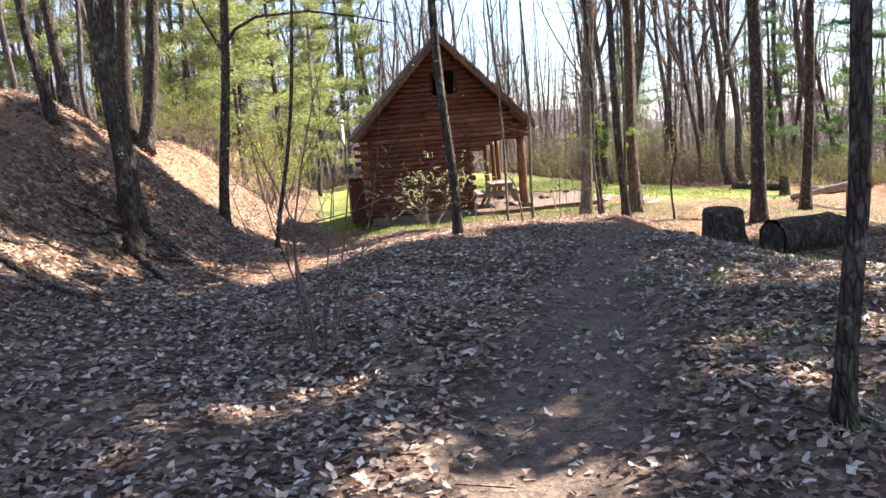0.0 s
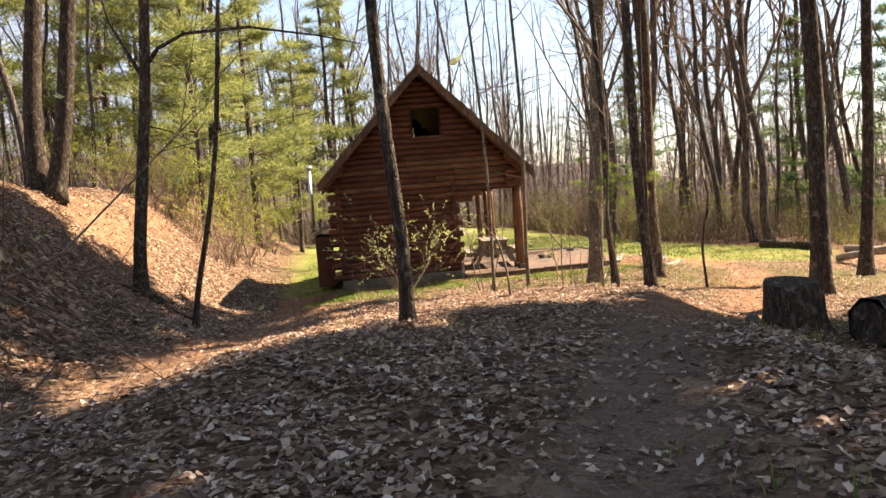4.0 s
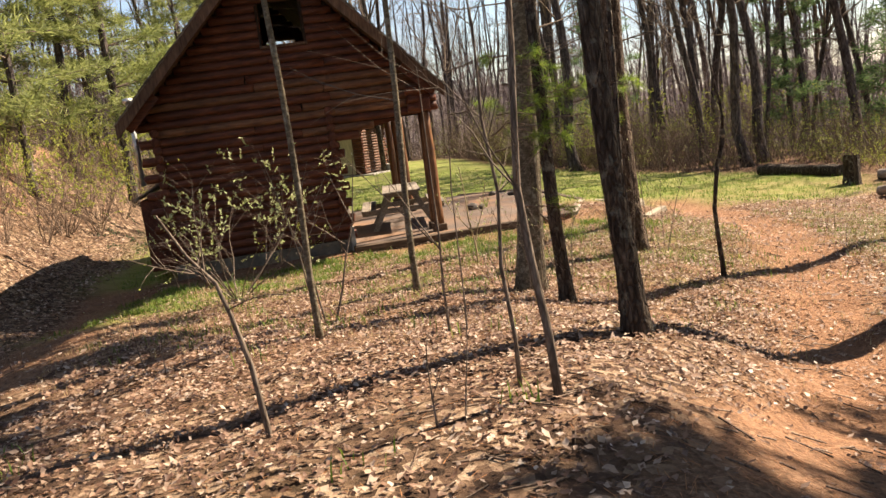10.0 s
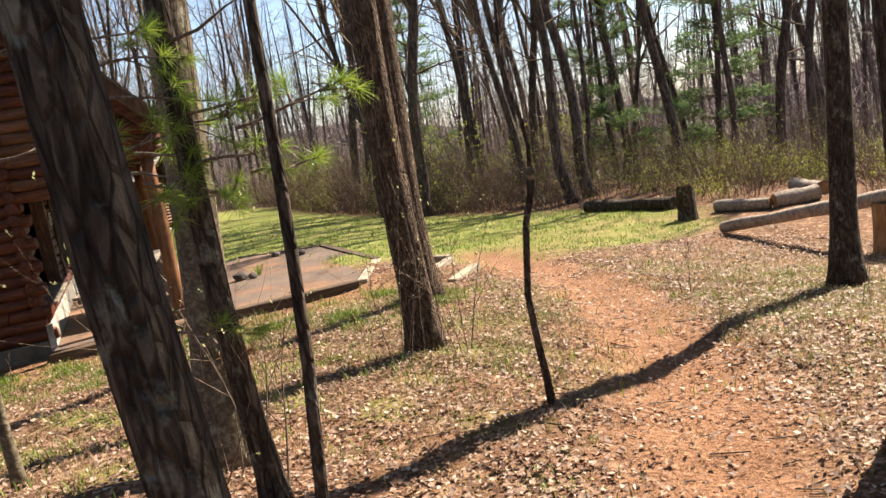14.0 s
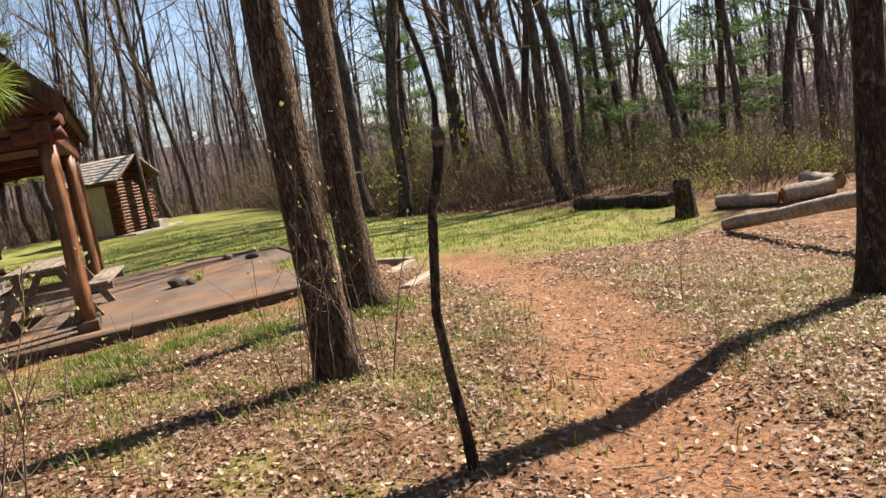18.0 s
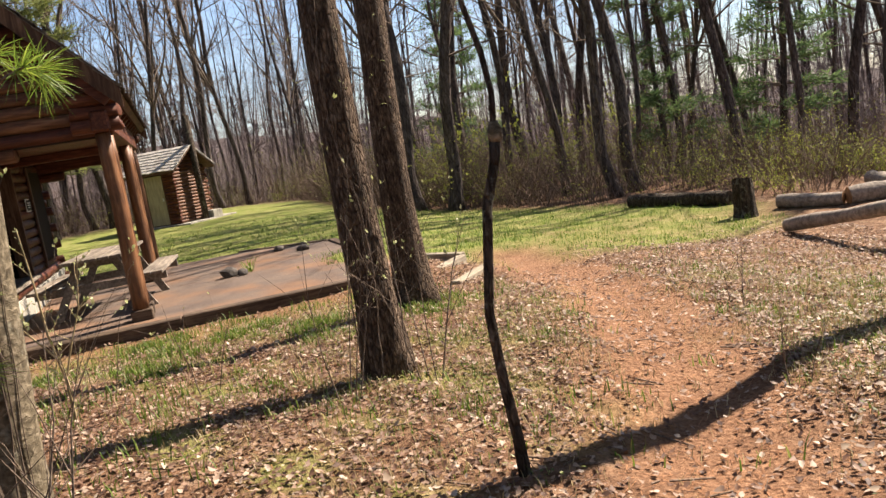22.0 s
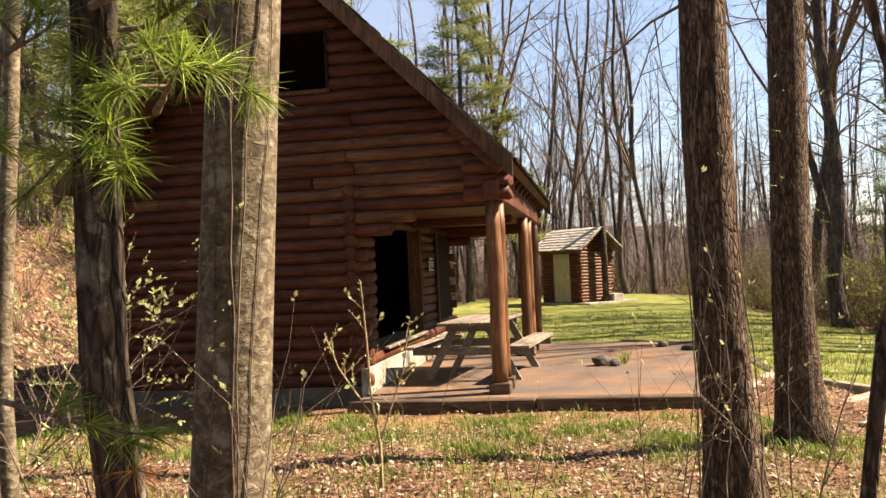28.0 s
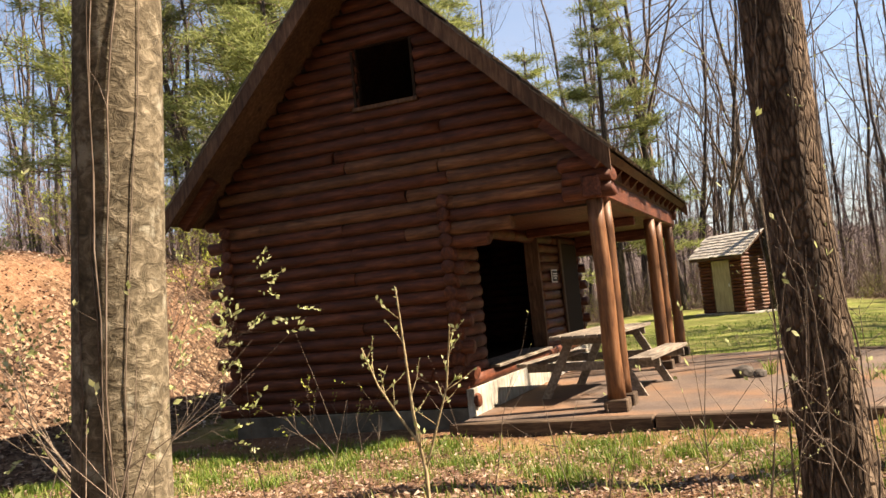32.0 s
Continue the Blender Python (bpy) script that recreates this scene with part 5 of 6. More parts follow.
def leaf_quads(tips, rr, n, size):
    vs, fs = [], []
    for p, d in tips:
        for _ in range(n):
            a = (Vector(d) + Vector((rr.uniform(-1, 1), rr.uniform(-1, 1), rr.uniform(-0.6, 1)))).normalized()
            s = a.orthogonal().normalized()
            s.rotate(Matrix.Rotation(rr.uniform(0, 6.28), 3, a))
            L = size * rr.uniform(0.5, 1.3)
            q = Vector(p) - Vector(d) * rr.uniform(0, 4 * size)
            k = len(vs)
            vs += [q, q + a * L * 0.45 + s * L * 0.27, q + a * L, q + a * L * 0.5 - s * L * 0.27]
            fs.append((k, k + 1, k + 2, k + 3))
    return vs, fs


def shrub(name, x, y, h, seed, label, stems=6, leaves=2, size=0.045, leafmat=None, lean=(0, 0), spread=0.4, r=0.010, depth=2, kids=(2, 4), woodmat=None, group="shrubs", bend=0.18, place=True):
    rr = random.Random(seed)
    t = thing(name, label, "shrub", group, at=Matrix.Translation((x, y, gz(x, y))) if place else None)
    tips = []
    for i in range(stems):
        acc = Acc()
        a = 6.28 * i / stems + rr.uniform(-0.4, 0.4)
        d = Vector((math.cos(a) * spread + lean[0], math.sin(a) * spread + lean[1], 1))
        limbs(acc, Vector((math.cos(a) * 0.06, math.sin(a) * 0.06, -0.03)), d, h * rr.uniform(0.7, 1.1), r * rr.uniform(0.7, 1.2), depth, rr, 5, bend, 0.05, kids, tips)
        part("stem", acc, woodmat or M_TWIG, t)
    if leaves:
        v_, f_ = leaf_quads(tips, rr, leaves, size)
        acc = Acc()
        acc.add(v_, f_)
        part("leaves", acc.mesh("leaves", False), leafmat or M_BUD, t, "small fresh yellow-green leaves")
    return t


# trees beside the trail
T1 = "slender dark-barked tree among the fallen leaves"
bare_tree("young_tree", -4.17, -12.95, 13, 0.068, 21, "slender dark-barked tree at the side trail", M_BARK_DARK, (-0.012, 0.0), 0.06, 6, 8, 2.0)
bare_tree("young_tree", -0.40, -9.67, 13, 0.076, 22, T1, M_BARK_DARK, (-0.04, 0.0), 0.04, 5, 9, 2.2)
bare_tree("young_tree", -0.03, -7.15, 12, 0.064, 23, "thin rough-barked tree with climbing vines", M_BARK_DARK, (-0.03, 0.01), 0.05, 5, 8, 2.0, stubs=7)
bare_tree("young_tree", -1.32, -6.05, 12, 0.036, 24, "slender tree with pale grey bark", M_BARK_GREY, (0.01, 0.0), 0.05, 4.5, 8, 1.8, stubs=3)
bare_tree("young_tree", -2.40, -8.3, 10, 0.027, 25, "very thin pale sapling in front of the cabin", M_BARK_GREY, (-0.02, 0.0), 0.05, 4.0, 7, 1.4, stubs=3)
bare_tree("young_tree", -0.06, -8.54, 10, 0.024, 26, "very thin dark sapling beside the trail", M_BARK_DARK, (0.05, 0.0), 0.03, 4.5, 6, 1.2)
grey = bare_tree("broadleaf_tree", -0.20, -6.47, 15, 0.134, 27, "smooth grey-barked tree with lichen and climbing vines", M_BARK_GREY, (0.085, 0.0), 0.02, 9, 7, 2.6, sides=20, flare=1.45, rough=0.012)
pa = bare_tree("pine_trunk_tree", 1.78, -4.55, 17, 0.138, 28, "tall tree with deeply furrowed bark and twining vines", M_BARK_PINE, (-0.005, 0.0), 0.04, 10, 7, 2.6, sides=30, flare=1.5, rough=0.05, stubs=3, category="tree", needles=(8.6, 14, 3.6))
bare_tree("pine_trunk_tree", 2.64, -2.3, 18, 0.155, 29, "tall tree with furrowed brown bark near the terrace", M_BARK_PINE, (0.0, 0.0), 0.04, 10, 7, 2.6, sides=26, flare=1.7, rough=0.05, stubs=3, needles=(8.6, 14, 3.6))
bare_tree("broadleaf_tree", 2.88, -8.60, 20, 0.15, 30, "tall dark-barked tree beside the trail", M_BARK_DARK, (0.0, 0.0), 0.04, 10, 7, 2.8, sides=20, rough=0.03, stubs=3, needles=(13.2, 12, 3.3))
bare_tree("broadleaf_tree", 5.95, -5.34, 18, 0.125, 31, "tall dark tree with a flared base", M_BARK_DARK, (0.045, 0.0), 0.05, 10, 7, 3.0, sides=22, flare=1.75, rough=0.03, stubs=3, needles=(13.6, 10, 3.4))
bare_tree("young_tree", -3.84, -21.35, 11, 0.047, 32, "dark young tree beside the trail", M_BARK_DARK, (0.035, 0.02), 0.04, 3.2, 10, 1.8, stubs=2)
bare_tree("broadleaf_tree", -8.55, -13.4, 14, 0.10, 33, "dark tree at the foot of the bank", M_BARK_DARK, (0.0, 0.0), 0.08, 5, 12, 2.6)
bare_tree("broadleaf_tree", -8.75, -12.4, 14, 0.15, 34, "thick dark tree on the bank", M_BARK_DARK, (0.03, 0.0), 0.08, 5, 12, 2.6, sides=16)
bare_tree("broadleaf_tree", -10.78, -2.75, 17, 0.19, 35, "massive dark tree on top of the bank", M_BARK_DARK, (0.08, 0.0), 0.06, 6, 10, 3.2, sides=22, flare=1.5, rough=0.03)
bare_tree("broadleaf_tree", -10.42, -2.95, 16, 0.18, 38, "massive leaning dark tree on top of the bank", M_BARK_DARK, (0.19, 0.0), 0.06, 6, 10, 3.2, sides=22, flare=1.5, rough=0.03)
limb_tree = bare_tree("broadleaf_tree", -8.40, -5.2, 15, 0.12, 36, "dark tree with long level branches on the bank", M_BARK_DARK, (0.11, 0.0), 0.03, 5.5, 12, 2.6, stubs=9)
rl = random.Random(36)
for pts_l, r_l in ((((0.47, 0, 4.1), (0.75, -0.05, 4.45), (1.25, -0.1, 4.68), (2.4, -0.15, 4.72), (3.6, -0.2, 4.5), (4.4, -0.2, 4.3)), 0.05), (((0.40, 0, 4.0), (0.2, 0.1, 4.4), (-0.1, 0.15, 5.0), (-0.3, 0.2, 6.0)), 0.045), (((0.36, 0, 3.1), (0.8, -0.1, 2.95), (1.3, -0.2, 2.7)), 0.016)):
    acc = Acc()
    tube(acc, pts_l, [r_l * (1 - 0.8 * k / (len(pts_l) - 1)) for k in range(len(pts_l))], 6, False)
    for k in range(9):
        i2 = rl.randint(1, len(pts_l) - 2)
        limbs(acc, Vector(pts_l[i2]).lerp(Vector(pts_l[i2 + 1]), rl.random()), Vector((rl.uniform(-0.3, 1), rl.uniform(-1, 1), rl.uniform(-0.4, 0.6))), rl.uniform(0.3, 1.0), r_l * 0.2, 1, rl, 4, 0.2, 0.0, (2, 3))
    part("limb", acc, M_BARK_DARK, limb_tree)
bare_tree("young_tree", -7.15, -7.2, 11, 0.048, 37, "thin leaning sapling at the foot of the bank", M_BARK_DARK, (0.18, 0.0), 0.08, 3.0, 9, 1.6)
bare_tree("young_tree", -9.6, -15.6, 13, 0.09, 39, "dark tree on the bank", M_BARK_DARK, (0.03, 0.0), 0.08, 5, 9, 2.2)
bare_tree("young_tree", -10.4, -9.0, 13, 0.10, 40, "dark tree on the bank", M_BARK_DARK, (-0.02, 0.0), 0.08, 5, 9, 2.2)
bare_tree("young_tree", -10.0, -11.2, 13, 0.08, 41, "leaning dark tree on the bank", M_BARK_DARK, (-0.06, 0.02), 0.08, 5, 9, 2.2)

# roots laid bare at the edge of the bank
rq = random.Random(61)
for bx, by, n in ((-8.75, -12.4, 5), (-8.55, -13.4, 4), (-8.4, -5.2, 4), (-9.6, -15.6, 4)):
    rt = thing("tree_roots", "bare dark roots spreading over the clay bank", "roots", "roots on the bank", at=Matrix.Translation((bx, by, gz(bx, by))))
    for i in range(n):
        a = rq.uniform(-1.9, 1.2)
        pts, L, x, y = [], rq.uniform(0.7, 1.6), bx, by
        for k in range(8):
            pts.append((x - bx, y - by, gz(x, y) - gz(bx, by) + 0.05 * (1 - k / 7) + rq.uniform(-0.015, 0.025)))
            a += rq.uniform(-0.4, 0.4)
            x, y = x + L / 7 * math.cos(a), y + L / 7 * math.sin(a)
        acc = Acc()
        tube(acc, pts, [0.05 * (1 - 0.11 * k) for k in range(8)], 7, False, 0.08, rq)
        part("root", acc, M_BARK_DARK, rt)

# tuft of grass by the fire spot on the terrace
tu = thing("grass_tuft", "small green tuft of grass growing on the terrace", "grass", at=Matrix.Translation((1.42, 2.42, 0.0)))
acc = Acc()
for i in range(46):
    a, r_, h_ = rq.uniform(0, 6.28), rq.uniform(0, 0.09), rq.uniform(0.10, 0.24)
    p, d, w_ = Vector((r_ * math.cos(a), r_ * math.sin(a), 0)), Vector((math.cos(a), math.sin(a), 0)), Vector((-math.sin(a), math.cos(a), 0)) * 0.004
    acc.add([p - w_, p + w_, p + d * h_ * 0.25 + w_ + Vector((0, 0, h_ * 0.7)), p + d * h_ * 0.25 - w_ + Vector((0, 0, h_ * 0.7)), p + d * h_ * 0.7 + Vector((0, 0, h_))], [(0, 1, 2, 3), (3, 2, 4)])
tagged(part("leaf_clump", acc.mesh("leaf_clump", False), M_GRASS, tu), "thin arching green blades", kind="stuff")

# crooked sapling with a broken, healed top
rr = random.Random(3)
sap = thing("crooked_sapling", "crooked dark sapling with a broken healed knob", "sapling", at=Matrix.Translation((1.87, -6.65, gz(1.87, -6.65))))
acc = Acc()
tube(acc, [(0.0, 0, -0.06), (-0.01, 0, 0.18), (-0.035, 0, 0.45), (-0.045, 0.01, 0.75), (-0.01, 0.01, 1.0), (0.02, 0.01, 1.2), (0.085, 0.0, 1.40), (0.10, 0.0, 1.50)],
     [0.032, 0.026, 0.023, 0.022, 0.022, 0.021, 0.022, 0.026], 10, True, 0.05, rr)
part("trunk", acc, M_BARK_DARK, sap)
acc = Acc()
tube(acc, [(0.10, 0, 1.47), (0.105, 0, 1.52), (0.10, 0, 1.56)], [0.029, 0.032, 0.02], 10, True, 0.06, rr)
part("knob", acc, M_BARK_GREY, sap, "pale broken knob")
acc = Acc()
top = [(0.10, 0, 1.53), (0.115, 0, 1.68), (0.095, 0.0, 1.85), (0.05, 0.01, 2.05), (0.03, 0.02, 2.3), (0.06, 0.02, 2.7), (0.03, 0.0, 3.4), (0.06, 0.0, 4.4)]
tube(acc, top, [0.016, 0.014, 0.014, 0.013, 0.012, 0.011, 0.009, 0.004], 8, True, 0.04, rr)
for i in range(9):
    q = Vector(top[rr.randint(4, 6)]).lerp(Vector(top[7]), rr.random() * 0.6)
    limbs(acc, q, Vector((rr.uniform(-1, 1), rr.uniform(-1, 1), 0.7)), rr.uniform(0.4, 0.9), 0.007, 1, rr, 4)
part("shoot", acc, M_BARK_DARK, sap)

# vines on the trunks
def vine(parent, r, h, seed, turns=0.4, start=0.0, thick=0.006, leaves=0, label=""):
    rv = random.Random(seed)
    acc = Acc()
    pts, n = [], 26
    for i in range(n + 1):
        t = i / n
        z = h * t
        a = start + turns * 6.28 * t + 0.25 * math.sin(9 * t + seed) + rv.uniform(-0.06, 0.06)
        rad = r * (1 - 0.72 * (z / 15)) * (1 + 0.5 * math.exp(-z / 0.25)) + thick * 0.9
        c = at_height(CENTRE[parent.name], max(z, 0.0))
        pts.append(Vector((c.x + rad * math.cos(a), c.y + rad * math.sin(a), z)))
    tube(acc, pts, [thick * (1 - 0.5 * i / n) for i in range(n + 1)], 5, False)
    tips = []
    for i in range(10 if leaves else 5):
        k = rv.randint(2, n - 2)
        d = Vector((pts[k].x, pts[k].y, 0)).normalized() * 0.8 + Vector((rv.uniform(-0.7, 0.7), rv.uniform(-0.7, 0.7), rv.uniform(0, 0.8)))
        limbs(acc, pts[k], d, rv.uniform(0.10, 0.32), thick * 0.35, 1 if leaves else 0, rv, 3, 0.3, 0.05, (1, 3), tips)
    part("vine", acc, M_TWIG, parent, label or "thin climbing vine")
    if leaves:
        v_, f_ = leaf_quads(tips, rv, leaves + 2, 0.011)
        a2 = Acc()
        a2.add(v_, f_)
        tagged(part("vine_buds", a2.mesh("vine_buds", False), M_BUD, parent), "small pale buds along the vine", kind="stuff")


for i, s in enumerate((4.4, 4.9, 5.15, 5.45, 5.8)):
    vine(grey, 0.136, 5.0, 50 + i, rr.uniform(-0.06, 0.06), s, 0.0022 + 0.0014 * (i % 2))
for i, s in enumerate((3.9, 4.6, 5.2)):
    vine(pa, 0.17, 2.6, 60 + i, rr.uniform(-0.2, 0.3), s, 0.005, 2, "budding vine")

# budding stems by the furrowed tree
shrub("vine_shrub", 1.42, -4.95, 1.5, 71, "thin budding stems beside the furrowed tree", 4, 2, 0.03, M_BUD, (0, 0), 0.16, 0.006, 1, (3, 6))
shrub("vine_shrub", 1.95, -5.0, 1.2, 72, "thin budding stems beside the furrowed tree", 4, 2, 0.03, M_BUD, (0.1, 0), 0.2, 0.006, 1, (3, 6))
shrub("vine_shrub", 0.0, -6.98, 1.1, 81, "thorny vine shoots with pale opening leaves", 3, 3, 0.022, M_BUD, (0.05, 0), 0.16, 0.007, 1, (4, 6))
shrub("vine_shrub", -0.22, -6.75, 1.2, 82, "arching thorny shoots with pale opening leaves", 4, 4, 0.02, M_BUD, (0.0, -0.1), 0.36, 0.0045, 1, (5, 8), bend=0.34)
shrub("vine_shrub", -0.45, -6.6, 1.3, 83, "arching thorny shoots with pale opening leaves", 3, 4, 0.02, M_BUD, (0.08, -0.15), 0.4, 0.0045, 1, (5, 8), bend=0.34)
# shrubs by the trail and in front of the cabin
shrub("bare_bush", -6.10, -18.75, 2.3, 73, "bare many-stemmed bush among fallen leaves", 8, 2, 0.02, M_BUD, spread=0.24, r=0.009, depth=2, kids=(3, 5), bend=0.2)
bud = thing("budding_shrub", "pale forked shrub with opening buds in front of the cabin", "shrub", "shrubs", at=Matrix.Translation((-0.25, -4.2, gz(-0.25, -4.2))))
rb, tips = random.Random(74), []
for root, steps_ in (((0, 0, -0.03), ((0, 0.0, 0.30), (-0.05, 0.01, 0.62), (-0.06, 0, 0.95), (-0.09, 0.02, 1.32))), ((-0.01, 0, 0.28), ((0.06, 0.03, 0.5), (0.16, 0.02, 0.75), (0.22, 0, 1.08))), ((-0.02, 0, 0.45), ((-0.14, 0, 0.62), (-0.26, 0.03, 0.78), (-0.34, 0.02, 1.0)))):
    acc = Acc()
    line_ = [Vector(root)] + [Vector(q) for q in steps_]
    w0 = 0.014 if root[2] < 0 else 0.008
    tube(acc, line_, [w0 * (1 - 0.17 * k) for k in range(len(line_))], 6, False)
    tips.append((line_[-1], Vector((0, 0, 1))))
    for k in range(9):
        i2 = rb.randint(1, len(line_) - 2)
        q = line_[i2].lerp(line_[i2 + 1], rb.random())
        limbs(acc, q, Vector((rb.uniform(-1, 1), rb.uniform(-1, 1), rb.uniform(0.5, 1.1))), rb.uniform(0.08, 0.22), 0.004, 0, rb, 4, 0.2, 0.1, (1, 2), tips)
    part("stem", acc, M_PALETWIG, bud)
v_, f_ = leaf_quads(tips, rb, 5, 0.03)
acc = Acc()
acc.add(v_, f_)
tagged(part("bud_spray", acc.mesh("bud_spray", False), M_BUD, bud), "small pale opening buds", kind="stuff")
arch = thing("leaning_sapling", "leaning bare sapling with a few buds beside the trail", "sapling", "saplings", at=Matrix.Translation((-2.68, -10.8, gz(-2.68, -10.8))))
ra, tips = random.Random(75), []
acc = Acc()
stem_pts = [(0, 0, -0.05), (-0.03, 0, 0.35), (-0.08, 0, 0.60), (-0.12, 0, 0.75), (-0.22, 0.02, 0.88), (-0.32, 0.03, 1.08)]
tube(acc, stem_pts, [0.017, 0.014, 0.012, 0.010, 0.007, 0.005], 6, False)
part("stem", acc, M_TWIG, arch)
for k in range(6):
    acc = Acc()
    q = Vector(stem_pts[2]).lerp(Vector(stem_pts[4]), ra.random())
    limbs(acc, q, Vector((ra.uniform(-1.0, 0.9), ra.uniform(-0.7, 0.7), ra.uniform(0.1, 0.7))), ra.uniform(0.25, 0.5), 0.005, 1, ra, 4, 0.25, 0.02, (2, 4), tips)
    part("branch", acc, M_TWIG, arch)
v_, f_ = leaf_quads(tips, ra, 1, 0.016)
acc = Acc()
acc.add(v_, f_)
tagged(part("leaf_spray", acc.mesh("leaf_spray", False), M_SHRUBLEAF, arch), "few small opening buds", kind="stuff")
shrub("budding_shrub", -3.4, -3.4, 1.65, 76, "wide arching shrub with fresh leaves before the cabin wall", 12, 10, 0.046, M_BUD, (-0.05, 0), 0.95, 0.010, 2, (3, 5), bend=0.2)
shrub("budding_shrub", -2.5, -1.3, 0.9, 77, "low leafing shrub against the cabin wall", 5, 4, 0.03, M_SHRUBLEAF, (0, 0), 0.6, 0.008, 2, (2, 4))
for cx, cy, cr, cline, clabel in ((-1.37, -11.05, 0.018, ((0, -0.05), (-0.01, 0.3), (-0.05, 0.65), (-0.08, 0.97), (-0.06, 1.3), (-0.04, 1.55), (0.0, 2.1), (-0.05, 2.8), (0.05, 3.6), (0.02, 4.4)), "crooked dark sapling beside the trail"),
                                   (-1.49, -10.82, 0.010, ((0, -0.05), (0.01, 0.25), (-0.015, 0.6), (0.01, 0.95), (-0.03, 1.3), (-0.02, 1.7), (-0.06, 2.2)), "thin bare sapling shoot beside the trail")):
    rk = random.Random(cr)
    bend_t = thing("young_sapling", clabel, "sapling", "saplings", at=Matrix.Translation((cx, cy, gz(cx, cy))))
    cpts = [(dx, 0.02 * math.sin(3 * zz), zz) for dx, zz in cline]
    acc = Acc()
    tube(acc, cpts, [cr * (1.25 - 0.85 * k / (len(cpts) - 1)) for k in range(len(cpts))], 8, True, 0.05, rk)
    part("trunk", acc, M_TWIG, bend_t)
    for k in range(8):
        acc = Acc()
        limbs(acc, Vector(cpts[rk.randint(3, len(cpts) - 2)]), Vector((rk.uniform(-1, 1), rk.uniform(-1, 1), 0.8)), rk.uniform(0.4, 0.95), cr * 0.3, 1, rk, 4, 0.25, 0.05, (2, 4))
        part("branch", acc, M_TWIG, bend_t)
shrub("bare_bush", -1.45, -9.05, 2.1, 79, "thin bare sapling shoots beside the trail", 2, 0, spread=0.1, r=0.010, depth=2, kids=(3, 4), bend=0.12)
shrub("bare_bush", -2.3, -6.9, 1.8, 80, "thin bare shoots in front of the cabin", 3, 0, spread=0.2, r=0.012, depth=2, kids=(3, 5))
for i, (sx, sy, sh) in enumerate(((-5.2, -9.3, 0.7), (-3.6, -8.4, 0.8), (-1.9, -11.2, 0.6), (-5.6, -5.4, 0.9), (3.6, -6.4, 0.5), (4.6, -4.6, 0.7), (5.2, -6.2, 0.5), (-0.1, -3.8, 0.8), (4.1, -8.0, 0.9), (-4.3, -1.9, 0.8), (-5.3, -1.2, 0.7), (-2.0, -1.6, 0.6), (-0.3, -5.4, 0.9), (0.6, -4.1, 0.7))):
    shrub("seedling", sx, sy, sh, 90 + i, "thin bare seedling in the leaf litter", 2, 1 if i % 2 else 0, 0.025, M_BUD, (0, 0), 0.15, 0.005, 1, (2, 4), group="seedlings")


# long-needled pine boughs hanging near the trail
def needle_bough(x, y, z, d, length, seed, tufts=9, dry=False):
    rv = random.Random(seed)
    t = thing("pine_bough", "pine bough with long bright green needles" if not dry else "dry brown tuft of pine needles", "pine branch", "pine boughs", at=Matrix.Translation((x, y, z)))
    pts, dd = branch_path((0, 0, 0), d, length, 6, rv, 0.15, 0.0)
    wood = Acc()
    tube(wood, pts, [0.010 * (1 - 0.12 * k) for k in range(7)], 5, False)
    tips = [(pts[-1], dd)]
    for i in range(tufts - 1):
        k = rv.randint(3, 5)
        side = Vector((rv.uniform(-1, 1), rv.uniform(-1, 1), rv.uniform(-0.4, 0.6)))
        bp, bd = branch_path(pts[k], side + dd * 0.6, rv.uniform(0.08, 0.2), 3, rv, 0.15, 0.03)
        tube(wood, bp, [0.005, 0.0045, 0.004, 0.003], 4, False)
        tips.append((bp[-1], bd))
    part("twig", wood, M_TWIG, t)
    vs, fs = [], []
    for p, d0 in tips:
        for _ in range(60):
            a = (d0 * rv.uniform(0.1, 1.0) + Vector((rv.gauss(0, 0.55), rv.gauss(0, 0.55), rv.gauss(0, 0.5)))).normalized()
            q = Vector(p) - d0 * rv.uniform(0, 0.05)
            L = rv.uniform(0.07, 0.125)
            s = a.orthogonal().normalized()
            s.rotate(Matrix.Rotation(rv.uniform(0, 6.28), 3, a))
            w = 0.0012
            m_ = q + a * L * 0.55
            e_ = q + a * L + Vector((0, 0, -0.012))
            k = len(vs)
            vs += [q - s * w, q + s * w, m_ + s * w, m_ - s * w, e_]
            fs += [(k, k + 1, k + 2, k + 3), (k + 3, k + 2, k + 4)]
    acc = Acc()
    acc.add(vs, fs)
    part("needles", acc.mesh("needles", False), M_DRYNEEDLE if dry else M_NEEDLE, t, "long thin needles")
    return t


BOUGH_TIPS = [(-0.09, -7.39, 2.10), (0.20, -7.32, 2.05), (0.26, -7.45, 2.14), (0.16, -7.30, 1.76), (0.03, -7.33, 1.68), (-0.15, -7.37, 1.83), (-0.05, -7.35, 1.09), (-0.32, -7.45, 1.93),
              (0.0, -7.25, 1.92), (-0.16, -7.42, 2.02), (-0.25, -7.38, 1.74), (0.1, -7.23, 2.05), (-0.2, -7.48, 2.42), (-0.6, -7.5, 2.45), (-0.12, -7.5, 2.33), (0.27, -7.5, 1.93), (-0.6, -7.3, 2.1), (0.5, -7.62, 2.0), (0.42, -7.7, 1.8), (0.55, -7.75, 2.12)]
br = random.Random(8)
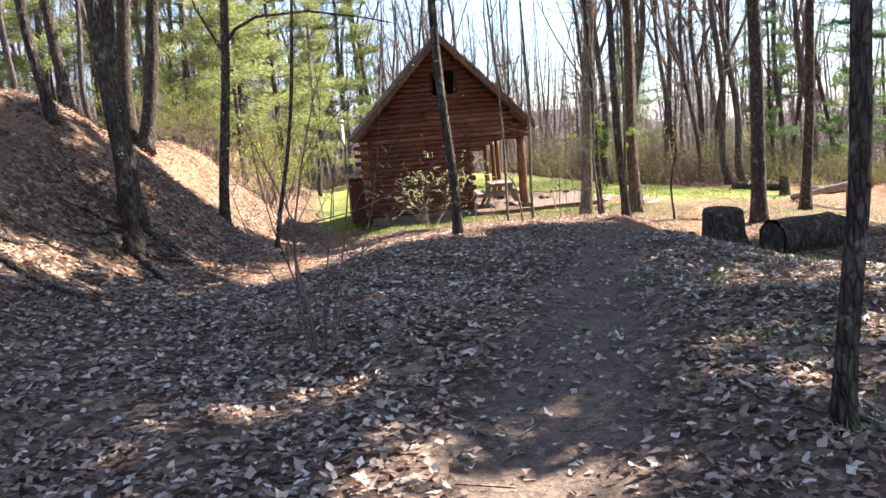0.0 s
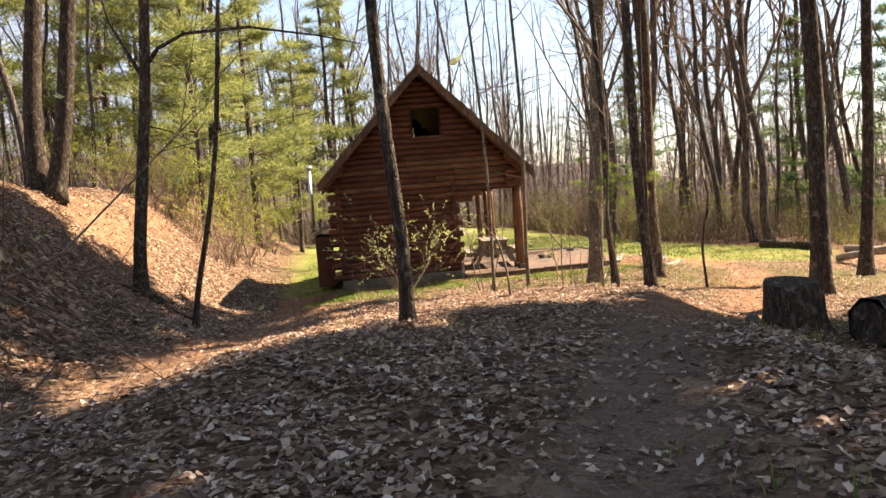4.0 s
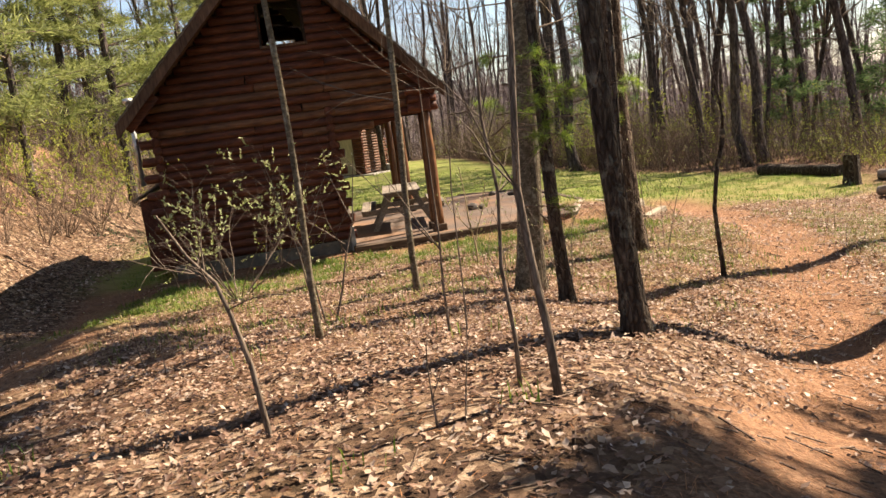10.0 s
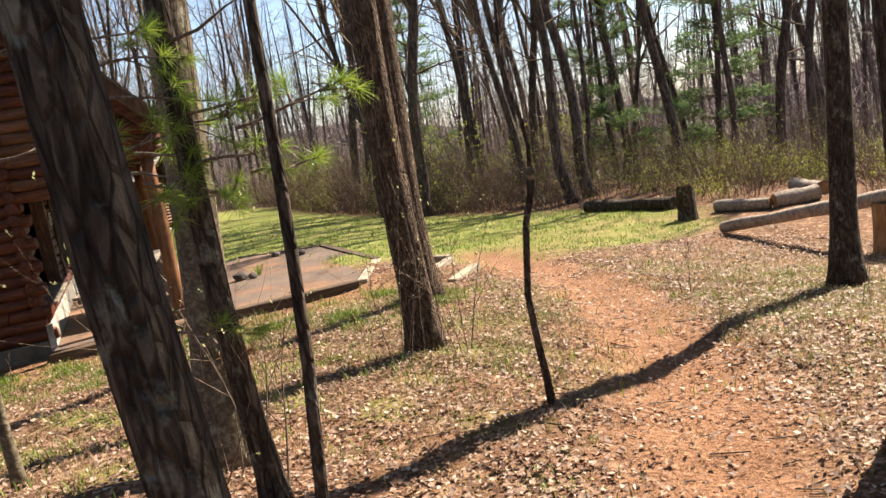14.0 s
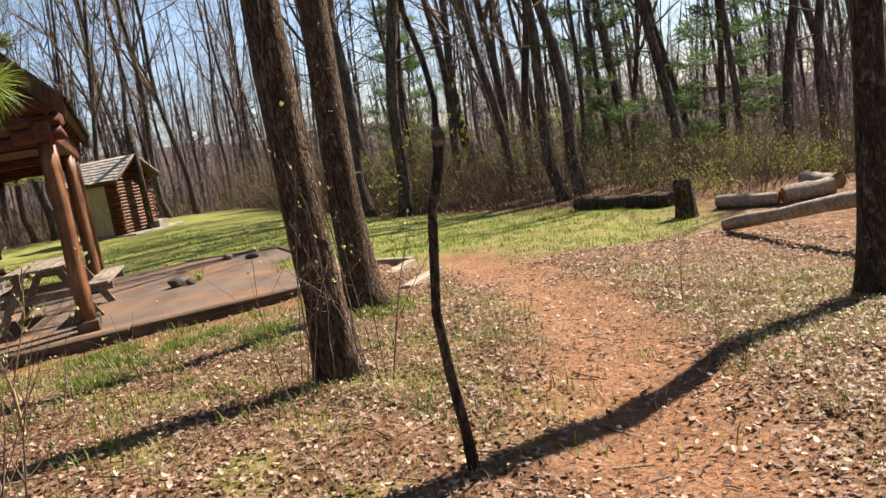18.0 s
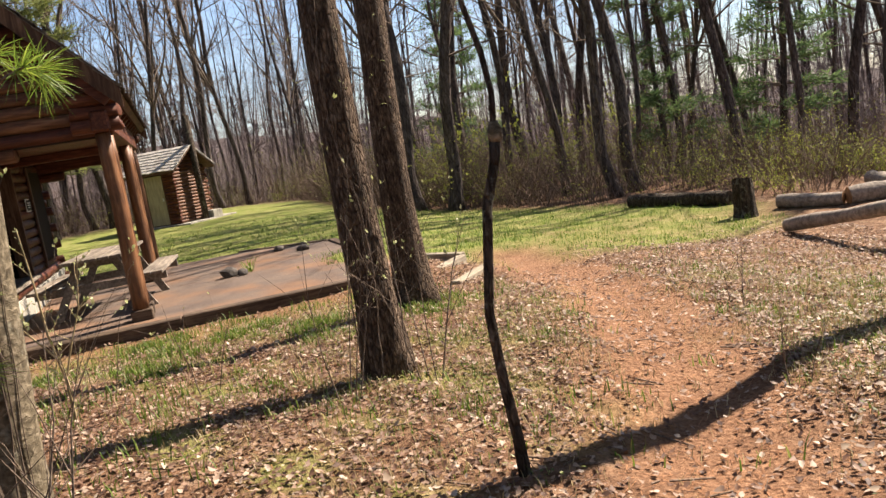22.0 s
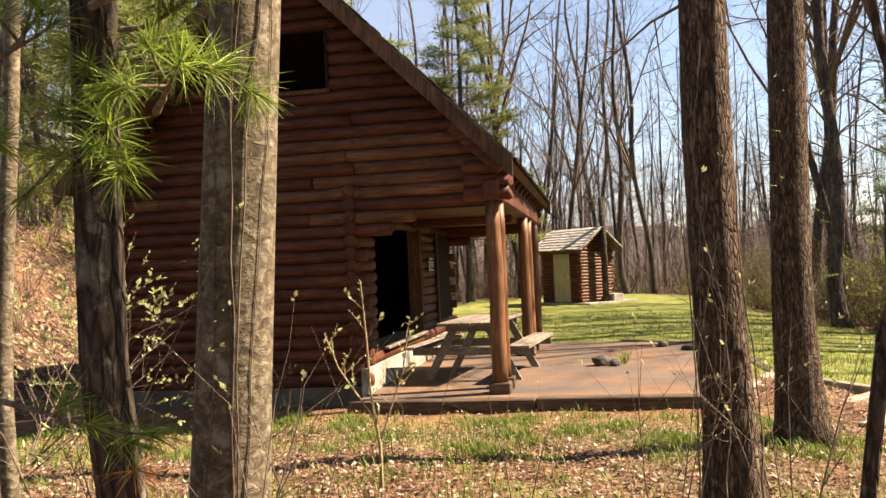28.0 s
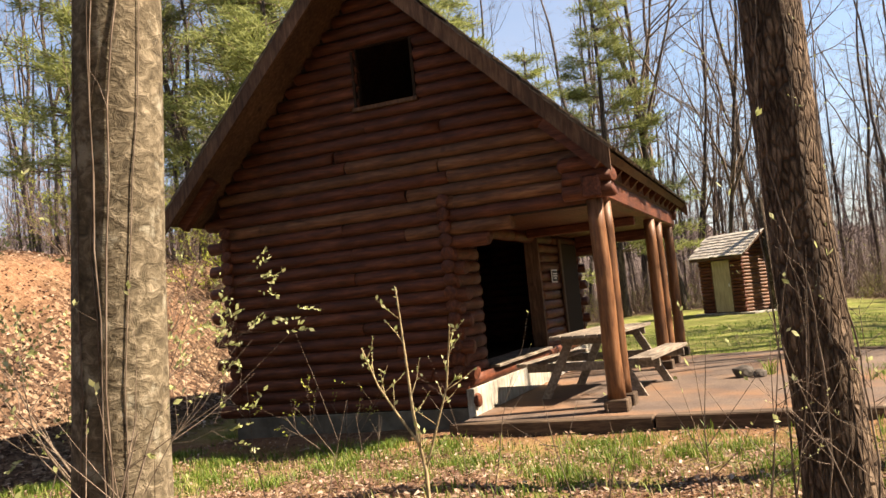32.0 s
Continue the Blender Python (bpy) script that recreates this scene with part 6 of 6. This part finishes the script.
for i, tip in enumerate(BOUGH_TIPS):
    d = Vector((br.uniform(0.35, 0.9), br.uniform(-0.6, -0.1), br.uniform(-0.25, 0.2))).normalized()
    st = Vector(tip) - d * 0.42
    needle_bough(st.x, st.y, st.z, d, 0.42, 120 + i, 4)
needle_bough(-0.16, -7.0, 1.0, (0.3, -0.6, -0.5), 0.22, 140, 3, True)

# ---- woods around ----
templates = []
for i, (h, r, f, n, L) in enumerate(((17, 0.11, 3.5, 22, 3.2), (19, 0.15, 4.5, 24, 3.6), (15, 0.085, 3, 20, 2.8), (18, 0.12, 3.2, 24, 3.4), (16, 0.095, 5, 20, 2.8), (20, 0.18, 4, 24, 3.8), (13, 0.06, 2.5, 18, 2.2))):
    rr = random.Random(200 + i)
    t = thing("woodland_tree", "tall bare grey-brown tree of the spring woods", "tree", "woodland trees")
    acc, pts = trunk_mesh(h, r, rr, 8, (rr.gauss(0, 0.075), rr.gauss(0, 0.075)), 0.12, 1.5, 0.02, 14, i)
    part("trunk", acc, M_BARK_FAR, t)
    crown = bare_crown(pts, h, r * 0.85, rr, f, n, L * 0.9, 2, 1.1, 3)
    for j in range(rr.randint(2, 3)):
        z0 = rr.uniform(0.22, 0.5) * h
        a0 = rr.uniform(0, 6.28)
        limbs(crown, at_height(pts, z0), Vector((0.45 * math.cos(a0), 0.45 * math.sin(a0), 1)), h * rr.uniform(0.35, 0.5), r * 0.6 * (1 - 0.6 * z0 / h), 3, rr, 4, 0.2, 0.08, (3, 4))
    part("crown", crown, M_TWIG, t, "fine bare branches")
    templates.append(t)
pines = [pine_tree_template("white_pine", 15, 0.16, 2.6, 301, "pine with layered yellow-green needles behind the cabin", M_NEEDLE_FAR, 18, 3.4, 15, 0.34, 0.014),
         pine_tree_template("white_pine", 12, 0.12, 1.8, 302, "young pine with soft yellow-green needles", M_NEEDLE_FAR, 17, 3.0, 15, 0.32, 0.013),
         pine_tree_template("hemlock", 10, 0.11, 1.2, 303, "dark green conifer at the edge of the woods", M_NEEDLE_DARK, 14, 2.2, 9, 0.30, 0.016)]
tall_pine = pine_tree_template("tall_pine", 20, 0.22, 8.5, 304, "unseen tall pine added to cast shade, with a high dense crown", M_NEEDLE_FAR, 16, 3.0, 4, 0.5, 0.065, 4)
shrubs_t = [shrub("understorey_shrub", 0, 0, 2.2, 401, "leafing yellow-green shrub at the edge of the woods", 8, 14, 0.055, M_SHRUBLEAF, (0, 0), 0.5, 0.014, 2, (3, 5), M_BRUSH, "understorey shrubs", place=False),
            shrub("understorey_shrub", 0, 0, 1.6, 402, "low leafing shrub at the edge of the woods", 9, 12, 0.052, M_SHRUBLEAF, (0, 0), 0.7, 0.012, 2, (3, 4), M_BRUSH, "understorey shrubs", place=False),
            shrub("brush_thicket", 0, 0, 1.5, 403, "tangled bare brown brush at the edge of the lawn", 14, 0, spread=0.8, r=0.012, depth=2, kids=(2, 4), woodmat=M_BRUSH, group="brush thickets", place=False),
            shrub("brush_thicket", 0, 0, 2.4, 404, "tall bare brown brush at the edge of the lawn", 12, 1, 0.05, M_SHRUBLEAF, (0, 0), 0.4, 0.013, 2, (2, 4), M_BRUSH, "brush thickets", place=False)]

wr = random.Random(77)
used = set()


def plant(tpl, x, y, s):
    m = Matrix.Translation((x, y, gz(x, y) - 0.03)) @ Matrix.Rotation(wr.uniform(0, 6.28), 4, 'Z') @ Matrix.Rotation(wr.uniform(-0.03, 0.03), 4, 'X') @ Matrix.Scale(s, 4)
    if id(tpl) not in used:
        used.add(id(tpl))
        tpl.matrix_basis = m
        return tpl
    ob = copy_thing(tpl, m)
    ob.scale = (s, s, s)
    return ob


def clear_of(x, y):
    """False where the clearing, cabin, trail or camera's walk lies."""
    if -7.5 < x < float(lawn_edge(y)) + 0.5 and -4 < y < 29:
        return False
    if -4 < y < 6.5 and 6 < x < 13.6:
        return False
    if float(seg_dist(np.float64(x), np.float64(y), [(-6, -27), (-4, -19), (-1, -12), (1, -9), (4, -3)])) < 5.5:
        return False
    if -11 < x < 10 and -16 < y < 1:
        return False
    if x > 3 and x < 24 and -4 < 0.45 * x - 0.89 * y < 9:
        return False
    if math.hypot(x - 0.4, y - 22.4) < 4.5:
        return False
    return True


placed = []


def spread_plant(kinds, n, sample, gap, smin, smax):
    tries = 0
    while n > 0 and tries < 20000:
        tries += 1
        x, y = sample()
        if not clear_of(x, y) or any((x - a) ** 2 + (y - b_) ** 2 < gap * gap for a, b_ in placed):
            continue
        placed.append((x, y))
        plant(wr.choice(kinds), x, y, wr.uniform(smin, smax))
        n -= 1


def polar(r0, r1, a0, a1):
    r = math.sqrt(wr.uniform(r0 * r0, r1 * r1))
    a = radians(wr.uniform(a0, a1))      # clockwise from +y
    return (1 + r * math.sin(a), r * math.cos(a) - 3)


for (x, y, s) in ((-9.2, 8.5, 1.0), (-11.5, 12.0, 1.1), (-8.0, 15.0, 1.0), (-10.0, 20.0, 1.1), (-6.5, 21.0, 0.9), (-14.0, 16.0, 1.2), (-16.5, 10.0, 1.1), (-20, 16, 1.2), (-4.5, 27, 1.1)):
    placed.append((x, y))
    plant(wr.choice(pines[:2]), x, y, s)
for (x, y, s) in ((16.0, 13.5, 1.0), (19.5, 12.0, 1.25), (14.0, 27.0, 1.1)):
    placed.append((x, y))
    plant(pines[2], x, y, s)
# unseen high pines beyond the picture, added to shade the start of the trail
for (x, y, s) in ((4.2, -14.5, 0.98), (6.9, -12.6, 1.02), (9.5, -10.9, 0.95), (12.3, -9.8, 1.0), (15.0, -8.2, 0.95), (4.6, -13.2, 1.25), (3.2, -22.0, 1.0), (6.3, -20.1, 1.05), (9.7, -19.2, 1.0), (13.3, -17.6, 1.05), (2.0, -17.7, 0.69), (4.2, -26.0, 1.0), (8.7, -24.2, 1.0), (13.7, -21.6, 1.0)):
    placed.append((x, y))
    plant(tall_pine, x, y, s)
# the large trunks at the edge of the clearing
for (x, y, k, s) in ((6.9, 12.0, 5, 1.0), (7.4, 10.4, 5, 0.95), (10.4, 9.8, 3, 1.0), (10.4, 7.2, 1, 1.0), (11.2, 7.6, 5, 0.9), (15.9, 12.8, 1, 1.0), (16.0, 9.8, 5, 0.9), (19.3, 13.4, 3, 1.1), (20.1, 10.0, 5, 1.0), (20.0, 8.4, 1, 1.05), (22.7, 10.2, 5, 1.0), (21.7, 6.4, 3, 1.0), (25.0, 4.5, 5, 1.0), (10.0, 16.5, 1, 1.0), (7.6, 16.2, 0, 1.0), (11.4, 14.9, 5, 0.9), (17.1, 8.8, 0, 1.0),
                     (-2.3, 28.8, 5, 1.0), (-0.3, 29.5, 3, 1.0), (2.4, 28.9, 1, 0.9), (3.7, 30.0, 3, 1.1), (7.5, 14.0, 3, 1.0), (-4.9, 35.5, 5, 1.0)):
    placed.append((x, y))
    plant(templates[k], x, y, s)
spread_plant(templates, 22, lambda: polar(14, 30, -40, 62), 1.4, 0.8, 1.1)
spread_plant(templates, 26, lambda: polar(28, 44, -60, 62), 1.6, 0.8, 1.15)
spread_plant(templates, 22, lambda: (wr.uniform(-8, 9), wr.uniform(29.5, 42)), 1.2, 0.85, 1.15)
spread_plant(templates, 14, lambda: polar(24, 50, 62, 100), 2.0, 0.8, 1.1)
spread_plant(templates[:5], 28, lambda: (wr.uniform(-26, -10.5), wr.uniform(-20, 22)), 1.2, 0.7, 1.0)
spread_plant(shrubs_t[:2], 44, lambda: polar(12, 28, -60, 66), 0.9, 0.6, 1.05)
spread_plant(shrubs_t[2:], 70, lambda: (lambda y: (float(lawn_edge(y)) + 0.5 + abs(wr.gauss(0, 1.8)), y))(wr.uniform(3, 29)), 0.55, 0.6, 1.15)
spread_plant(shrubs_t[2:], 16, lambda: (wr.uniform(-7, 6), wr.uniform(29, 33)), 0.7, 0.7, 1.25)
spread_plant(shrubs_t, 30, lambda: (wr.uniform(-13, -5.6), wr.uniform(7, 20)), 0.9, 0.7, 1.1)


for i in range(34):
    x, y = wr.uniform(13.8, 22), wr.uniform(0.5, 13)
    plant(shrubs_t[2 + i % 2] if i % 4 else shrubs_t[1], x, y, wr.uniform(0.4, 0.8))

# dry thickets on the bank beyond the cabin
for i in range(16):
    plant(shrubs_t[2 + i % 2], wr.uniform(-11.2, -7.8), wr.uniform(2.5, 10.5), wr.uniform(0.5, 0.95))

# undergrowth along the edge of the lawn and behind it, too fine to count
def thin_blades(name, p0, p1, w0, w1):
    """Thin tapering blades from p0 to p1, each a narrow quad with a random turn."""
    n = len(p0)
    ax = p1 - p0
    ax = ax / np.maximum(np.linalg.norm(ax, axis=1, keepdims=True), 1e-6)
    rv = rnd.normal(0, 1, (n, 3))
    sd = np.cross(ax, rv)
    sd = sd / np.maximum(np.linalg.norm(sd, axis=1, keepdims=True), 1e-6)
    v = np.stack([p0 - sd * w0[:, None], p0 + sd * w0[:, None], p1 + sd * w1[:, None], p1 - sd * w1[:, None]], 1).reshape(-1, 3)
    return v


rnd = np.random.default_rng(21)


def edge_places(n):
    y = rnd.uniform(2.5, 30, n)
    x = lawn_edge(y) + 0.3 + np.abs(rnd.normal(0, 1, n)) * rnd.uniform(0.4, 6.5, n)
    a, b_ = rnd.uniform(-9, 7, n // 3), 28.5 + np.abs(rnd.normal(0, 3, n // 3))
    x, y = np.concatenate([x, a]), np.concatenate([y, b_])
    a, b_ = rnd.uniform(11.3, 15.5, n // 4), rnd.uniform(-3, 6.5, n // 4)
    x, y = np.concatenate([x, a]), np.concatenate([y, b_])
    ok = ~((x > 8) & (x < 11.2) & (y < 6.4)) & ~((x > 11) & (x < 12.7) & (y > -0.3) & (y < 1.9)) & (np.hypot(x - 0.4, y - 22.4) > 3)
    return x[ok], y[ok]


x, y = edge_places(5200)
n = len(x)
p0 = np.stack([x, y, ground_z(x, y) - 0.03], 1)
h = rnd.uniform(0.35, 2.3, n) * rnd.uniform(0.4, 1, n) * (1 - 0.42 * sstep((6.5 - y) / 4) * sstep((x - 9) / 2)) * (0.4 + 0.8 * sstep(0.5 + 0.8 * ripple(x, y, 3.1, 0.5)))
p1 = p0 + np.stack([rnd.normal(0, 0.42, n) * h, rnd.normal(0, 0.42, n) * h, h], 1)
vv = [thin_blades("", p0, p1, np.full(n, 0.008), np.full(n, 0.004))]
tips_e = []
for k in range(5):
    t = rnd.uniform(0.25, 0.95, n)[:, None]
    q = p0 + (p1 - p0) * t
    L = h[:, None] * rnd.uniform(0.2, 0.55, (n, 1))
    e = q + L * np.stack([rnd.normal(0, 0.6, n), rnd.normal(0, 0.6, n), rnd.uniform(0.1, 1.0, n)], 1)
    vv.append(thin_blades("", q, e, np.full(n, 0.004), np.full(n, 0.0015)))
    tips_e.append(e)
v = np.concatenate(vv)
tagged(part("undergrowth", flat_mesh("undergrowth", v, np.arange(len(v)).reshape(-1, 4)), M_BRUSH), "fine tangled brown stems at the edge of the woods", "undergrowth", kind="stuff")
e = np.concatenate(tips_e)
e = e[sstep(ripple(e[:, 0], e[:, 1], 3.7, 2.0) * 1.6 + 0.25) > rnd.random(len(e))]
e = np.repeat(e, 4, 0) + rnd.normal(0, 0.10, (4 * len(e), 3))
d = rnd.normal(0, 1, e.shape)
d /= np.linalg.norm(d, axis=1, keepdims=True)
L = rnd.uniform(0.018, 0.045, len(e))
v = thin_blades("", e, e + d * L[:, None], L * 0.3, L * 0.12)
tagged(part("undergrowth_leaves", flat_mesh("undergrowth_leaves", v, np.arange(len(v)).reshape(-1, 4)), M_SHRUBLEAF), "small yellow-green spring leaves of the undergrowth", "leaves", kind="stuff")

# young growth between the trunks behind the lawn, too many to count
n = 7000
r_ = rnd.uniform(22, 62, n)
a_ = np.radians(rnd.uniform(-40, 76, n))
x, y = 1 + r_ * np.sin(a_), r_ * np.cos(a_) - 3
ok = ~((x > -8) & (x < lawn_edge(y) + 2) & (y < 30)) & ~((x < 13.5) & (y < 6.5))
x, y = x[ok], y[ok]
n = len(x)
h = rnd.uniform(1.5, 6.0, n) * rnd.uniform(0.5, 1, n)
p0 = np.stack([x, y, ground_z(x, y) - 0.05], 1)
p1 = p0 + np.stack([rnd.normal(0, 0.12, n) * h, rnd.normal(0, 0.12, n) * h, h], 1)
vv = [thin_blades("", p0, p1, np.full(n, 0.016), np.full(n, 0.005))]
for k in range(8):
    t = rnd.uniform(0.15, 0.95, n)[:, None]
    q = p0 + (p1 - p0) * t
    e = q + h[:, None] * rnd.uniform(0.12, 0.35, (n, 1)) * np.stack([rnd.normal(0, 0.7, n), rnd.normal(0, 0.7, n), rnd.uniform(0.2, 1.0, n)], 1)
    vv.append(thin_blades("", q, e, np.full(n, 0.007), np.full(n, 0.003)))
v = np.concatenate(vv)
tagged(part("young_growth", flat_mesh("young_growth", v, np.arange(len(v)).reshape(-1, 4)), M_FARTWIG), "thin bare saplings between the trunks of the woods", "saplings", kind="stuff")

# the woods farther off, too many to count
n = 1350
r_ = rnd.uniform(36, 125, n)
a_ = np.radians(rnd.uniform(-74, 76, n))
x, y = 1 + r_ * np.sin(a_), r_ * np.cos(a_) - 3
ok = ~((x > -8) & (x < 8) & (y < 31))
x, y, r_ = x[ok], y[ok], r_[ok]
n = len(x)
h = rnd.uniform(9, 18, n)
p0 = np.stack([x, y, ground_z(x, y) - 0.1], 1)
lean = rnd.normal(0, 0.1, (n, 2))
vv, tw = [], []
mid0 = p0 + np.stack([lean[:, 0] * h * 0.5 + rnd.normal(0, 0.15, n), lean[:, 1] * h * 0.5, h * 0.5], 1)
top0 = p0 + np.stack([lean[:, 0] * h, lean[:, 1] * h, h], 1)
r0 = rnd.uniform(0.04, 0.105, n)
for k in range(3):
    vv.append(thin_blades("", p0, mid0, r0, r0 * 0.7))
    vv.append(thin_blades("", mid0, top0, r0 * 0.7, r0 * 0.08))
for k in range(28):
    t = rnd.uniform(0.12, 0.98, (n, 1))
    q = np.where(t < 0.5, p0 + (mid0 - p0) * t * 2, mid0 + (top0 - mid0) * (t - 0.5) * 2)
    d = np.stack([rnd.normal(0, 0.55, n), rnd.normal(0, 0.55, n), rnd.uniform(0.15, 0.9, n)], 1)
    L = rnd.uniform(0.8, 3.8, (n, 1)) * (1.15 - 0.7 * t)
    m1 = q + d * L * 0.5
    wd = (r0[:, None] * 0.26 * (1.1 - t))[:, 0]
    tw.append(thin_blades("", q, m1, wd, wd * 0.7))
    for j in range(7):
        e1 = m1 + (d + rnd.normal(0, 0.42, (n, 3))) * L * rnd.uniform(0.3, 0.65, (n, 1))
        tw.append(thin_blades("", m1 - d * L * 0.3 * rnd.random((n, 1)), e1, wd * 0.6, wd * 0.15))
v = np.concatenate(vv)
tagged(part("far_woods", flat_mesh("far_woods", v, np.arange(len(v)).reshape(-1, 4)), M_BARK_FAR), "distant bare grey-brown spring woods", "woods", kind="stuff")
v = np.concatenate(tw)
tagged(part("far_branches", flat_mesh("far_branches", v, np.arange(len(v)).reshape(-1, 4)), M_FARTWIG), "fine grey-brown twigs of the distant woods", "branches", kind="stuff")
